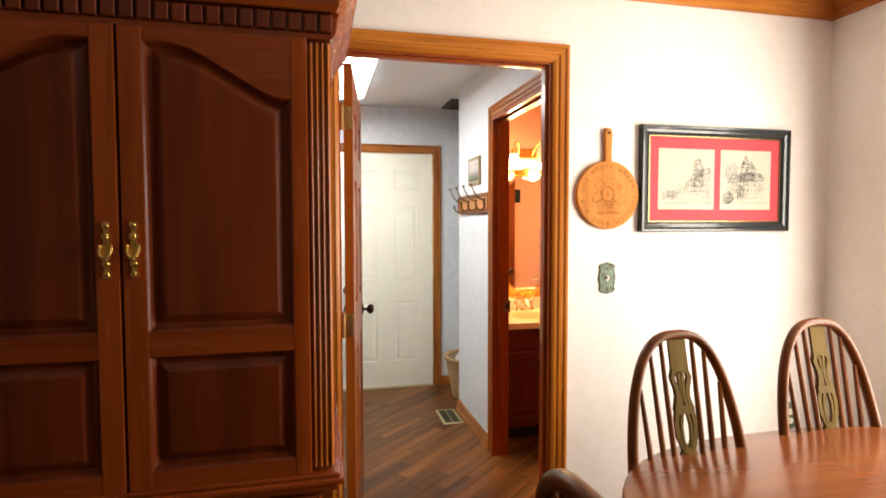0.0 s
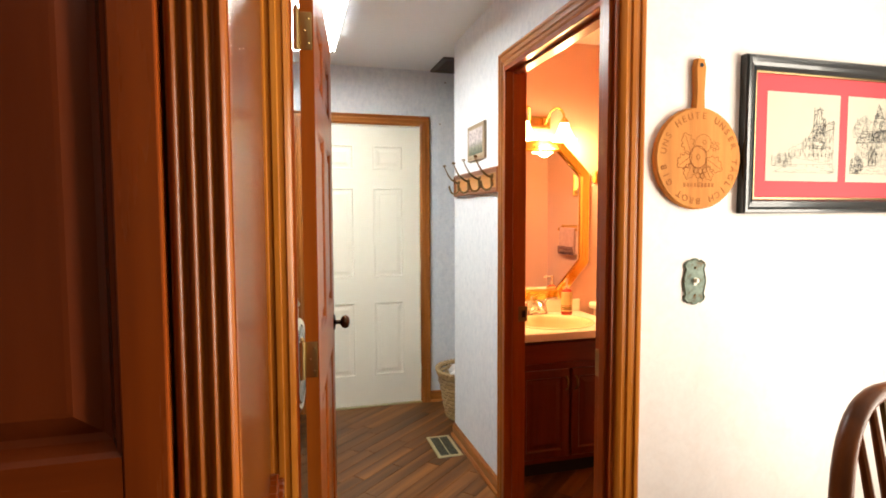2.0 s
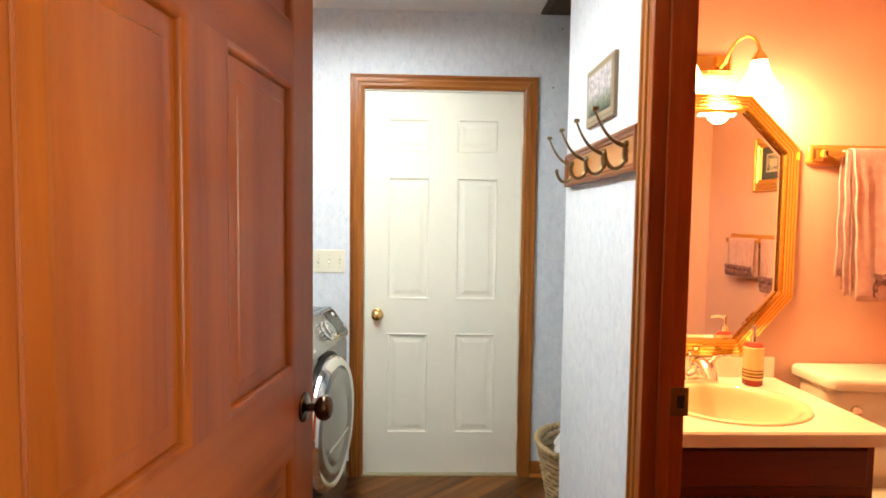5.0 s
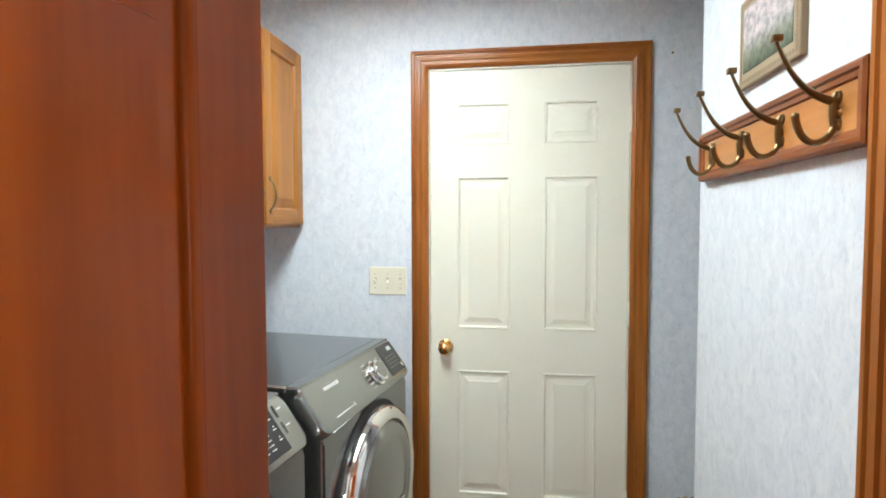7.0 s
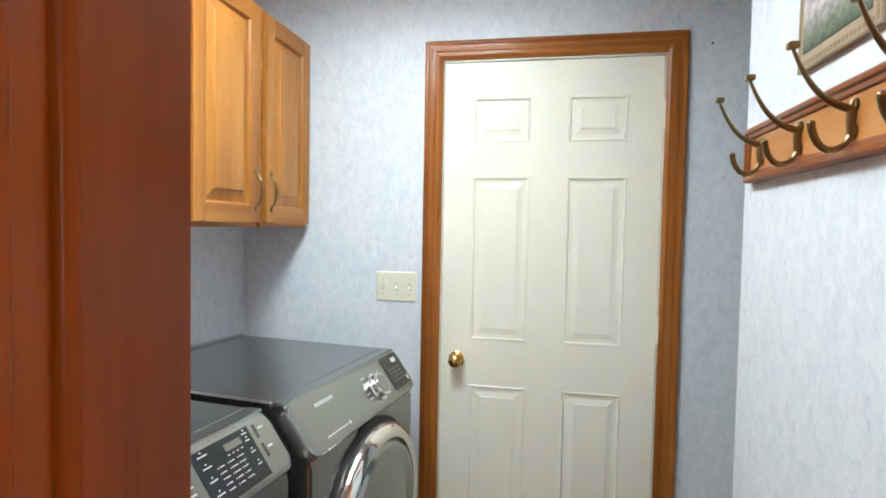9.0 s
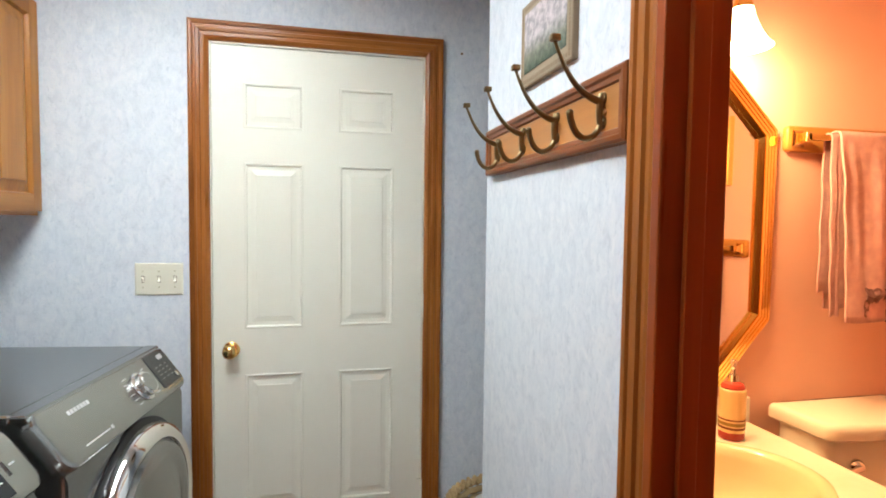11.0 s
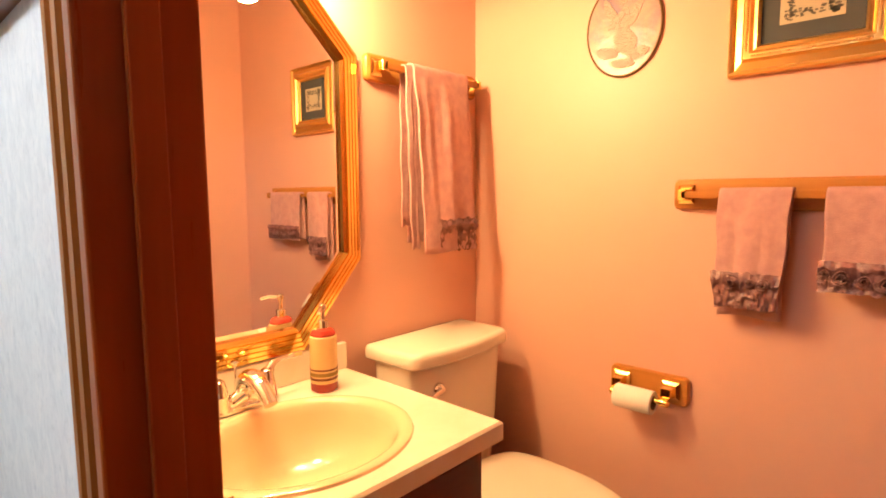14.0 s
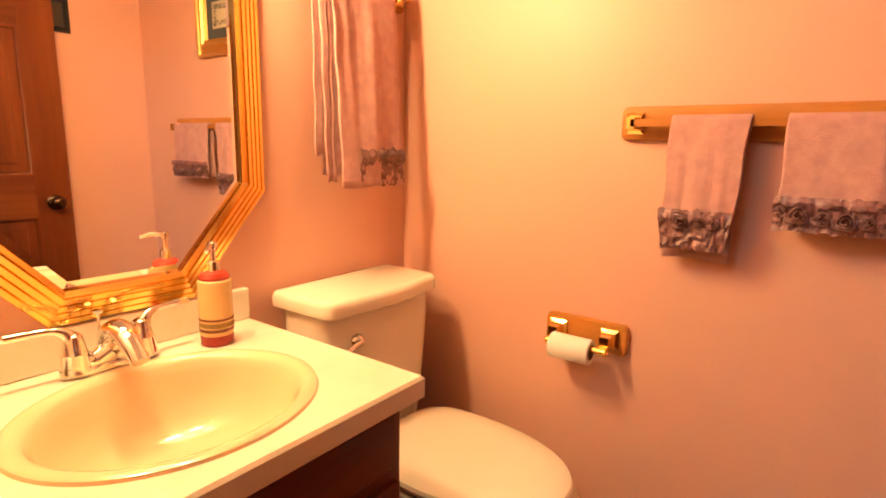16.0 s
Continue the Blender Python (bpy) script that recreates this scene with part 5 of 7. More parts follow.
def old_print(u0, u1, v0, v1, seed):
    bm = bmesh.new()
    prism(bm, rect(u0, u1, v0, v1), south(YD), 0.0092, 0.0098)
    sheet = part("print", bm, PRINT, fp, "grey pencil print of old buildings")
    rng = random.Random(seed)
    plc = south(YD - 0.0099)
    w, hgt = u1 - u0, v1 - v0

    def inside(pts, x, y):
        hit = False
        for (ax, ay), (bx_, by_) in zip(pts, pts[1:] + pts[:1]):
            if (ay > y) != (by_ > y) and x < (bx_ - ax) * (y - ay) / (by_ - ay) + ax:
                hit = not hit
        return hit

    def stroke(g, x0, y0, x1, y1, wid):
        p, q = Vector((u0 + x0 * w, v0 + y0 * hgt)), Vector((u0 + x1 * w, v0 + y1 * hgt))
        d = (q - p)
        if d.length < 1e-5:
            return
        n = Vector((-d.y, d.x)).normalized() * wid
        g.faces.new([g.verts.new(plc(*c, 0.0003)) for c in (p - n, q - n, q + n, p + n)])

    def drawn(name, pts, m, hatch, lines):
        """An outline and pencil hatching inside it."""
        g = bmesh.new()
        for (ax, ay), (bx_, by_) in zip(pts, pts[1:] + pts[:1]):
            stroke(g, ax, ay, bx_, by_, 0.0008)
        lo, hi = [min(c) for c in zip(*pts)], [max(c) for c in zip(*pts)]
        for k in range(hatch):
            x, y = rng.uniform(lo[0], hi[0]), rng.uniform(lo[1], hi[1])
            if inside(pts, x, y):
                if rng.random() < lines:
                    stroke(g, x, y, x + rng.uniform(-0.006, 0.006), y + rng.uniform(0.02, 0.06), rng.uniform(0.0005, 0.0011))
                else:
                    stroke(g, x, y, x + rng.uniform(0.02, 0.06), y + rng.uniform(-0.012, 0.004), rng.uniform(0.0005, 0.0011))
        part(name, g, m, sheet)

    def windows(x0, x1, y0, y1, nx, ny, m):
        g = bmesh.new()
        for i in range(nx):
            for j in range(ny):
                x, y = x0 + (x1 - x0) * (i + 0.5) / nx, y0 + (y1 - y0) * (j + 0.5) / ny
                stroke(g, x, y, x, y + 0.5 * (y1 - y0) / ny, 0.0011)
        part("drawn_windows", g, m, sheet)
    if seed == 1:
        drawn("tower", [(0.62, 0.38), (0.80, 0.38), (0.80, 0.72), (0.74, 0.72), (0.74, 0.84), (0.64, 0.80)], INK, 130, 0.7)
        drawn("house", [(0.30, 0.28), (0.92, 0.20), (0.92, 0.66), (0.62, 0.52), (0.48, 0.44), (0.30, 0.36)], INK_SOFT, 420, 0.6)
        drawn("roof", [(0.56, 0.48), (0.92, 0.62), (0.92, 0.70), (0.80, 0.66), (0.60, 0.56)], INK, 110, 0.2)
        drawn("low_house", [(0.08, 0.17), (0.34, 0.17), (0.34, 0.27), (0.20, 0.31), (0.08, 0.25)], INK_SOFT, 110, 0.4)
        drawn("street", [(0.10, 0.10), (0.92, 0.10), (0.92, 0.20), (0.30, 0.19)], INK_SOFT, 60, 0.0)
        windows(0.50, 0.90, 0.24, 0.50, 7, 3, INK)
    else:
        drawn("tower", [(0.38, 0.5), (0.66, 0.5), (0.66, 0.68), (0.70, 0.68), (0.60, 0.82), (0.58, 0.74), (0.54, 0.82), (0.48, 0.93), (0.44, 0.80), (0.40, 0.70)], INK, 300, 0.5)
        drawn("gatehouse", [(0.16, 0.18), (0.84, 0.22), (0.88, 0.56), (0.66, 0.60), (0.16, 0.52)], INK_SOFT, 420, 0.6)
        drawn("gate_roof", [(0.14, 0.46), (0.86, 0.50), (0.80, 0.62), (0.24, 0.60)], INK, 170, 0.2)
        drawn("trees", [(0.10, 0.52), (0.30, 0.58), (0.36, 0.72), (0.26, 0.78), (0.14, 0.72), (0.08, 0.60)], INK_SOFT, 150, 0.5)
        drawn("bush", [(0.06, 0.10), (0.22, 0.10), (0.26, 0.22), (0.16, 0.30), (0.07, 0.26)], INK, 130, 0.5)
        drawn("arch", [(0.34, 0.20), (0.46, 0.20), (0.46, 0.36), (0.40, 0.41), (0.34, 0.36)], INK, 60, 0.9)
        drawn("street", [(0.16, 0.10), (0.90, 0.10), (0.86, 0.20), (0.30, 0.18)], INK_SOFT, 70, 0.0)
        windows(0.20, 0.82, 0.26, 0.46, 8, 2, INK)


old_print(F0 + 0.092, F0 + 0.372, FZ0 + 0.098, FZ1 - 0.098, 1)
old_print(F0 + 0.404, F1 - 0.092, FZ0 + 0.098, FZ1 - 0.098, 2)

# dining table
tbl = thing("dining_table", (1.52, 0.86, 0), "polished reddish wooden dining table with rounded ends", "table")
TCX, TCY, TA, TB, TN = 1.53, 0.875, 0.74, 0.55, 2.5


def squircle(k, n, grow=0.0):
    t = 2 * math.pi * k / n
    c, s = math.cos(t), math.sin(t)
    return (TCX + (TA + grow) * math.copysign(abs(c) ** (2 / TN), c), TCY + (TB + grow) * math.copysign(abs(s) ** (2 / TN), s))


bm = bmesh.new()
N = 72
sweep(bm, [squircle(k, N) for k in range(N)], [(0.02, 0.722), (0.004, 0.728), (0.0, 0.738), (0.003, 0.748), (0.012, 0.7515)], lambda u, v, h: (u, v, h), fill=True)
part("tabletop", bm, TABLE, tbl, "", True)
bm = bmesh.new()
sweep(bm, [squircle(k, N, -0.12) for k in range(N)], [(0, 0.64), (0, 0.722), (0.02, 0.722), (0.02, 0.64)], lambda u, v, h: (u, v, h))
part("apron", bm, TABLE, tbl)
for sx in (-1, 1):
    for sy in (-1, 1):
        part("leg", lathe(bmesh.new(), [(0.028, 0), (0.034, 0.03), (0.022, 0.08), (0.040, 0.2), (0.030, 0.34), (0.044, 0.42), (0.030, 0.46), (0.042, 0.5), (0.042, 0.70)], (TCX + sx * 0.48, TCY + sy * 0.31, 0), "z", 20), TABLE, tbl, "", True)

# hoop-back chairs; built facing -y with the seat's middle at the origin
ch = new("dining_chair")
tagged(ch, "dark varnished hoop-back dining chair with a pierced splat", "chair", "chairs round the table")
bm = bmesh.new()
seat_pts = [(0.225 * math.copysign(abs(math.cos(t)) ** 0.8, math.cos(t)), 0.21 * math.copysign(abs(math.sin(t)) ** 0.8, math.sin(t))) for t in (2 * math.pi * k / 40 for k in range(40))]
sweep(bm, seat_pts, [(0.03, 0.425), (0.006, 0.435), (0.0, 0.448), (0.008, 0.462), (0.03, 0.466), (0.10, 0.455)], lambda u, v, h: (u, v, h), fill=True)
part("seat", bm, CHAIR, ch, "", True)


def back(u, z):
    """A point of the raked back."""
    return Vector((u, 0.165 + (z - 0.46) * 0.20, z))


HT = 1.10
hoop = []
for k in range(41):
    t = math.pi * k / 40
    hoop.append(back(0.205 * math.copysign(abs(math.cos(t)) ** 0.75, math.cos(t)), 0.46 + (HT - 0.46) * math.sin(t) ** 0.72))
bm = bmesh.new()
tube(bm, hoop, 0.0145, 12, 1.25)
part("hoop", bm, CHAIR, ch, "bent wooden hoop", True)
for u in (-0.145, -0.098, -0.057, 0.057, 0.098, 0.145):
    top = 0.46 + (HT - 0.46) * (1 - (abs(u) / 0.205) ** 2.6) ** 0.5 - 0.006
    a, b = back(u * 0.82, 0.455), back(u, top)
    bm = bmesh.new()
    tube(bm, [a.lerp(b, k / 8) for k in range(9)], [0.0065 + 0.0025 * math.sin(math.pi * k / 8) for k in range(9)], 8)
    part("spindle", bm, CHAIR, ch, "", True)
# pierced splat: outline with cut-outs made from strips
bm = bmesh.new()


def strip(line, w, bm=bm):
    n = len(line)
    lift = 0.0004 * (len(bm.faces) % 7)
    for h0, h1 in ((-0.0045 - lift, 0.0045 + lift),):
        L = []
        for i in range(n):
            p = Vector(line[i])
            d = (Vector(line[min(i + 1, n - 1)]) - Vector(line[max(i - 1, 0)])).normalized()
            nn = Vector((-d.y, d.x)) * (w if not isinstance(w, list) else w[i])
            q = []
            for s in (-1, 1):
                for h in (h0, h1):
                    b3 = back(*(p + nn * s))
                    q.append(bm.verts.new((b3.x, b3.y + h, b3.z)))
            L.append(q)
        for a, b in zip(L, L[1:]):
            for i, j in ((0, 1), (1, 3), (3, 2), (2, 0)):
                bm.faces.new((a[i], a[j], b[j], b[i]))
        for q in (L[0], L[-1]):
            bm.faces.new((q[0], q[1], q[3], q[2]))


strip([(0, 0.985), (0, 1.085)], 0.031)
for s in (-1, 1):
    strip([(s * 0.024, 0.99), (s * 0.031, 0.972), (s * 0.020, 0.94), (s * 0.018, 0.915), (s * 0.026, 0.885), (s * 0.030, 0.875)], 0.0075)
    strip([(s * 0.008, 0.99), (s * 0.004, 0.95), (s * 0.003, 0.92), (s * 0.010, 0.885)], 0.005)
    strip([(s * 0.027, 0.87), (s * 0.034, 0.84), (s * 0.030, 0.80), (s * 0.016, 0.765), (s * 0.012, 0.75)], 0.0075)
    strip([(s * 0.010, 0.87), (s * 0.018, 0.83), (s * 0.016, 0.79), (s * 0.006, 0.765)], 0.005)
    strip([(s * 0.014, 0.755), (s * 0.030, 0.735), (s * 0.026, 0.69), (s * 0.032, 0.66), (s * 0.022, 0.60), (s * 0.018, 0.54), (s * 0.024, 0.46)], 0.010)
strip([(-0.034, 0.878), (0.034, 0.878)], 0.012)
strip([(-0.022, 0.752), (0.022, 0.752)], 0.013)
strip([(-0.03, 0.50), (0.03, 0.50)], 0.02)
part("splat", bm, SPLAT_SHEEN, ch, "pierced wooden splat, warm sheen in its colour")
for sx, sy in ((-1, -1), (1, -1), (-1, 1), (1, 1)):
    a, b = Vector((sx * 0.15, sy * 0.14, 0.44)), Vector((sx * 0.205, sy * 0.205, 0.0))
    bm = bmesh.new()
    prof = [0.014, 0.019, 0.022, 0.017, 0.021, 0.023, 0.018, 0.013, 0.011]
    tube(bm, [a.lerp(b, k / 8) for k in range(9)], prof, 12)
    part("leg", bm, CHAIR, ch, "", True)
for sx in (-1, 1):
    bm = bmesh.new()
    tube(bm, [(sx * 0.182, -0.178, 0.18), (sx * 0.180, 0, 0.182), (sx * 0.182, 0.178, 0.18)], [0.009, 0.015, 0.009], 10)
    part("stretcher", bm, CHAIR, ch, "", True)
bm = bmesh.new()
tube(bm, [(-0.18, 0, 0.182), (0, 0, 0.182), (0.18, 0, 0.182)], [0.009, 0.015, 0.009], 10)
part("stretcher", bm, CHAIR, ch, "", True)
ch.matrix_basis = pose(1.188, 1.10, 0, 0, 0, 4)
copy_thing(ch, pose(1.782, 1.17, 0, 0, 0, 2))
c3 = copy_thing(ch, pose(0.705, 0.55, 0, 0, 0, 92))

# ---- bathroom ----
van = thing("vanity_cabinet", (1.59, 3.5, 0), "dark red-brown vanity cabinet with raised-panel doors", "cabinet")
VX0, VX1, VY0 = XB + 0.016, 1.885, 3.262
for x0, x1 in ((VX0, VX0 + 0.016), (VX1 - 0.016, VX1)):
    part("side_panel", box(x0, x1, VY0 + 0.0184, YM, 0.10, 0.757), VANITY_V, van)
part("bottom_panel", box(VX0 + 0.016, VX1 - 0.016, VY0 + 0.0184, YM, 0.10, 0.116), VANITY_H, van)
# Toe kick is coloured near black, unlike the vanity wood.
part("toe_kick", box(VX0, VX1, VY0 + 0.075, YM, 0.0, 0.10), NEAR_BLACK, van)
part("face_rail", box(VX0, VX1, VY0, VY0 + 0.0182, 0.585, 0.758, bevel=0.002), VANITY_H, van)
part("face_rail", box(VX0, VX1, VY0, VY0 + 0.0182, 0.10, 0.145, bevel=0.002), VANITY_H, van)
for x0, x1 in ((VX0, VX0 + 0.035), (VX1 - 0.035, VX1), ((VX0 + VX1) / 2 - 0.02, (VX0 + VX1) / 2 + 0.02)):
    part("face_stile", box(x0, x1, VY0 + 0.0002, VY0 + 0.018, 0.145, 0.585), VANITY_V, van)
xm = (VX0 + VX1) / 2
for x0, x1, hx in ((VX0 + 0.022, xm - 0.008, xm - 0.028), (xm + 0.008, VX1 - 0.022, xm + 0.028)):
    bm = bmesh.new()
    sweep(bm, rect(x0, x1, 0.13, 0.598), [(0, 0.0), (0, 0.014), (0.004, 0.018), (0.040, 0.018), (0.046, 0.010), (0.052, 0.009), (0.076, 0.016), (0.079, 0.0165)], south(VY0), fill=True)
    dr = part("door", bm, VANITY_V, van, "raised-panel vanity door")
    bm = bmesh.new()
    tube(bm, bez((hx, VY0 - 0.018, 0.49), (hx, VY0 - 0.05, 0.50), (hx, VY0 - 0.05, 0.55), (hx, VY0 - 0.018, 0.56), 10), 0.0045, 8)
    part("handle", bm, OLD_BRASS, dr, "antique brass pull", True)
bm = bmesh.new()
sweep(bm, rect(VX0 + 0.03, VX1 - 0.03, 0.632, 0.742), [(0, 0.0), (0, 0.012), (0.004, 0.016), (0.03, 0.016)], south(VY0), fill=True)
part("drawer_front", bm, VANITY_H, van)

ct = thing("bathroom_sink", (1.6, 3.5, 0.758), "cream cultured marble vanity top with an oval basin", "sink")
CX0, CX1, CY0, CZ = XB + 0.0155, 1.912, 3.225, 0.800
SX, SY, SA, SB = 1.576, 3.473, 0.238, 0.205


def ell(a, b, k, n=64):
    t = 2 * math.pi * k / n
    return (SX + a * math.cos(t), SY + b * math.sin(t))


bm = bmesh.new()
NE = 64
outer = []
for k in range(NE):
    t = 2 * math.pi * k / NE
    c, s = math.cos(t), math.sin(t)
    r = min(((CX1 - SX) / c if c > 1e-6 else 1e9), ((CX0 - SX) / c if c < -1e-6 else 1e9), ((YM - SY) / s if s > 1e-6 else 1e9), ((CY0 - SY) / s if s < -1e-6 else 1e9))
    outer.append([SX + r * c, SY + r * s])
for cxy in ((CX1, YM), (CX0, YM), (CX0, CY0), (CX1, CY0)):
    kk = min(range(NE), key=lambda i: (outer[i][0] - cxy[0]) ** 2 + (outer[i][1] - cxy[1]) ** 2)
    outer[kk] = list(cxy)
rings = []
for z in (0.758, CZ - 0.006):
    rings.append([bm.verts.new((x, y, z)) for x, y in outer])
rings.append([bm.verts.new((min(max(x, CX0 + 0.001), CX1 - 0.005), max(y, CY0 + 0.005), CZ)) for x, y in outer])
BOWL = [(1.00, 0.0), (0.99, 0.005), (0.965, 0.0075), (0.92, 0.0075), (0.88, 0.0045), (0.85, -0.004), (0.82, -0.022), (0.77, -0.058), (0.66, -0.10), (0.50, -0.122), (0.30, -0.132), (0.11, -0.136)]
bowl_bm = bmesh.new()
bowl = []
rings.append([bm.verts.new((*ell(SA, SB, k), CZ)) for k in range(NE)])
for f, dz in BOWL:
    sh = 0.045 * max(0.0, (0.84 - f) / 0.73)
    bowl.append([bowl_bm.verts.new((ell(SA * f, SB * f, k)[0] - 0.2 * sh, ell(SA * f, SB * f, k)[1] + sh, CZ + dz)) for k in range(NE)])
for mesh, stack in ((bm, rings), (bowl_bm, bowl)):
    for r, s in zip(stack, stack[1:]):
        for k in range(NE):
            mesh.faces.new((r[k], r[(k + 1) % NE], s[(k + 1) % NE], s[k]))
bowl_bm.faces.new(bowl[-1])
top = part("countertop", bm, COUNTER, ct, "", True)
part("basin", bowl_bm, SINK, ct, "oval buff basin", True)
part("backsplash", box(CX0, CX1 - 0.002, YM - 0.020, YM, CZ + 0.0005, CZ + 0.076, bevel=0.004), COUNTER, ct)
part("side_splash", box(CX0, CX0 + 0.018, CY0 + 0.05, YM - 0.021, CZ + 0.0005, CZ + 0.076, bevel=0.004), COUNTER, ct)
part("drain", lathe(bmesh.new(), [(0.023, CZ - 0.136), (0.024, CZ - 0.132), (0.017, CZ - 0.131), (0.015, CZ - 0.135)], (SX - 0.009, SY + 0.045, 0), "z", 20), DARK_METAL, ct, "dark round drain", True)

fc = thing("faucet", (SX, 3.69, CZ), "chrome two-handled centre-set bathroom faucet", "faucet")
FY, FZ = 3.708, CZ + 0.004
bm = bmesh.new()
pl = [(SX + 0.085 * math.copysign(abs(math.cos(t)) ** 0.6, math.cos(t)), FY + 0.026 * math.sin(t)) for t in (2 * math.pi * k / 32 for k in range(32))]
sweep(bm, pl, [(0, FZ), (0.001, FZ + 0.008), (0.008, FZ + 0.014)], lambda u, v, h: (u, v, h), fill=True)
part("base_plate", bm, CHROME, fc, "", True)
for s in (-1, 1):
    hx = SX + s * 0.058
    body = part("handle_body", lathe(bmesh.new(), [(0.027, FZ + 0.006), (0.0255, FZ + 0.014), (0.0225, FZ + 0.036), (0.0228, FZ + 0.039), (0.0205, FZ + 0.042), (0.0175, FZ + 0.060), (0.014, FZ + 0.072), (0.007, FZ + 0.077)], (hx, FY, 0), "z", 28), CHROME, fc, "", True)
    bm = bmesh.new()
    tube(bm, bez((hx + s * 0.002, FY - 0.004, FZ + 0.054), (hx + s * 0.010, FY, FZ + 0.094), (hx + s * 0.030, FY + 0.004, FZ + 0.088), (hx + s * 0.098, FY + 0.004, FZ + 0.090), 20), [0.0150 - 0.0092 * min(1, k / 11) + (0.0012 if k > 16 else 0) for k in range(21)], 12, 0.8)
    part("lever", bm, CHROME, body, "", True)
bm = bmesh.new()
tube(bm, bez((SX - 0.052, FY, FZ + 0.030), (SX - 0.030, FY, FZ + 0.004), (SX - 0.020, FY, FZ + 0.020), (SX, FY - 0.004, FZ + 0.030), 10), [0.017 + 0.0006 * k for k in range(11)], 14)
tube(bm, bez((SX + 0.052, FY, FZ + 0.030), (SX + 0.030, FY, FZ + 0.004), (SX + 0.020, FY, FZ + 0.020), (SX, FY - 0.004, FZ + 0.030), 10), [0.017 + 0.0006 * k for k in range(11)], 14)
part("saddle", bm, CHROME, fc, "swept chrome body between the handles", True)
bm = bmesh.new()
tube(bm, bez((SX, FY + 0.004, FZ + 0.010), (SX, FY - 0.004, FZ + 0.098), (SX, FY - 0.062, FZ + 0.094), (SX, FY - 0.118, FZ + 0.034), 20), [0.022 + 0.002 * math.sin(math.pi * k / 12) if k < 12 else 0.022 - 0.006 * (k - 12) / 8 for k in range(21)], 20, 0.8)
part("spout", bm, CHROME, fc, "", True)
bm = lathe(bmesh.new(), [(0.003, FZ + 0.012), (0.003, FZ + 0.092), (0.008, FZ + 0.095), (0.010, FZ + 0.100), (0.004, FZ + 0.103)], (SX - 0.004, FY + 0.030, 0), "z", 12)
part("lift_rod", bm, CHROME, fc, "", True)

sp = thing("soap_dispenser", (1.772, 3.675, CZ), "striped buff and red ceramic soap dispenser with a chrome pump", "soap dispenser")
SPX, SPY, Z = 1.770, 3.672, CZ + 0.0003
part("foot", lathe(bmesh.new(), [(0.030, Z), (0.033, Z + 0.003), (0.0335, Z + 0.022)], (SPX, SPY, 0), "z", 28), mat("dark_red_glaze", (0.30, 0.028, 0.02), 0.18), sp, "dark red glazed foot", True)
part("body", lathe(bmesh.new(), [(0.0335, Z + 0.022), (0.034, Z + 0.13), (0.033, Z + 0.136), (0.028, Z + 0.140)], (SPX, SPY, 0), "z", 28), CERAMIC, sp, "", True)
for z, hgt, m in ((0.030, 0.006, BROWN_GLAZE), (0.040, 0.009, OLIVE_GLAZE), (0.054, 0.004, BROWN_GLAZE)):
    part("stripe", lathe(bmesh.new(), [(0.0337, Z + z), (0.0346, Z + z + 0.0005), (0.0346, Z + z + hgt), (0.0337, Z + z + hgt + 0.0005)], (SPX, SPY, 0), "z", 28), m, sp, "", True)
part("shoulder", lathe(bmesh.new(), [(0.030, Z + 0.139), (0.031, Z + 0.143), (0.026, Z + 0.152), (0.014, Z + 0.157)], (SPX, SPY, 0), "z", 28), RED_GLAZE, sp, "red glazed shoulder", True)
pump = part("pump", lathe(bmesh.new(), [(0.013, Z + 0.155), (0.013, Z + 0.175), (0.006, Z + 0.178), (0.0055, Z + 0.20), (0.009, Z + 0.203), (0.009, Z + 0.214), (0.005, Z + 0.217)], (SPX, SPY, 0), "z", 20), CHROME, sp, "chrome pump", True)
bm = bmesh.new()
tube(bm, [(SPX, SPY, Z + 0.209), (SPX - 0.02, SPY - 0.022, Z + 0.211), (SPX - 0.036, SPY - 0.038, Z + 0.204)], 0.0045, 10)
part("nozzle", bm, CHROME, pump, "", True)

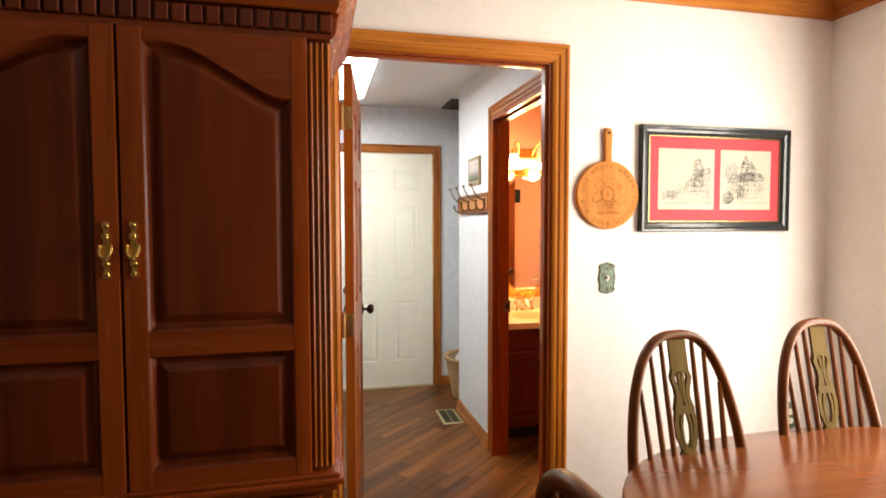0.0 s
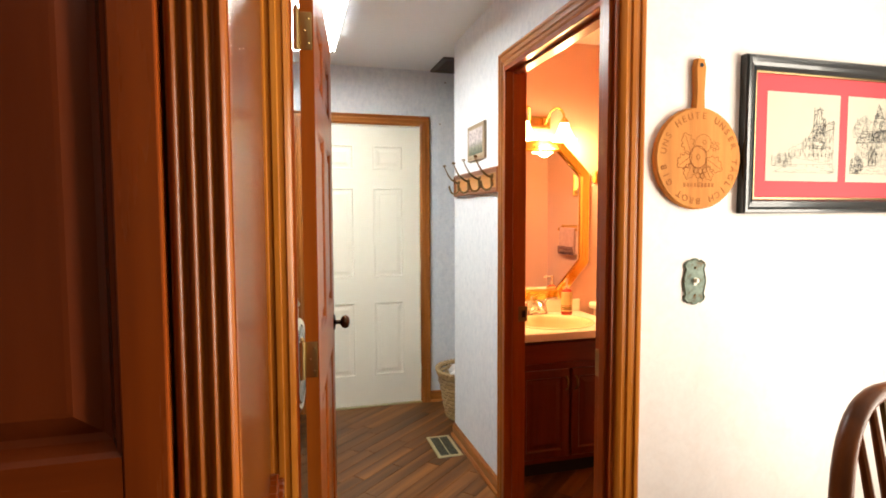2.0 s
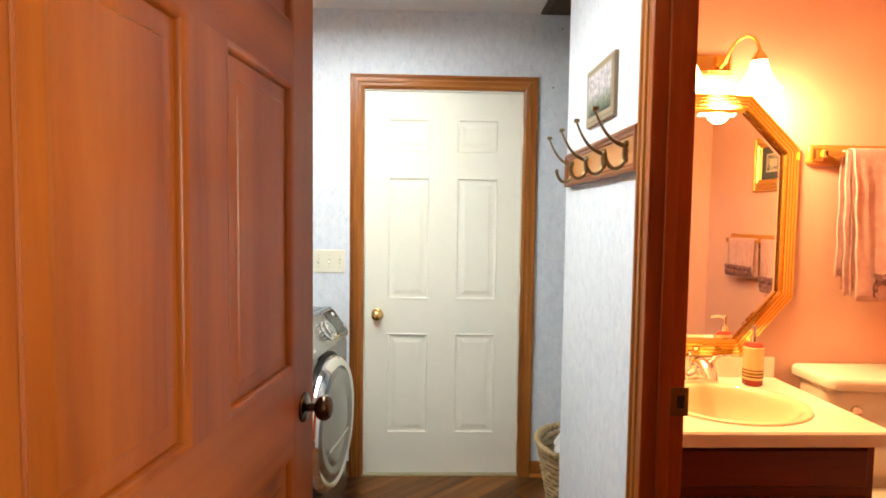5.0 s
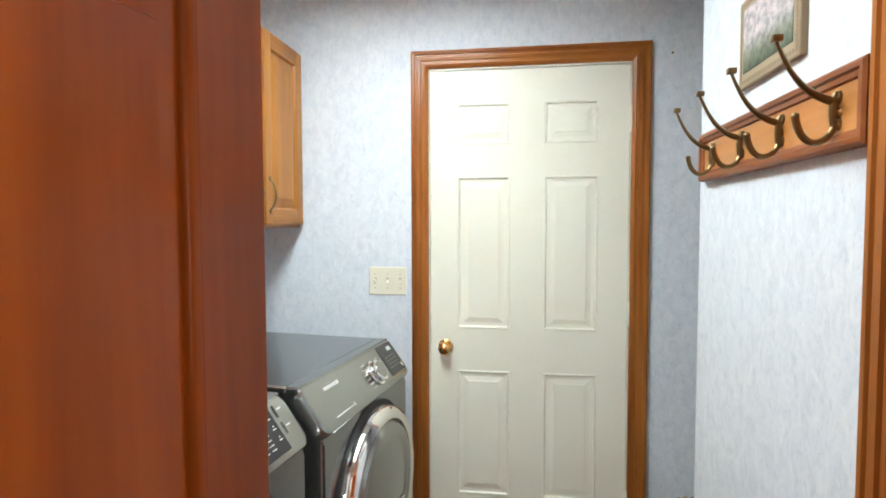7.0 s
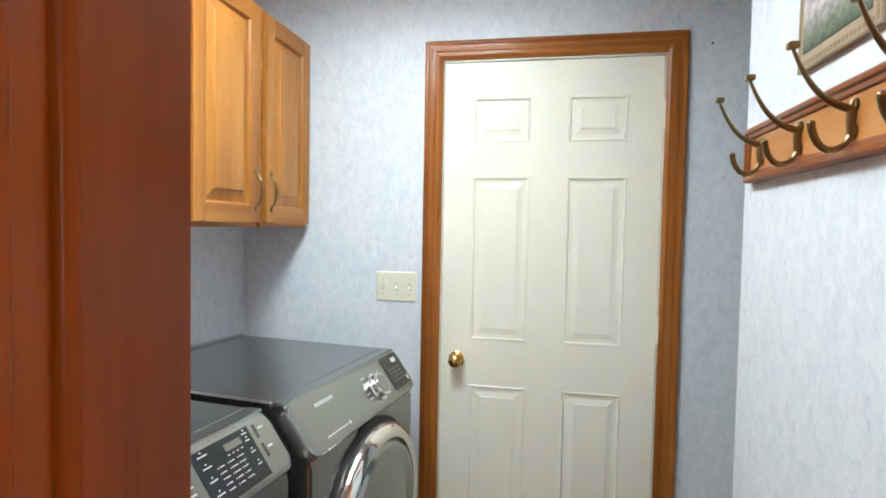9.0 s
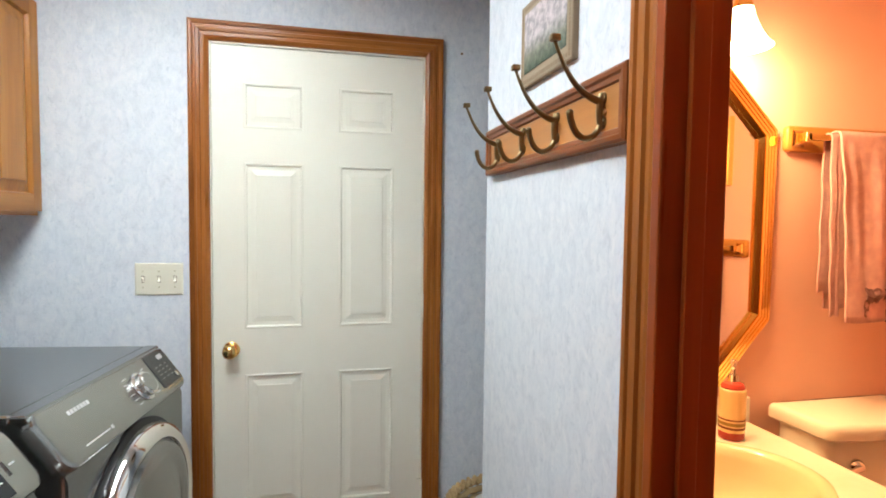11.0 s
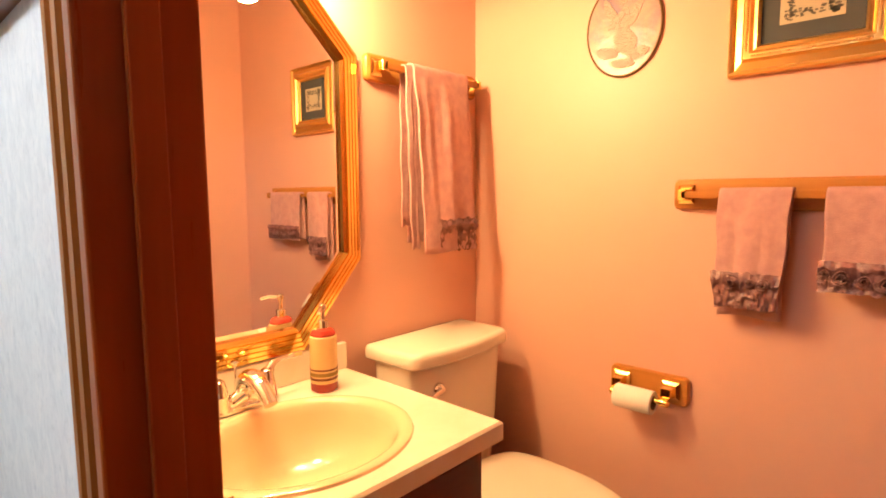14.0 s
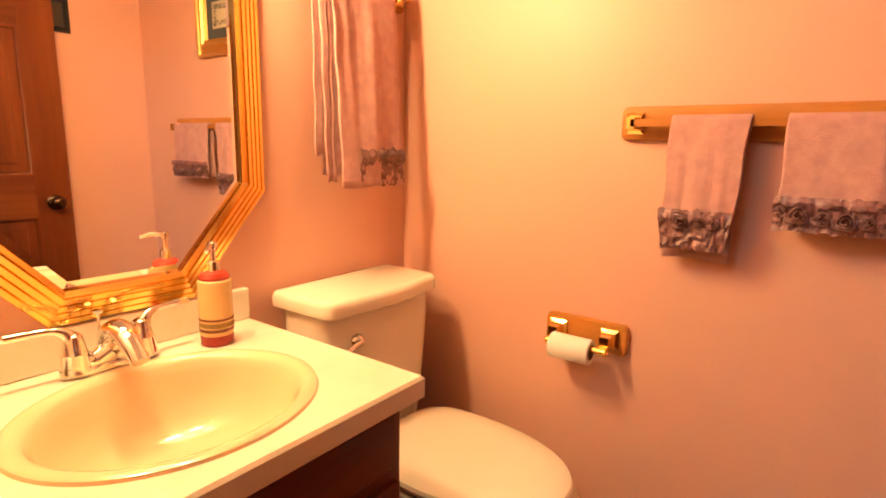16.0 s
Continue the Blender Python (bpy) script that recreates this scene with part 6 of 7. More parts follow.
ivy = thing("potted_plant", (1.316, 3.700, CZ), "small potted plant with dark green leaves on the vanity top", "plant")
part("pot", lathe(bmesh.new(), [(0.028, CZ + 0.0005), (0.030, CZ + 0.003), (0.037, CZ + 0.060), (0.040, CZ + 0.062), (0.040, CZ + 0.070), (0.034, CZ + 0.068), (0.033, CZ + 0.056)], (1.316, 3.700, 0), "z", 24), CERAMIC, ivy, "buff glazed pot", True)
LEAF = mat("dark_leaf", (0.014, 0.028, 0.011), 0.5)
rng = random.Random(31)
for k in range(15):
    a = 2 * math.pi * k / 15 + rng.uniform(-0.2, 0.2)
    reach, rise = rng.uniform(0.035, 0.062), rng.uniform(0.075, 0.155)
    tip = Vector((1.316 + reach * math.cos(a), 3.700 + 0.75 * reach * math.sin(a), CZ + rise))
    if k == 0:
        tip = Vector((1.356, 3.722, CZ + 0.150))
    bm = bmesh.new()
    tube(bm, bez((1.316, 3.700, CZ + 0.056), (1.316, 3.700, CZ + 0.09), tip - Vector((0, 0, 0.0)), tip, 8), 0.0012, 6)
    stem = part("stem", bm, LEAF, ivy)
    out = Vector((math.cos(a), 0.75 * math.sin(a), rng.uniform(-0.5, 0.1))).normalized()
    side = out.cross(Vector((0, 0, 1))).normalized()
    up = side.cross(out)
    size = rng.uniform(0.020, 0.028)
    bm = bmesh.new()
    rows3 = []
    for i in range(9):
        q = i / 8
        wdt = size * 0.75 * math.sin(math.pi * min(1.0, q * 0.92 + 0.08)) ** 0.7
        mid3 = tip + out * (size * 1.5 * q) - up * (0.25 * size * q * q)
        rows3.append([bm.verts.new(mid3 - side * wdt + up * wdt * 0.25), bm.verts.new(mid3), bm.verts.new(mid3 + side * wdt + up * wdt * 0.25)])
    for p, q in zip(rows3, rows3[1:]):
        for i in range(2):
            bm.faces.new((p[i], p[i + 1], q[i + 1], q[i]))
    part("leaf", bm, LEAF, stem, "", True)

mr = thing("wall_mirror", (1.63, YM, 0.89), "octagonal wall mirror in a stepped polished gold frame", "mirror")
MX, MZ, MW, MH, MC = 1.640, 1.366, 0.330, 0.486, 0.192
octo = [(MX - MW + MC, MZ - MH), (MX + MW - MC, MZ - MH), (MX + MW, MZ - MH + MC + 0.03), (MX + MW, MZ + MH - MC), (MX + MW - MC, MZ + MH), (MX - MW + MC, MZ + MH), (MX - MW, MZ + MH - MC), (MX - MW, MZ - MH + MC + 0.03)]
bm = bmesh.new()
prof = [(0, 0.0), (0.0, 0.010)]
for i in range(4):
    d = 0.0135 * i
    prof += [(d + 0.001, 0.014 + 0.004 * i), (d + 0.010, 0.016 + 0.004 * i), (d + 0.0115, 0.012 + 0.004 * i), (d + 0.0135, 0.012 + 0.004 * i)]
prof += [(0.055, 0.028), (0.064, 0.020), (0.065, 0.008)]
sweep(bm, octo, prof, south(YM - 0.0))
part("mirror_frame", bm, GOLD, mr, "stepped polished gold frame")
bm = bmesh.new()
sweep(bm, octo, [(0.060, 0.002), (0.060, 0.010), (0.080, 0.0125)], south(YM), fill=True)
part("mirror_glass", bm, MIRROR, mr, "bevelled mirror glass")

# vanity light above the mirror
vl = thing("vanity_light", (1.60, YM, 1.95), "lit brass vanity light with bell glass shades", "wall lamp")
bm = bmesh.new()
sweep(bm, rect(1.50, 1.70, 1.925, 1.995), [(0, 0.0), (0, 0.012), (0.010, 0.020), (0.02, 0.02)], south(YM), fill=True)
part("backplate", bm, BRASS, vl)
for sx in (1.475, 1.725):
    bm = bmesh.new()
    x1 = 1.60 + (sx - 1.60) * 0.45
    tube(bm, [(x1, YM - 0.015, 1.95)] + bez((x1, YM - 0.05, 1.955), (x1 + (sx - x1) * 0.05, YM - 0.09, 2.055), (sx, YM - 0.13, 2.055), (sx, YM - 0.14, 1.965), 14), 0.006, 10)
    part("arm", bm, BRASS, vl, "arched brass arm", True)
    cup = part("socket_cup", lathe(bmesh.new(), [(0.006, 1.972), (0.014, 1.968), (0.024, 1.948), (0.026, 1.935)], (sx, YM - 0.14, 0), "z", 20), BRASS, vl, "", True)
    bm = bmesh.new()
    prof = [(0.026, 1.937), (0.030, 1.915), (0.044, 1.880), (0.062, 1.850), (0.074, 1.838), (0.071, 1.838), (0.058, 1.852), (0.040, 1.882), (0.026, 1.915)]
    rg = []
    for r, h in prof:
        rg.append([bm.verts.new((sx + r * math.cos(k * math.pi / 16), YM - 0.14 + r * math.sin(k * math.pi / 16), h)) for k in range(32)])
    for a, b in zip(rg, rg[1:]):
        for k in range(32):
            bm.faces.new((a[k], a[(k + 1) % 32], b[(k + 1) % 32], b[k]))
    part("shade", bm, SHADE_GLOW, vl, "glowing bell glass shade", True)
    part("bulb", ball(bmesh.new(), (sx, YM - 0.14, 1.872), 0.026, 2, (1, 1, 1.2)), SHADE_GLOW, vl, "lit bulb", True)
    point_lamp("bulb_light", (sx, YM - 0.14, 1.808), 32, BULB, 0.04)


def rail_bracket(parent, place, u, v, s):
    """A flared polished bracket that holds a square bar."""
    bm = bmesh.new()
    sweep(bm, rect(u - 0.020, u + 0.020, v - 0.024, v + 0.024), [(0, 0.016), (0, 0.022), (0.006, 0.026), (0.009, 0.026), (0.012, 0.044), (0.010, 0.058), (0.011, 0.060)], place, fill=True)
    part("bracket", bm, BRASS, parent, "polished brass bracket")


def towel_rail(name, place, u0, u1, v0, v1, wood_m, label):
    t = thing(name, place((u0 + u1) / 2, v0, 0), label, "towel rail")
    bm = bmesh.new()
    r = 0.014
    pts = []
    for cu, cv_, a in ((u1 - r, v0 + r, 270), (u1 - r, v1 - r, 0), (u0 + r, v1 - r, 90), (u0 + r, v0 + r, 180)):
        pts += [(cu + r * math.cos(radians(a + 30 * k)), cv_ + r * math.sin(radians(a + 30 * k))) for k in range(4)]
    sweep(bm, pts, [(0, 0.0), (0, 0.012), (0.004, 0.017), (0.010, 0.018)], place, fill=True)
    part("back_board", bm, wood_m, t, "varnished oak back board", True)
    vm = (v0 + v1) / 2
    for u in (u0 + 0.034, u1 - 0.034):
        rail_bracket(t, place, u, vm, 1)
    bm = bmesh.new()
    prism(bm, rect(u0 + 0.034, u1 - 0.034, vm - 0.008, vm + 0.008), place, 0.044, 0.060)
    part("bar", bm, wood_m, t, "square oak bar")
    return t


towel_rail("towel_rail", south(YM), 2.000, 2.480, 1.600, 1.675, BATHOAK, "oak towel rail with polished brass brackets by the mirror")
towel_rail("towel_rail", west(XE), 2.42, 3.090, 1.238, 1.316, BATHOAK_Y, "long oak towel rail with polished brass brackets")


def drape(bm, place, u0, u1, v_bar, front, back_len, seed, pinch=0.0, h_bar=0.052, half=0.013, amp=0.006, lean=0.0, flare=0.0, fold=0.0):
    """Cloth folded over a bar, hanging in soft folds at front and back."""
    rng = random.Random(seed)
    ph = [rng.uniform(0, 6.3) for _ in range(4)]
    nu, path = 44, []
    for k in range(15):
        path.append((v_bar - back_len + back_len * k / 14, h_bar - half))
    for k in range(1, 8):
        a = math.pi * k / 8
        path.append((v_bar + half * math.sin(a), h_bar - half * math.cos(a)))
    for k in range(25):
        path.append((v_bar - front * k / 24, h_bar + half))
    grid = []
    for v, h in path:
        row = []
        drop = max(0.0, v_bar - v)
        for i in range(nu + 1):
            s = i / nu
            c = (s - 0.5) * (u1 - u0) * (1 - pinch * min(1.0, drop / max(front, 0.01)))
            g = min(1.0, drop / 0.12)
            deep = fold * g * (math.sin(s * 34 + 1.2 * math.sin(drop * 6 + ph[0])) + 0.35 * math.sin(drop * 21 + s * 8)) * max(0.0, 1 - s / 0.42) if h > h_bar else 0.0
            wob = deep + amp * g * (math.sin(s * 9 + ph[0] + drop * 5) + 0.6 * math.sin(s * 19 + ph[1] + drop * 3) + 0.3 * math.sin(s * 33 + ph[2]))
            row.append(bm.verts.new(place((u0 + u1) / 2 + c + lean * drop + 0.002 * math.sin(v * 40 + ph[3]), v + 0.003 * math.sin(s * 7 + ph[1]) * g, max(0.004, h + (wob + abs(amp) * g + flare * drop if h > h_bar else -0.3 * wob)))))
        grid.append(row)
    for a, b in zip(grid, grid[1:]):
        for i in range(nu):
            bm.faces.new((a[i], a[i + 1], b[i + 1], b[i]))
    return grid


def satin_band(parent, place, u0, u1, v0, v1, h, seed, roses, taper=0.0):
    """A gathered satin band, crushed into sharp small folds, with a ruched upper edge and rolled satin roses."""
    rng = random.Random(seed)
    bm = bmesh.new()
    n, mrow = 72, 12
    mid = (u0 + u1) / 2
    g = []
    for j in range(mrow + 1):
        q = j / mrow
        v = v0 + (v1 - v0) * q
        row = []
        for i in range(n + 1):
            u = mid + (u0 + (u1 - u0) * i / n - mid) * (1 - taper * (1 - q))
            ridge = 1 - abs(noise.noise(Vector((u * 62, v * 58, seed)))) * 2
            fine = 1 - abs(noise.noise(Vector((u * 130 + 5, v * 120, seed + 7)))) * 2
            puff = 0.008 * math.exp(-((q - 0.80) / 0.13) ** 2)
            hh = h + 0.002 + 0.006 * max(0.0, ridge) + 0.0035 * max(0.0, fine) + puff
            row.append(bm.verts.new(place(u, v + 0.006 * noise.noise(Vector((u * 70, seed, j * 0.5))), hh)))
        g.append(row)
    for a, b in zip(g, g[1:]):
        for i in range(n):
            bm.faces.new((a[i], a[i + 1], b[i + 1], b[i]))
    part("satin_band", bm, SATIN, parent, "gathered mauve satin band", True)
    for u, v, size in roses:
        bm = bmesh.new()
        turns, m = 2.6, 46
        base, lip = [], []
        for i in range(m + 1):
            q = i / m
            a = 2 * math.pi * turns * q + seed
            r = size * (0.16 + 0.84 * q) * (1 + 0.10 * math.sin(3 * a + seed))
            base.append(bm.verts.new(place(u + 0.72 * r * math.cos(a), v + 0.72 * r * math.sin(a), h + 0.008)))
            lip.append(bm.verts.new(place(u + 1.08 * r * math.cos(a), v + 1.08 * r * math.sin(a), h + 0.008 + size * (0.95 - 0.55 * q) + 0.0016 * math.sin(5 * a))))
        for i in range(m):
            bm.faces.new((base[i], base[i + 1], lip[i + 1], lip[i]))
        rose = part("satin_rose", bm, SATIN, parent, "rolled satin rose", True)
        md = rose.modifiers.new("thickness", "SOLIDIFY")
        md.thickness, md.offset = 0.0022, 0.0


def cloth_part(name, parent, place, *a, **k):
    bm = bmesh.new()
    drape(bm, place, *a, **k)
    ob = part(name, bm, TOWEL, parent, "", True)
    md = ob.modifiers.new("thickness", "SOLIDIFY")
    md.thickness, md.offset = 0.005, 0.0
    return ob


wm = south(YM)
tw = thing("bath_towel", (2.24, YM, 1.10), "long mauve bath towel with a satin band, folded over the rail", "towel")
cloth_part("towel_cloth", tw, wm, 2.128, 2.368, 1.638, 0.530, 0.50, 3, 0.06, h_bar=0.054, half=0.020, amp=0.003, flare=0.075, fold=0.002)
cloth_part("towel_fold", tw, wm, 2.106, 2.142, 1.638, 0.515, 0.45, 5, 0.1, h_bar=0.052, half=0.012, amp=0.0008, flare=0.03)
satin_band(tw, wm, 2.190, 2.362, 1.108, 1.205, 0.108, 2, [(2.240, 1.192, 0.011), (2.272, 1.196, 0.014), (2.312, 1.196, 0.017), (2.350, 1.192, 0.013)])
we = west(XE)
t1 = thing("hand_towel", (XE, 2.89, 0.97), "mauve hand towel with a band of satin roses, tapering down", "towel", "hand towels on the long rail")
cloth_part("towel_cloth", t1, we, 2.812, 2.966, 1.278, 0.275, 0.298, 11, 0.10, amp=0.002, lean=0.03)
satin_band(t1, we, 2.822, 2.974, 1.006, 1.092, 0.070, 5, [(2.962, 1.070, 0.010), (2.926, 1.068, 0.020), (2.884, 1.070, 0.013), (2.858, 1.068, 0.016), (2.834, 1.071, 0.010)], taper=0.16)
t2 = thing("hand_towel", (XE, 2.63, 1.06), "wide mauve hand towel edged with gathered satin roses", "towel", "hand towels on the long rail")
cloth_part("towel_cloth", t2, we, 2.490, 2.748, 1.278, 0.195, 0.205, 17, 0.0, amp=0.003)
satin_band(t2, we, 2.485, 2.754, 1.066, 1.134, 0.070, 9, [(2.742, 1.104, 0.012), (2.712, 1.098, 0.019), (2.672, 1.094, 0.015), (2.636, 1.092, 0.018), (2.600, 1.092, 0.014), (2.566, 1.092, 0.019), (2.530, 1.094, 0.014), (2.500, 1.096, 0.012)])

# toilet
tl = thing("toilet", (2.19, 3.45, 0), "cream porcelain close-coupled toilet with its lid down", "toilet")
TX = 2.188


def loft(bm, sections, n=40, power=2.6):
    """Stacked rounded outlines: (z, centre y, half width, half depth)."""
    rg = []
    for z, cy, a, b in sections:
        ring = []
        for k in range(n):
            t = 2 * math.pi * k / n
            c, s = math.cos(t), math.sin(t)
            ring.append(bm.verts.new((TX + a * math.copysign(abs(c) ** (2 / power), c), cy + b * math.copysign(abs(s) ** (2 / power), s), z)))
        rg.append(ring)
    for p, q in zip(rg, rg[1:]):
        for k in range(n):
            bm.faces.new((p[k], p[(k + 1) % n], q[(k + 1) % n], q[k]))
    bm.faces.new(rg[0][::-1])
    bm.faces.new(rg[-1])
    return bm


part("tank", loft(bmesh.new(), [(0.425, 3.672, 0.172, 0.075), (0.44, 3.670, 0.185, 0.086), (0.60, 3.668, 0.198, 0.094), (0.808, 3.666, 0.204, 0.100), (0.813, 3.666, 0.202, 0.098)], 48, 5.0), PORCELAIN, tl, "", True)
bm = bmesh.new()
lid_pts = []
for k in range(25):
    q = k / 24
    lid_pts.append((TX - 0.175 + 0.35 * q, 3.556 - 0.018 * math.sin(math.pi * q)))
for cx_, cy_, a0, r_ in ((TX + 0.175, 3.596, -90, 0.040), (TX + 0.203, 3.755, 0, 0.012), (TX - 0.203, 3.755, 90, 0.012), (TX - 0.175, 3.596, 180, 0.040)):
    lid_pts += [(cx_ + r_ * math.cos(radians(a0 + 15 * k)), cy_ + r_ * math.sin(radians(a0 + 15 * k))) for k in range(1, 6 if a0 in (-90, 180) else 7)]
sweep(bm, lid_pts, [(0.008, 0.811), (0.001, 0.816), (0.0, 0.822), (0.0, 0.840), (0.003, 0.849), (0.009, 0.855), (0.018, 0.8575)], lambda u, v, h: (u, v, h), fill=True)
part("tank_lid", bm, PORCELAIN, tl, "slightly bowed tank lid", True)
bm = bmesh.new()
lathe(bm, [(0.019, 3.569), (0.019, 3.560), (0.015, 3.553), (0.008, 3.546)], (TX - 0.115, 0, 0.742), "y", 20)
tube(bm, bez((TX - 0.115, 3.550, 0.742), (TX - 0.15, 3.542, 0.742), (TX - 0.17, 3.540, 0.735), (TX - 0.20, 3.540, 0.722), 8), [0.008, 0.008, 0.0075, 0.007, 0.007, 0.007, 0.0075, 0.008, 0.006], 10)
part("flush_lever", bm, CHROME, tl, "chrome flush lever", True)
part("bowl", loft(bmesh.new(), [(0.0, 3.34, 0.115, 0.26), (0.02, 3.34, 0.118, 0.262), (0.10, 3.35, 0.105, 0.235), (0.24, 3.335, 0.125, 0.25), (0.36, 3.31, 0.170, 0.275), (0.422, 3.31, 0.182, 0.283), (0.434, 3.31, 0.178, 0.280)], 48, 2.3), PORCELAIN, tl, "", True)
part("tank_shelf", box(TX - 0.12, TX + 0.12, 3.52, 3.76, 0.36, 0.428, bevel=0.02), PORCELAIN, tl, "", True)


def seat_outline(grow, n=56):
    pts = []
    for k in range(n):
        t = 2 * math.pi * k / n
        c, s = math.cos(t), math.sin(t)
        b = 0.300 if s < 0 else 0.204
        pw = 2.1 if s < 0 else 3.6
        pts.append((TX + (0.187 + grow) * math.copysign(abs(c) ** (2 / pw), c), 3.345 + (b + grow) * math.copysign(abs(s) ** (2 / pw), s)))
    return pts


bm = bmesh.new()
sweep(bm, seat_outline(0.0), [(0.02, 0.436), (0.002, 0.438), (0.0, 0.446), (0.004, 0.453), (0.02, 0.454)], lambda u, v, h: (u, v, h), fill=True)
part("seat", bm, PORCELAIN, tl, "", True)
bm = bmesh.new()
sweep(bm, seat_outline(0.002), [(0.02, 0.460), (0.002, 0.462), (0.0, 0.470), (0.004, 0.478), (0.02, 0.484), (0.07, 0.487)], lambda u, v, h: (u, v, h), fill=True)
part("seat_lid", bm, PORCELAIN, tl, "closed seat lid", True)
for s in (-1, 1):
    part("seat_hinge", box(TX + s * 0.075 - 0.02, TX + s * 0.075 + 0.02, 3.50, 3.545, 0.43, 0.472, bevel=0.006), PORCELAIN, tl)

# toilet roll holder
th = thing("toilet_roll_holder", (XE, 3.145, 0.72), "oak toilet roll holder with polished brass posts", "toilet roll holder")
H0, H1, HZ0, HZ1 = 3.033, 3.256, 0.702, 0.784
bm = bmesh.new()
pts = []
r = 0.016
for cu, cv_, a in ((H1 - r, HZ0 + r, 270), (H1 - r, HZ1 - r, 0), (H0 + r, HZ1 - r, 90), (H0 + r, HZ0 + r, 180)):
    pts += [(cu + r * math.cos(radians(a + 30 * k)), cv_ + r * math.sin(radians(a + 30 * k))) for k in range(4)]
sweep(bm, pts, [(0, 0.0), (0, 0.010), (0.004, 0.016), (0.010, 0.017)], we, fill=True)
part("back_board", bm, BATHOAK_Y, th, "", True)
for u in (H0 + 0.045, H1 - 0.040):
    bm = bmesh.new()
    sweep(bm, rect(u - 0.024, u + 0.024, 0.722, 0.770), [(0, 0.015), (0, 0.022), (0.008, 0.028), (0.012, 0.055), (0.012, 0.062)], we, fill=True)
    part("post", bm, BRASS, th, "flared polished brass post")
    part("cap", lathe(bmesh.new(), [(0.004, u - 0.016), (0.011, u - 0.010), (0.011, u + 0.010), (0.004, u + 0.016)], (XE - 0.070, 0, 0.724), "y", 16), BRASS, th, "", True)
part("roller", lathe(bmesh.new(), [(0.008, H0 + 0.05), (0.008, H1 - 0.05)], (XE - 0.070, 0, 0.724), "y", 14), BRASS, th, "", True)
tr = thing("toilet_roll", (XE - 0.07, 3.16, 0.70), "white toilet roll, nearly used up", "toilet roll")
bm = bmesh.new()
prof = [(0.020, 3.105), (0.031, 3.105), (0.0325, 3.108), (0.0325, 3.208), (0.031, 3.211), (0.020, 3.211)]
rg = [[bm.verts.new((XE - 0.070 + a * math.cos(k * math.pi / 14), y, 0.716 + a * math.sin(k * math.pi / 14))) for k in range(28)] for a, y in prof]
for p, q in zip(rg, rg[1:] + rg[:1]):
    for k in range(28):
        bm.faces.new((p[k], p[(k + 1) % 28], q[(k + 1) % 28], q[k]))
part("tissue", bm, TISSUE, tr, "", True)
bm = bmesh.new()
rg = [[bm.verts.new((XE - 0.070 + a * math.cos(k * math.pi / 10), y, 0.716 + a * math.sin(k * math.pi / 10))) for k in range(20)] for a, y in ((0.0195, 3.104), (0.0195, 3.212), (0.0182, 3.212), (0.0182, 3.104))]
for p, q in zip(rg, rg[1:] + rg[:1]):
    for k in range(20):
        bm.faces.new((p[k], p[(k + 1) % 20], q[(k + 1) % 20], q[k]))
part("cardboard_core", bm, CARD_SHADE, tr)

# round suncatcher plaque
pk = thing("wall_plate", (XE, 3.28, 1.63), "round pastel glass plaque in a thin copper rim, on a cord", "wall plate")
PY, PZ, PR = 3.247, 1.737, 0.131
pastel = mat("pastel_glass", (0.7, 0.6, 0.6), 0.3)
pv = coords(pastel)
pc = ramp(pastel, noise_tex(pastel, pv, 9, 4, 0.6, 1.2), [(0.3, (0.15, 0.14, 0.26)), (0.43, (0.34, 0.22, 0.27)), (0.56, (0.42, 0.30, 0.26)), (0.72, (0.25, 0.24, 0.32))])
colour_in(pastel, pc)
bump(pastel, noise_tex(pastel, pv, 40, 4), 0.5, 0.003)
bm = bmesh.new()
sweep(bm, ring_line(PY, PZ, PR * 0.82 - 0.002, PR - 0.002, 48)[:-1], [(0, 0.002), (0, 0.008), (0.02, 0.0085)], we, fill=True)
disc = part("glass_disc", bm, pastel, pk, "", True)
bm = bmesh.new()
tube(bm, [we(u, v, 0.006) for u, v in ring_line(PY, PZ, PR * 0.82, PR, 48)], 0.0035, 8)
part("copper_rim", bm, OLD_BRASS, pk, "", True)
bm = bmesh.new()
tube(bm, [we(PY - 0.02, PZ + PR - 0.002, 0.006), we(PY, PZ + PR + 0.075, 0.004), we(PY + 0.02, PZ + PR - 0.002, 0.006)], 0.0012, 6)
part("cord", bm, CARD_SHADE, pk)
pale = mat("pale_relief", (0.40, 0.30, 0.285), 0.4)
bump(pale, noise_tex(pale, coords(pale), 60, 3, 0.6, 2.0), 0.8, 0.004)
for du, dv, ru, rv, turn in ((0.004, -0.005, 0.022, 0.062, 8), (-0.010, -0.040, 0.030, 0.034, -20), (0.002, 0.076, 0.013, 0.016, 0), (0.034, 0.040, 0.014, 0.048, -28), (-0.034, 0.034, 0.012, 0.042, 30), (0.048, -0.062, 0.034, 0.016, 14), (-0.044, -0.074, 0.032, 0.015, -12), (0.0, -0.096, 0.036, 0.013, 4), (0.020, 0.020, 0.010, 0.030, 50)):
    tt = radians(turn)
    bm = bmesh.new()
    ring = [(PY + du + a * math.cos(tt) - b * math.sin(tt), PZ + dv + a * math.sin(tt) + b * math.cos(tt)) for a, b in ring_line(0, 0, ru, rv, 26, 0.06, 4)[:-1]]
    prism(bm, ring, we, 0.0086, 0.0094 + 0.0002 * len(disc.children))
    part("pale_shape", bm, pale, disc)

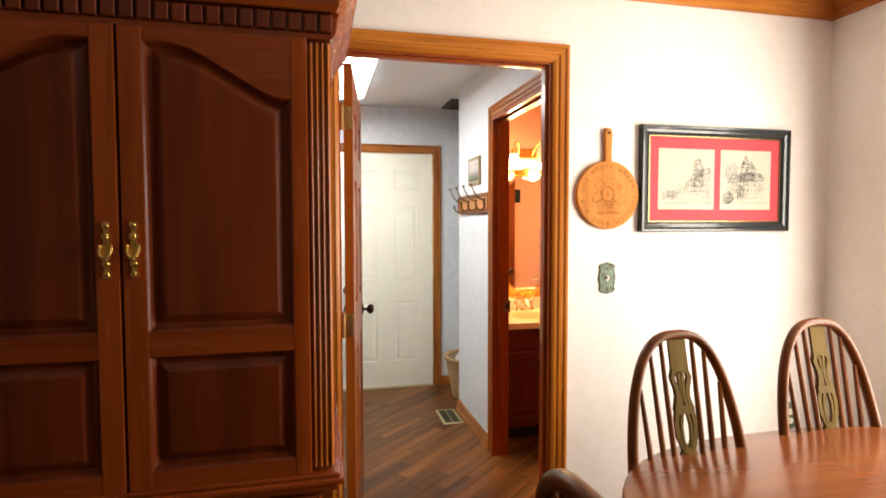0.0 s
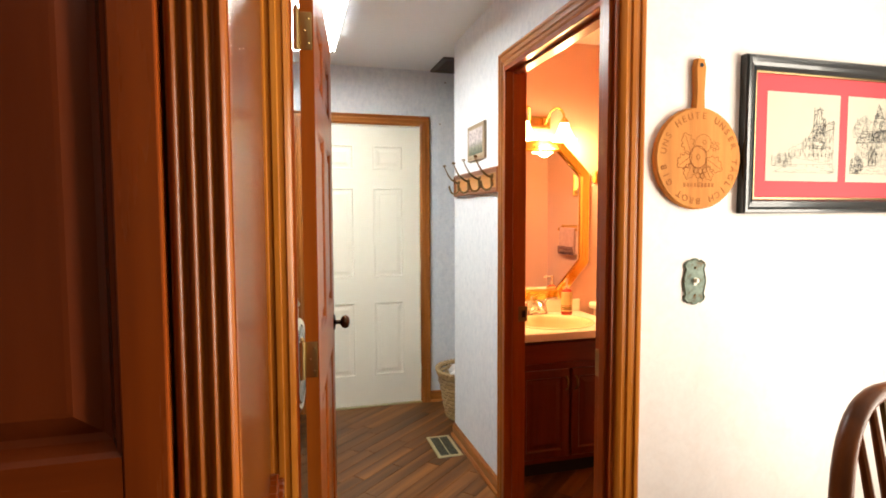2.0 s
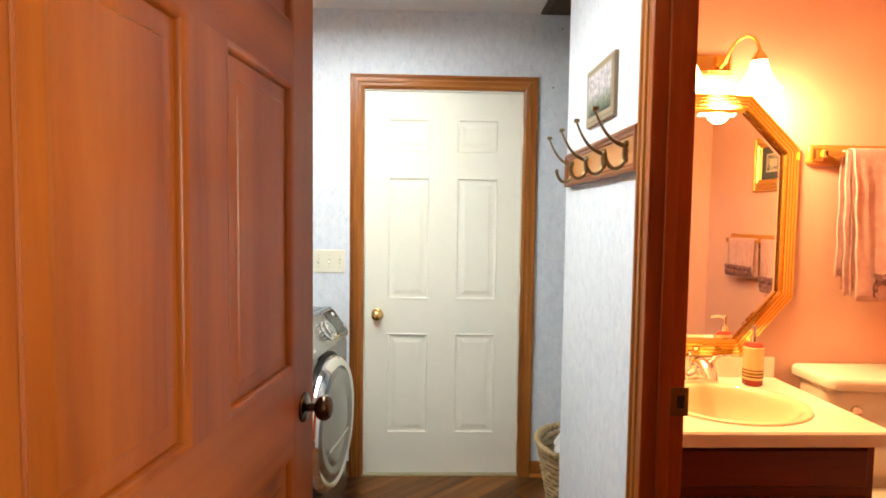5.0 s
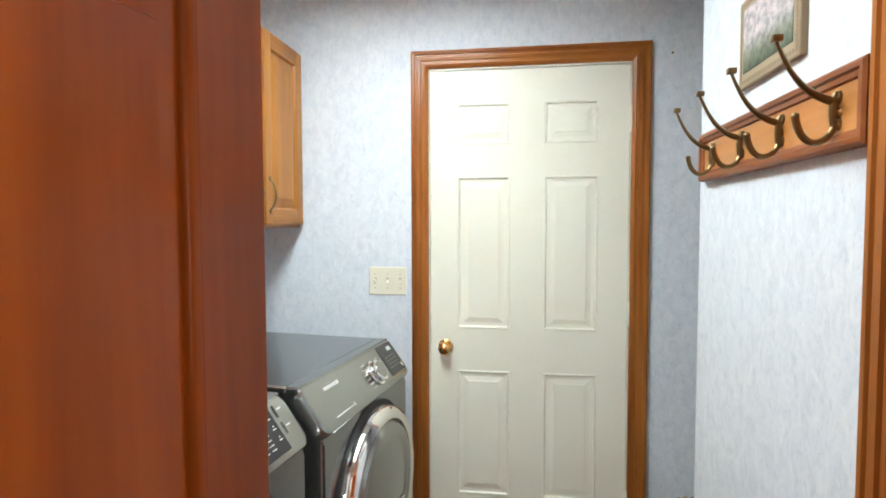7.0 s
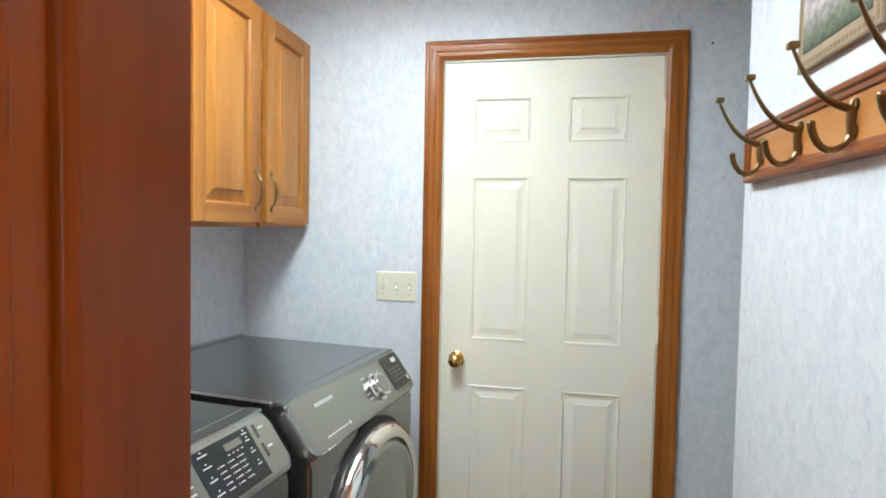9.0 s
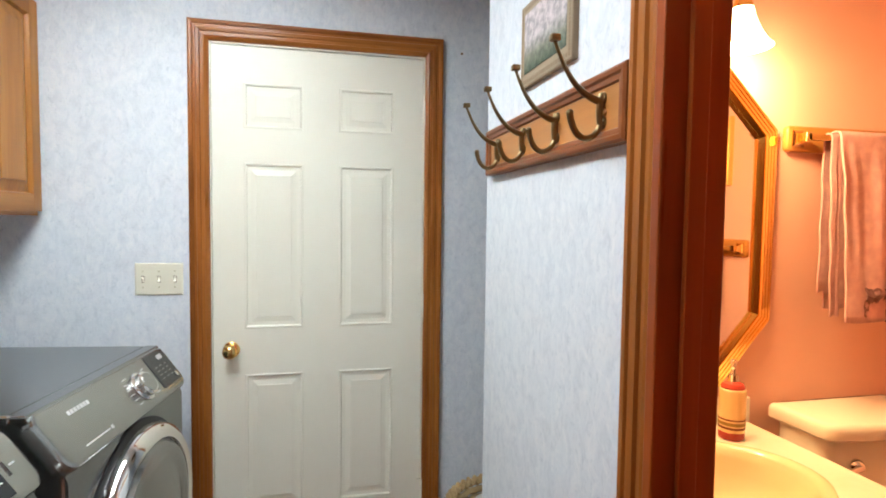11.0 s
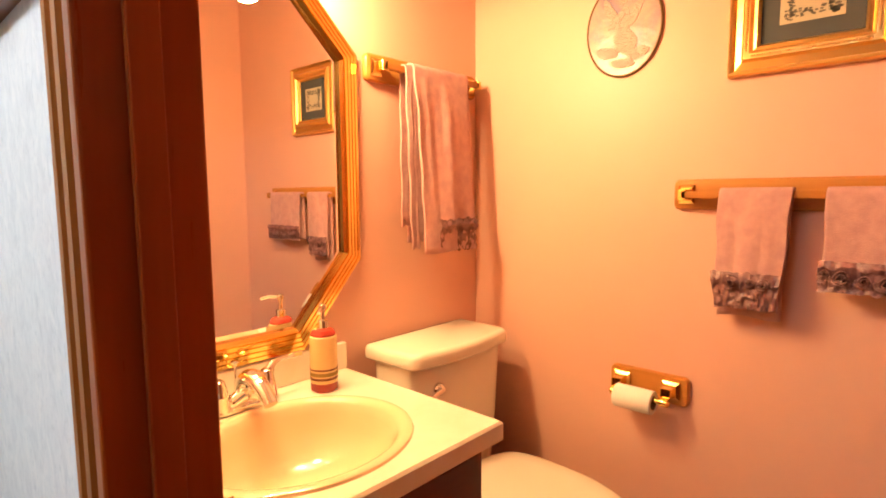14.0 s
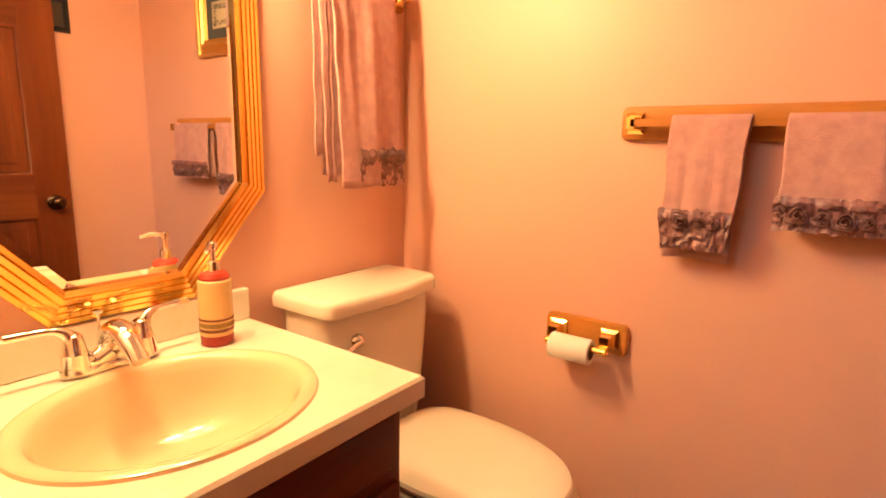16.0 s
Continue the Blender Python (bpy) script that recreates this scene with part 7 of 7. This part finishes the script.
# gilt framed picture on the same wall
gp = thing("gilt_picture", (XE, 2.82, 1.60), "gilt framed print with a slate mat and ornamental border", "picture")
G0, G1, GZ0, GZ1 = 2.638, 2.972, 1.560, 1.872
bm = bmesh.new()
sweep(bm, rect(G0, G1, GZ0, GZ1), [(0, 0.0), (0, 0.020), (0.004, 0.026), (0.010, 0.024), (0.014, 0.016), (0.030, 0.020), (0.036, 0.030), (0.048, 0.030), (0.055, 0.022), (0.062, 0.024), (0.068, 0.012)], we)
part("picture_frame", bm, GILT, gp, "deep gilt moulded frame")
bm = bmesh.new()
rng = random.Random(2)
for i in range(44):
    for u, v in ((G0 + 0.055 + i * (G1 - G0 - 0.11) / 43, GZ0 + 0.042), (G0 + 0.055 + i * (G1 - G0 - 0.11) / 43, GZ1 - 0.042), (G0 + 0.042, GZ0 + 0.055 + i * (GZ1 - GZ0 - 0.11) / 43), (G1 - 0.042, GZ0 + 0.055 + i * (GZ1 - GZ0 - 0.11) / 43)):
        ball(bm, we(u, v, 0.030), rng.uniform(0.002, 0.0042), 1)
part("beaded_ornament", bm, GILT, gp)
bm = bmesh.new()
prism(bm, rect(G0 + 0.064, G1 - 0.064, GZ0 + 0.064, GZ1 - 0.064), we, 0.002, 0.010)
part("mat_board", bm, GREY_BLUE, gp, "slate blue mat board")
bm = bmesh.new()
prism(bm, rect(G0 + 0.105, G1 - 0.105, GZ0 + 0.105, GZ1 - 0.105), we, 0.0102, 0.011)
part("print", bm, PRINT, gp, "cream print sheet")
bm = bmesh.new()
for k in range(240):
    e = rng.random() * 4
    s = rng.random()
    o = rng.uniform(0.004, 0.022)
    a, b, c, d = G0 + 0.112, G1 - 0.112, GZ0 + 0.112, GZ1 - 0.112
    u, v = ((a + (b - a) * s, c + o), (a + (b - a) * s, d - o), (a + o, c + (d - c) * s), (b - o, c + (d - c) * s))[int(e)]
    prism(bm, rect(u - 0.003, u + 0.003, v - 0.0018, v + 0.0018), we, 0.0112, 0.0116)
part("ornamental_border", bm, INK, gp)

# dark narrow frame by the bathroom door
bm = bmesh.new()
sweep(bm, rect(2.105, 2.20, 1.66, 1.80), [(0, 0.0), (0, 0.014), (0.01, 0.017), (0.02, 0.008)], north(YL), fill=True)
solid("small_dark_frame", bm, BLACK, "small dark frame on the pink wall beside the door", "picture")

# ---- floor planks ----
PLANK_MATS = [wood("plank_wood", (0.055, 0.017, 0.004), (0.145, 0.054, 0.013), (0.27, 0.112, 0.029), 0.34, "x", 0.06, spec=0.25)]
pm = PLANK_MATS[0]
pin = pm.node_tree.nodes["Principled BSDF"].inputs["Base Color"]
oi = nd(pm, "ShaderNodeObjectInfo")
colour_in(pm, mix(pm, 0.8, pin.links[0].from_socket, ramp(pm, oi.outputs["Random"], [(0.0, (0.55, 0.5, 0.48)), (0.5, (0.95, 0.92, 0.9)), (1.0, (1.35, 1.3, 1.2))]), "MULTIPLY"))
far_wood = mat("far_plank_wood", (0.22, 0.08, 0.018), 0.36, Specular_IOR_Level=0.25)
fw = coords(far_wood, (1, 1, 1), (0, 0, -42))
st = nd(far_wood, "ShaderNodeMapping")
st.inputs["Scale"].default_value = (0.9, 13, 13)
ln(far_wood, fw, st.inputs["Vector"])
gi = nd(far_wood, "ShaderNodeNewGeometry")
grain = ramp(far_wood, noise_tex(far_wood, st.outputs[0], 1.0, 5, 0.6), [(0.28, (0.055, 0.017, 0.004)), (0.5, (0.145, 0.054, 0.013)), (0.72, (0.27, 0.112, 0.029))])
colour_in(far_wood, mix(far_wood, 0.8, grain, ramp(far_wood, gi.outputs["Random Per Island"], [(0.0, (0.55, 0.5, 0.48)), (1.0, (1.35, 1.3, 1.2))]), "MULTIPLY"))
ANGLE = radians(42)
ca, sa = math.cos(ANGLE), math.sin(ANGLE)
PWID = 0.083
plank_mesh = {}


def plank_data(length):
    key = round(length, 2)
    if key not in plank_mesh:
        bm = box(-length / 2 + 0.0006, length / 2 - 0.0006, -PWID / 2 + 0.0006, PWID / 2 - 0.0006, -0.012, 0.0, bevel=0.0012, seg=1)
        me = bpy.data.meshes.new("plank")
        bm.to_mesh(me)
        bm.free()
        me.materials.append(PLANK_MATS[0])
        plank_mesh[key] = me
    return plank_mesh[key]


floor_ob = bpy.data.objects["floor"]
rng = random.Random(12)
rest_v, rest_f = [], []
count = 0


def cut(poly, axis, limit, sign):
    """The part of a flat outline on one side of a line."""
    res = []
    for p, q in zip(poly, poly[1:] + poly[:1]):
        dp, dq = sign * (p[axis] - limit), sign * (q[axis] - limit)
        if dp >= 0:
            res.append(p)
        if dp * dq < 0:
            k = dp / (dp - dq)
            res.append((p[0] + k * (q[0] - p[0]), p[1] + k * (q[1] - p[1])))
    return res


for r in range(-125, 110):
    s = -9.0 + rng.uniform(0, 0.9)
    while s < 6.5:
        length = rng.choice((0.45, 0.6, 0.75, 0.9))
        m = s + length / 2
        d = r * PWID
        x, y = m * ca - d * sa, m * sa + d * ca
        s += length
        if not (-4.8 < x < 3.3 and -7.3 < y < 5.4):
            continue
        hl, hw = length / 2 - 0.0005, PWID / 2 - 0.0005
        outline = [(x + lx * ca - ly * sa, y + lx * sa + ly * ca) for lx, ly in ((-hl, -hw), (hl, -hw), (hl, hw), (-hl, hw))]
        whole = all(any(x0 <= px <= x1 and y0 <= py <= y1 for x0, x1, y0, y1 in HOUSE) for px, py in outline)
        near = -0.75 < x < 2.0 and 1.75 < y < 4.75
        if whole and near and count < 300:
            ob = new("plank", plank_data(length))
            ob.parent = floor_ob
            ob.matrix_basis = pose(x, y, 0, 0, 0, math.degrees(ANGLE))
            count += 1
            continue
        for x0, x1, y0, y1 in HOUSE:
            piece = outline
            for axis, limit, sign in ((0, x0, 1), (0, x1, -1), (1, y0, 1), (1, y1, -1)):
                piece = cut(piece, axis, limit, sign) if piece else piece
            n = len(piece)
            if n < 3:
                continue
            k = len(rest_v)
            rest_v += [(px, py, z) for px, py in piece for z in (-0.012, 0.0)]
            rest_f += [tuple(k + 2 * i + 1 for i in range(n))] + [(k + 2 * i, k + (2 * i + 2) % (2 * n), k + (2 * i + 3) % (2 * n), k + 2 * i + 1) for i in range(n)]
me = bpy.data.meshes.new("far_planks")
me.from_pydata(rest_v, [], rest_f)
me.materials.append(far_wood)
fo = new("far_planks", me)
fo.parent = floor_ob
tagged(fo, kind="stuff")
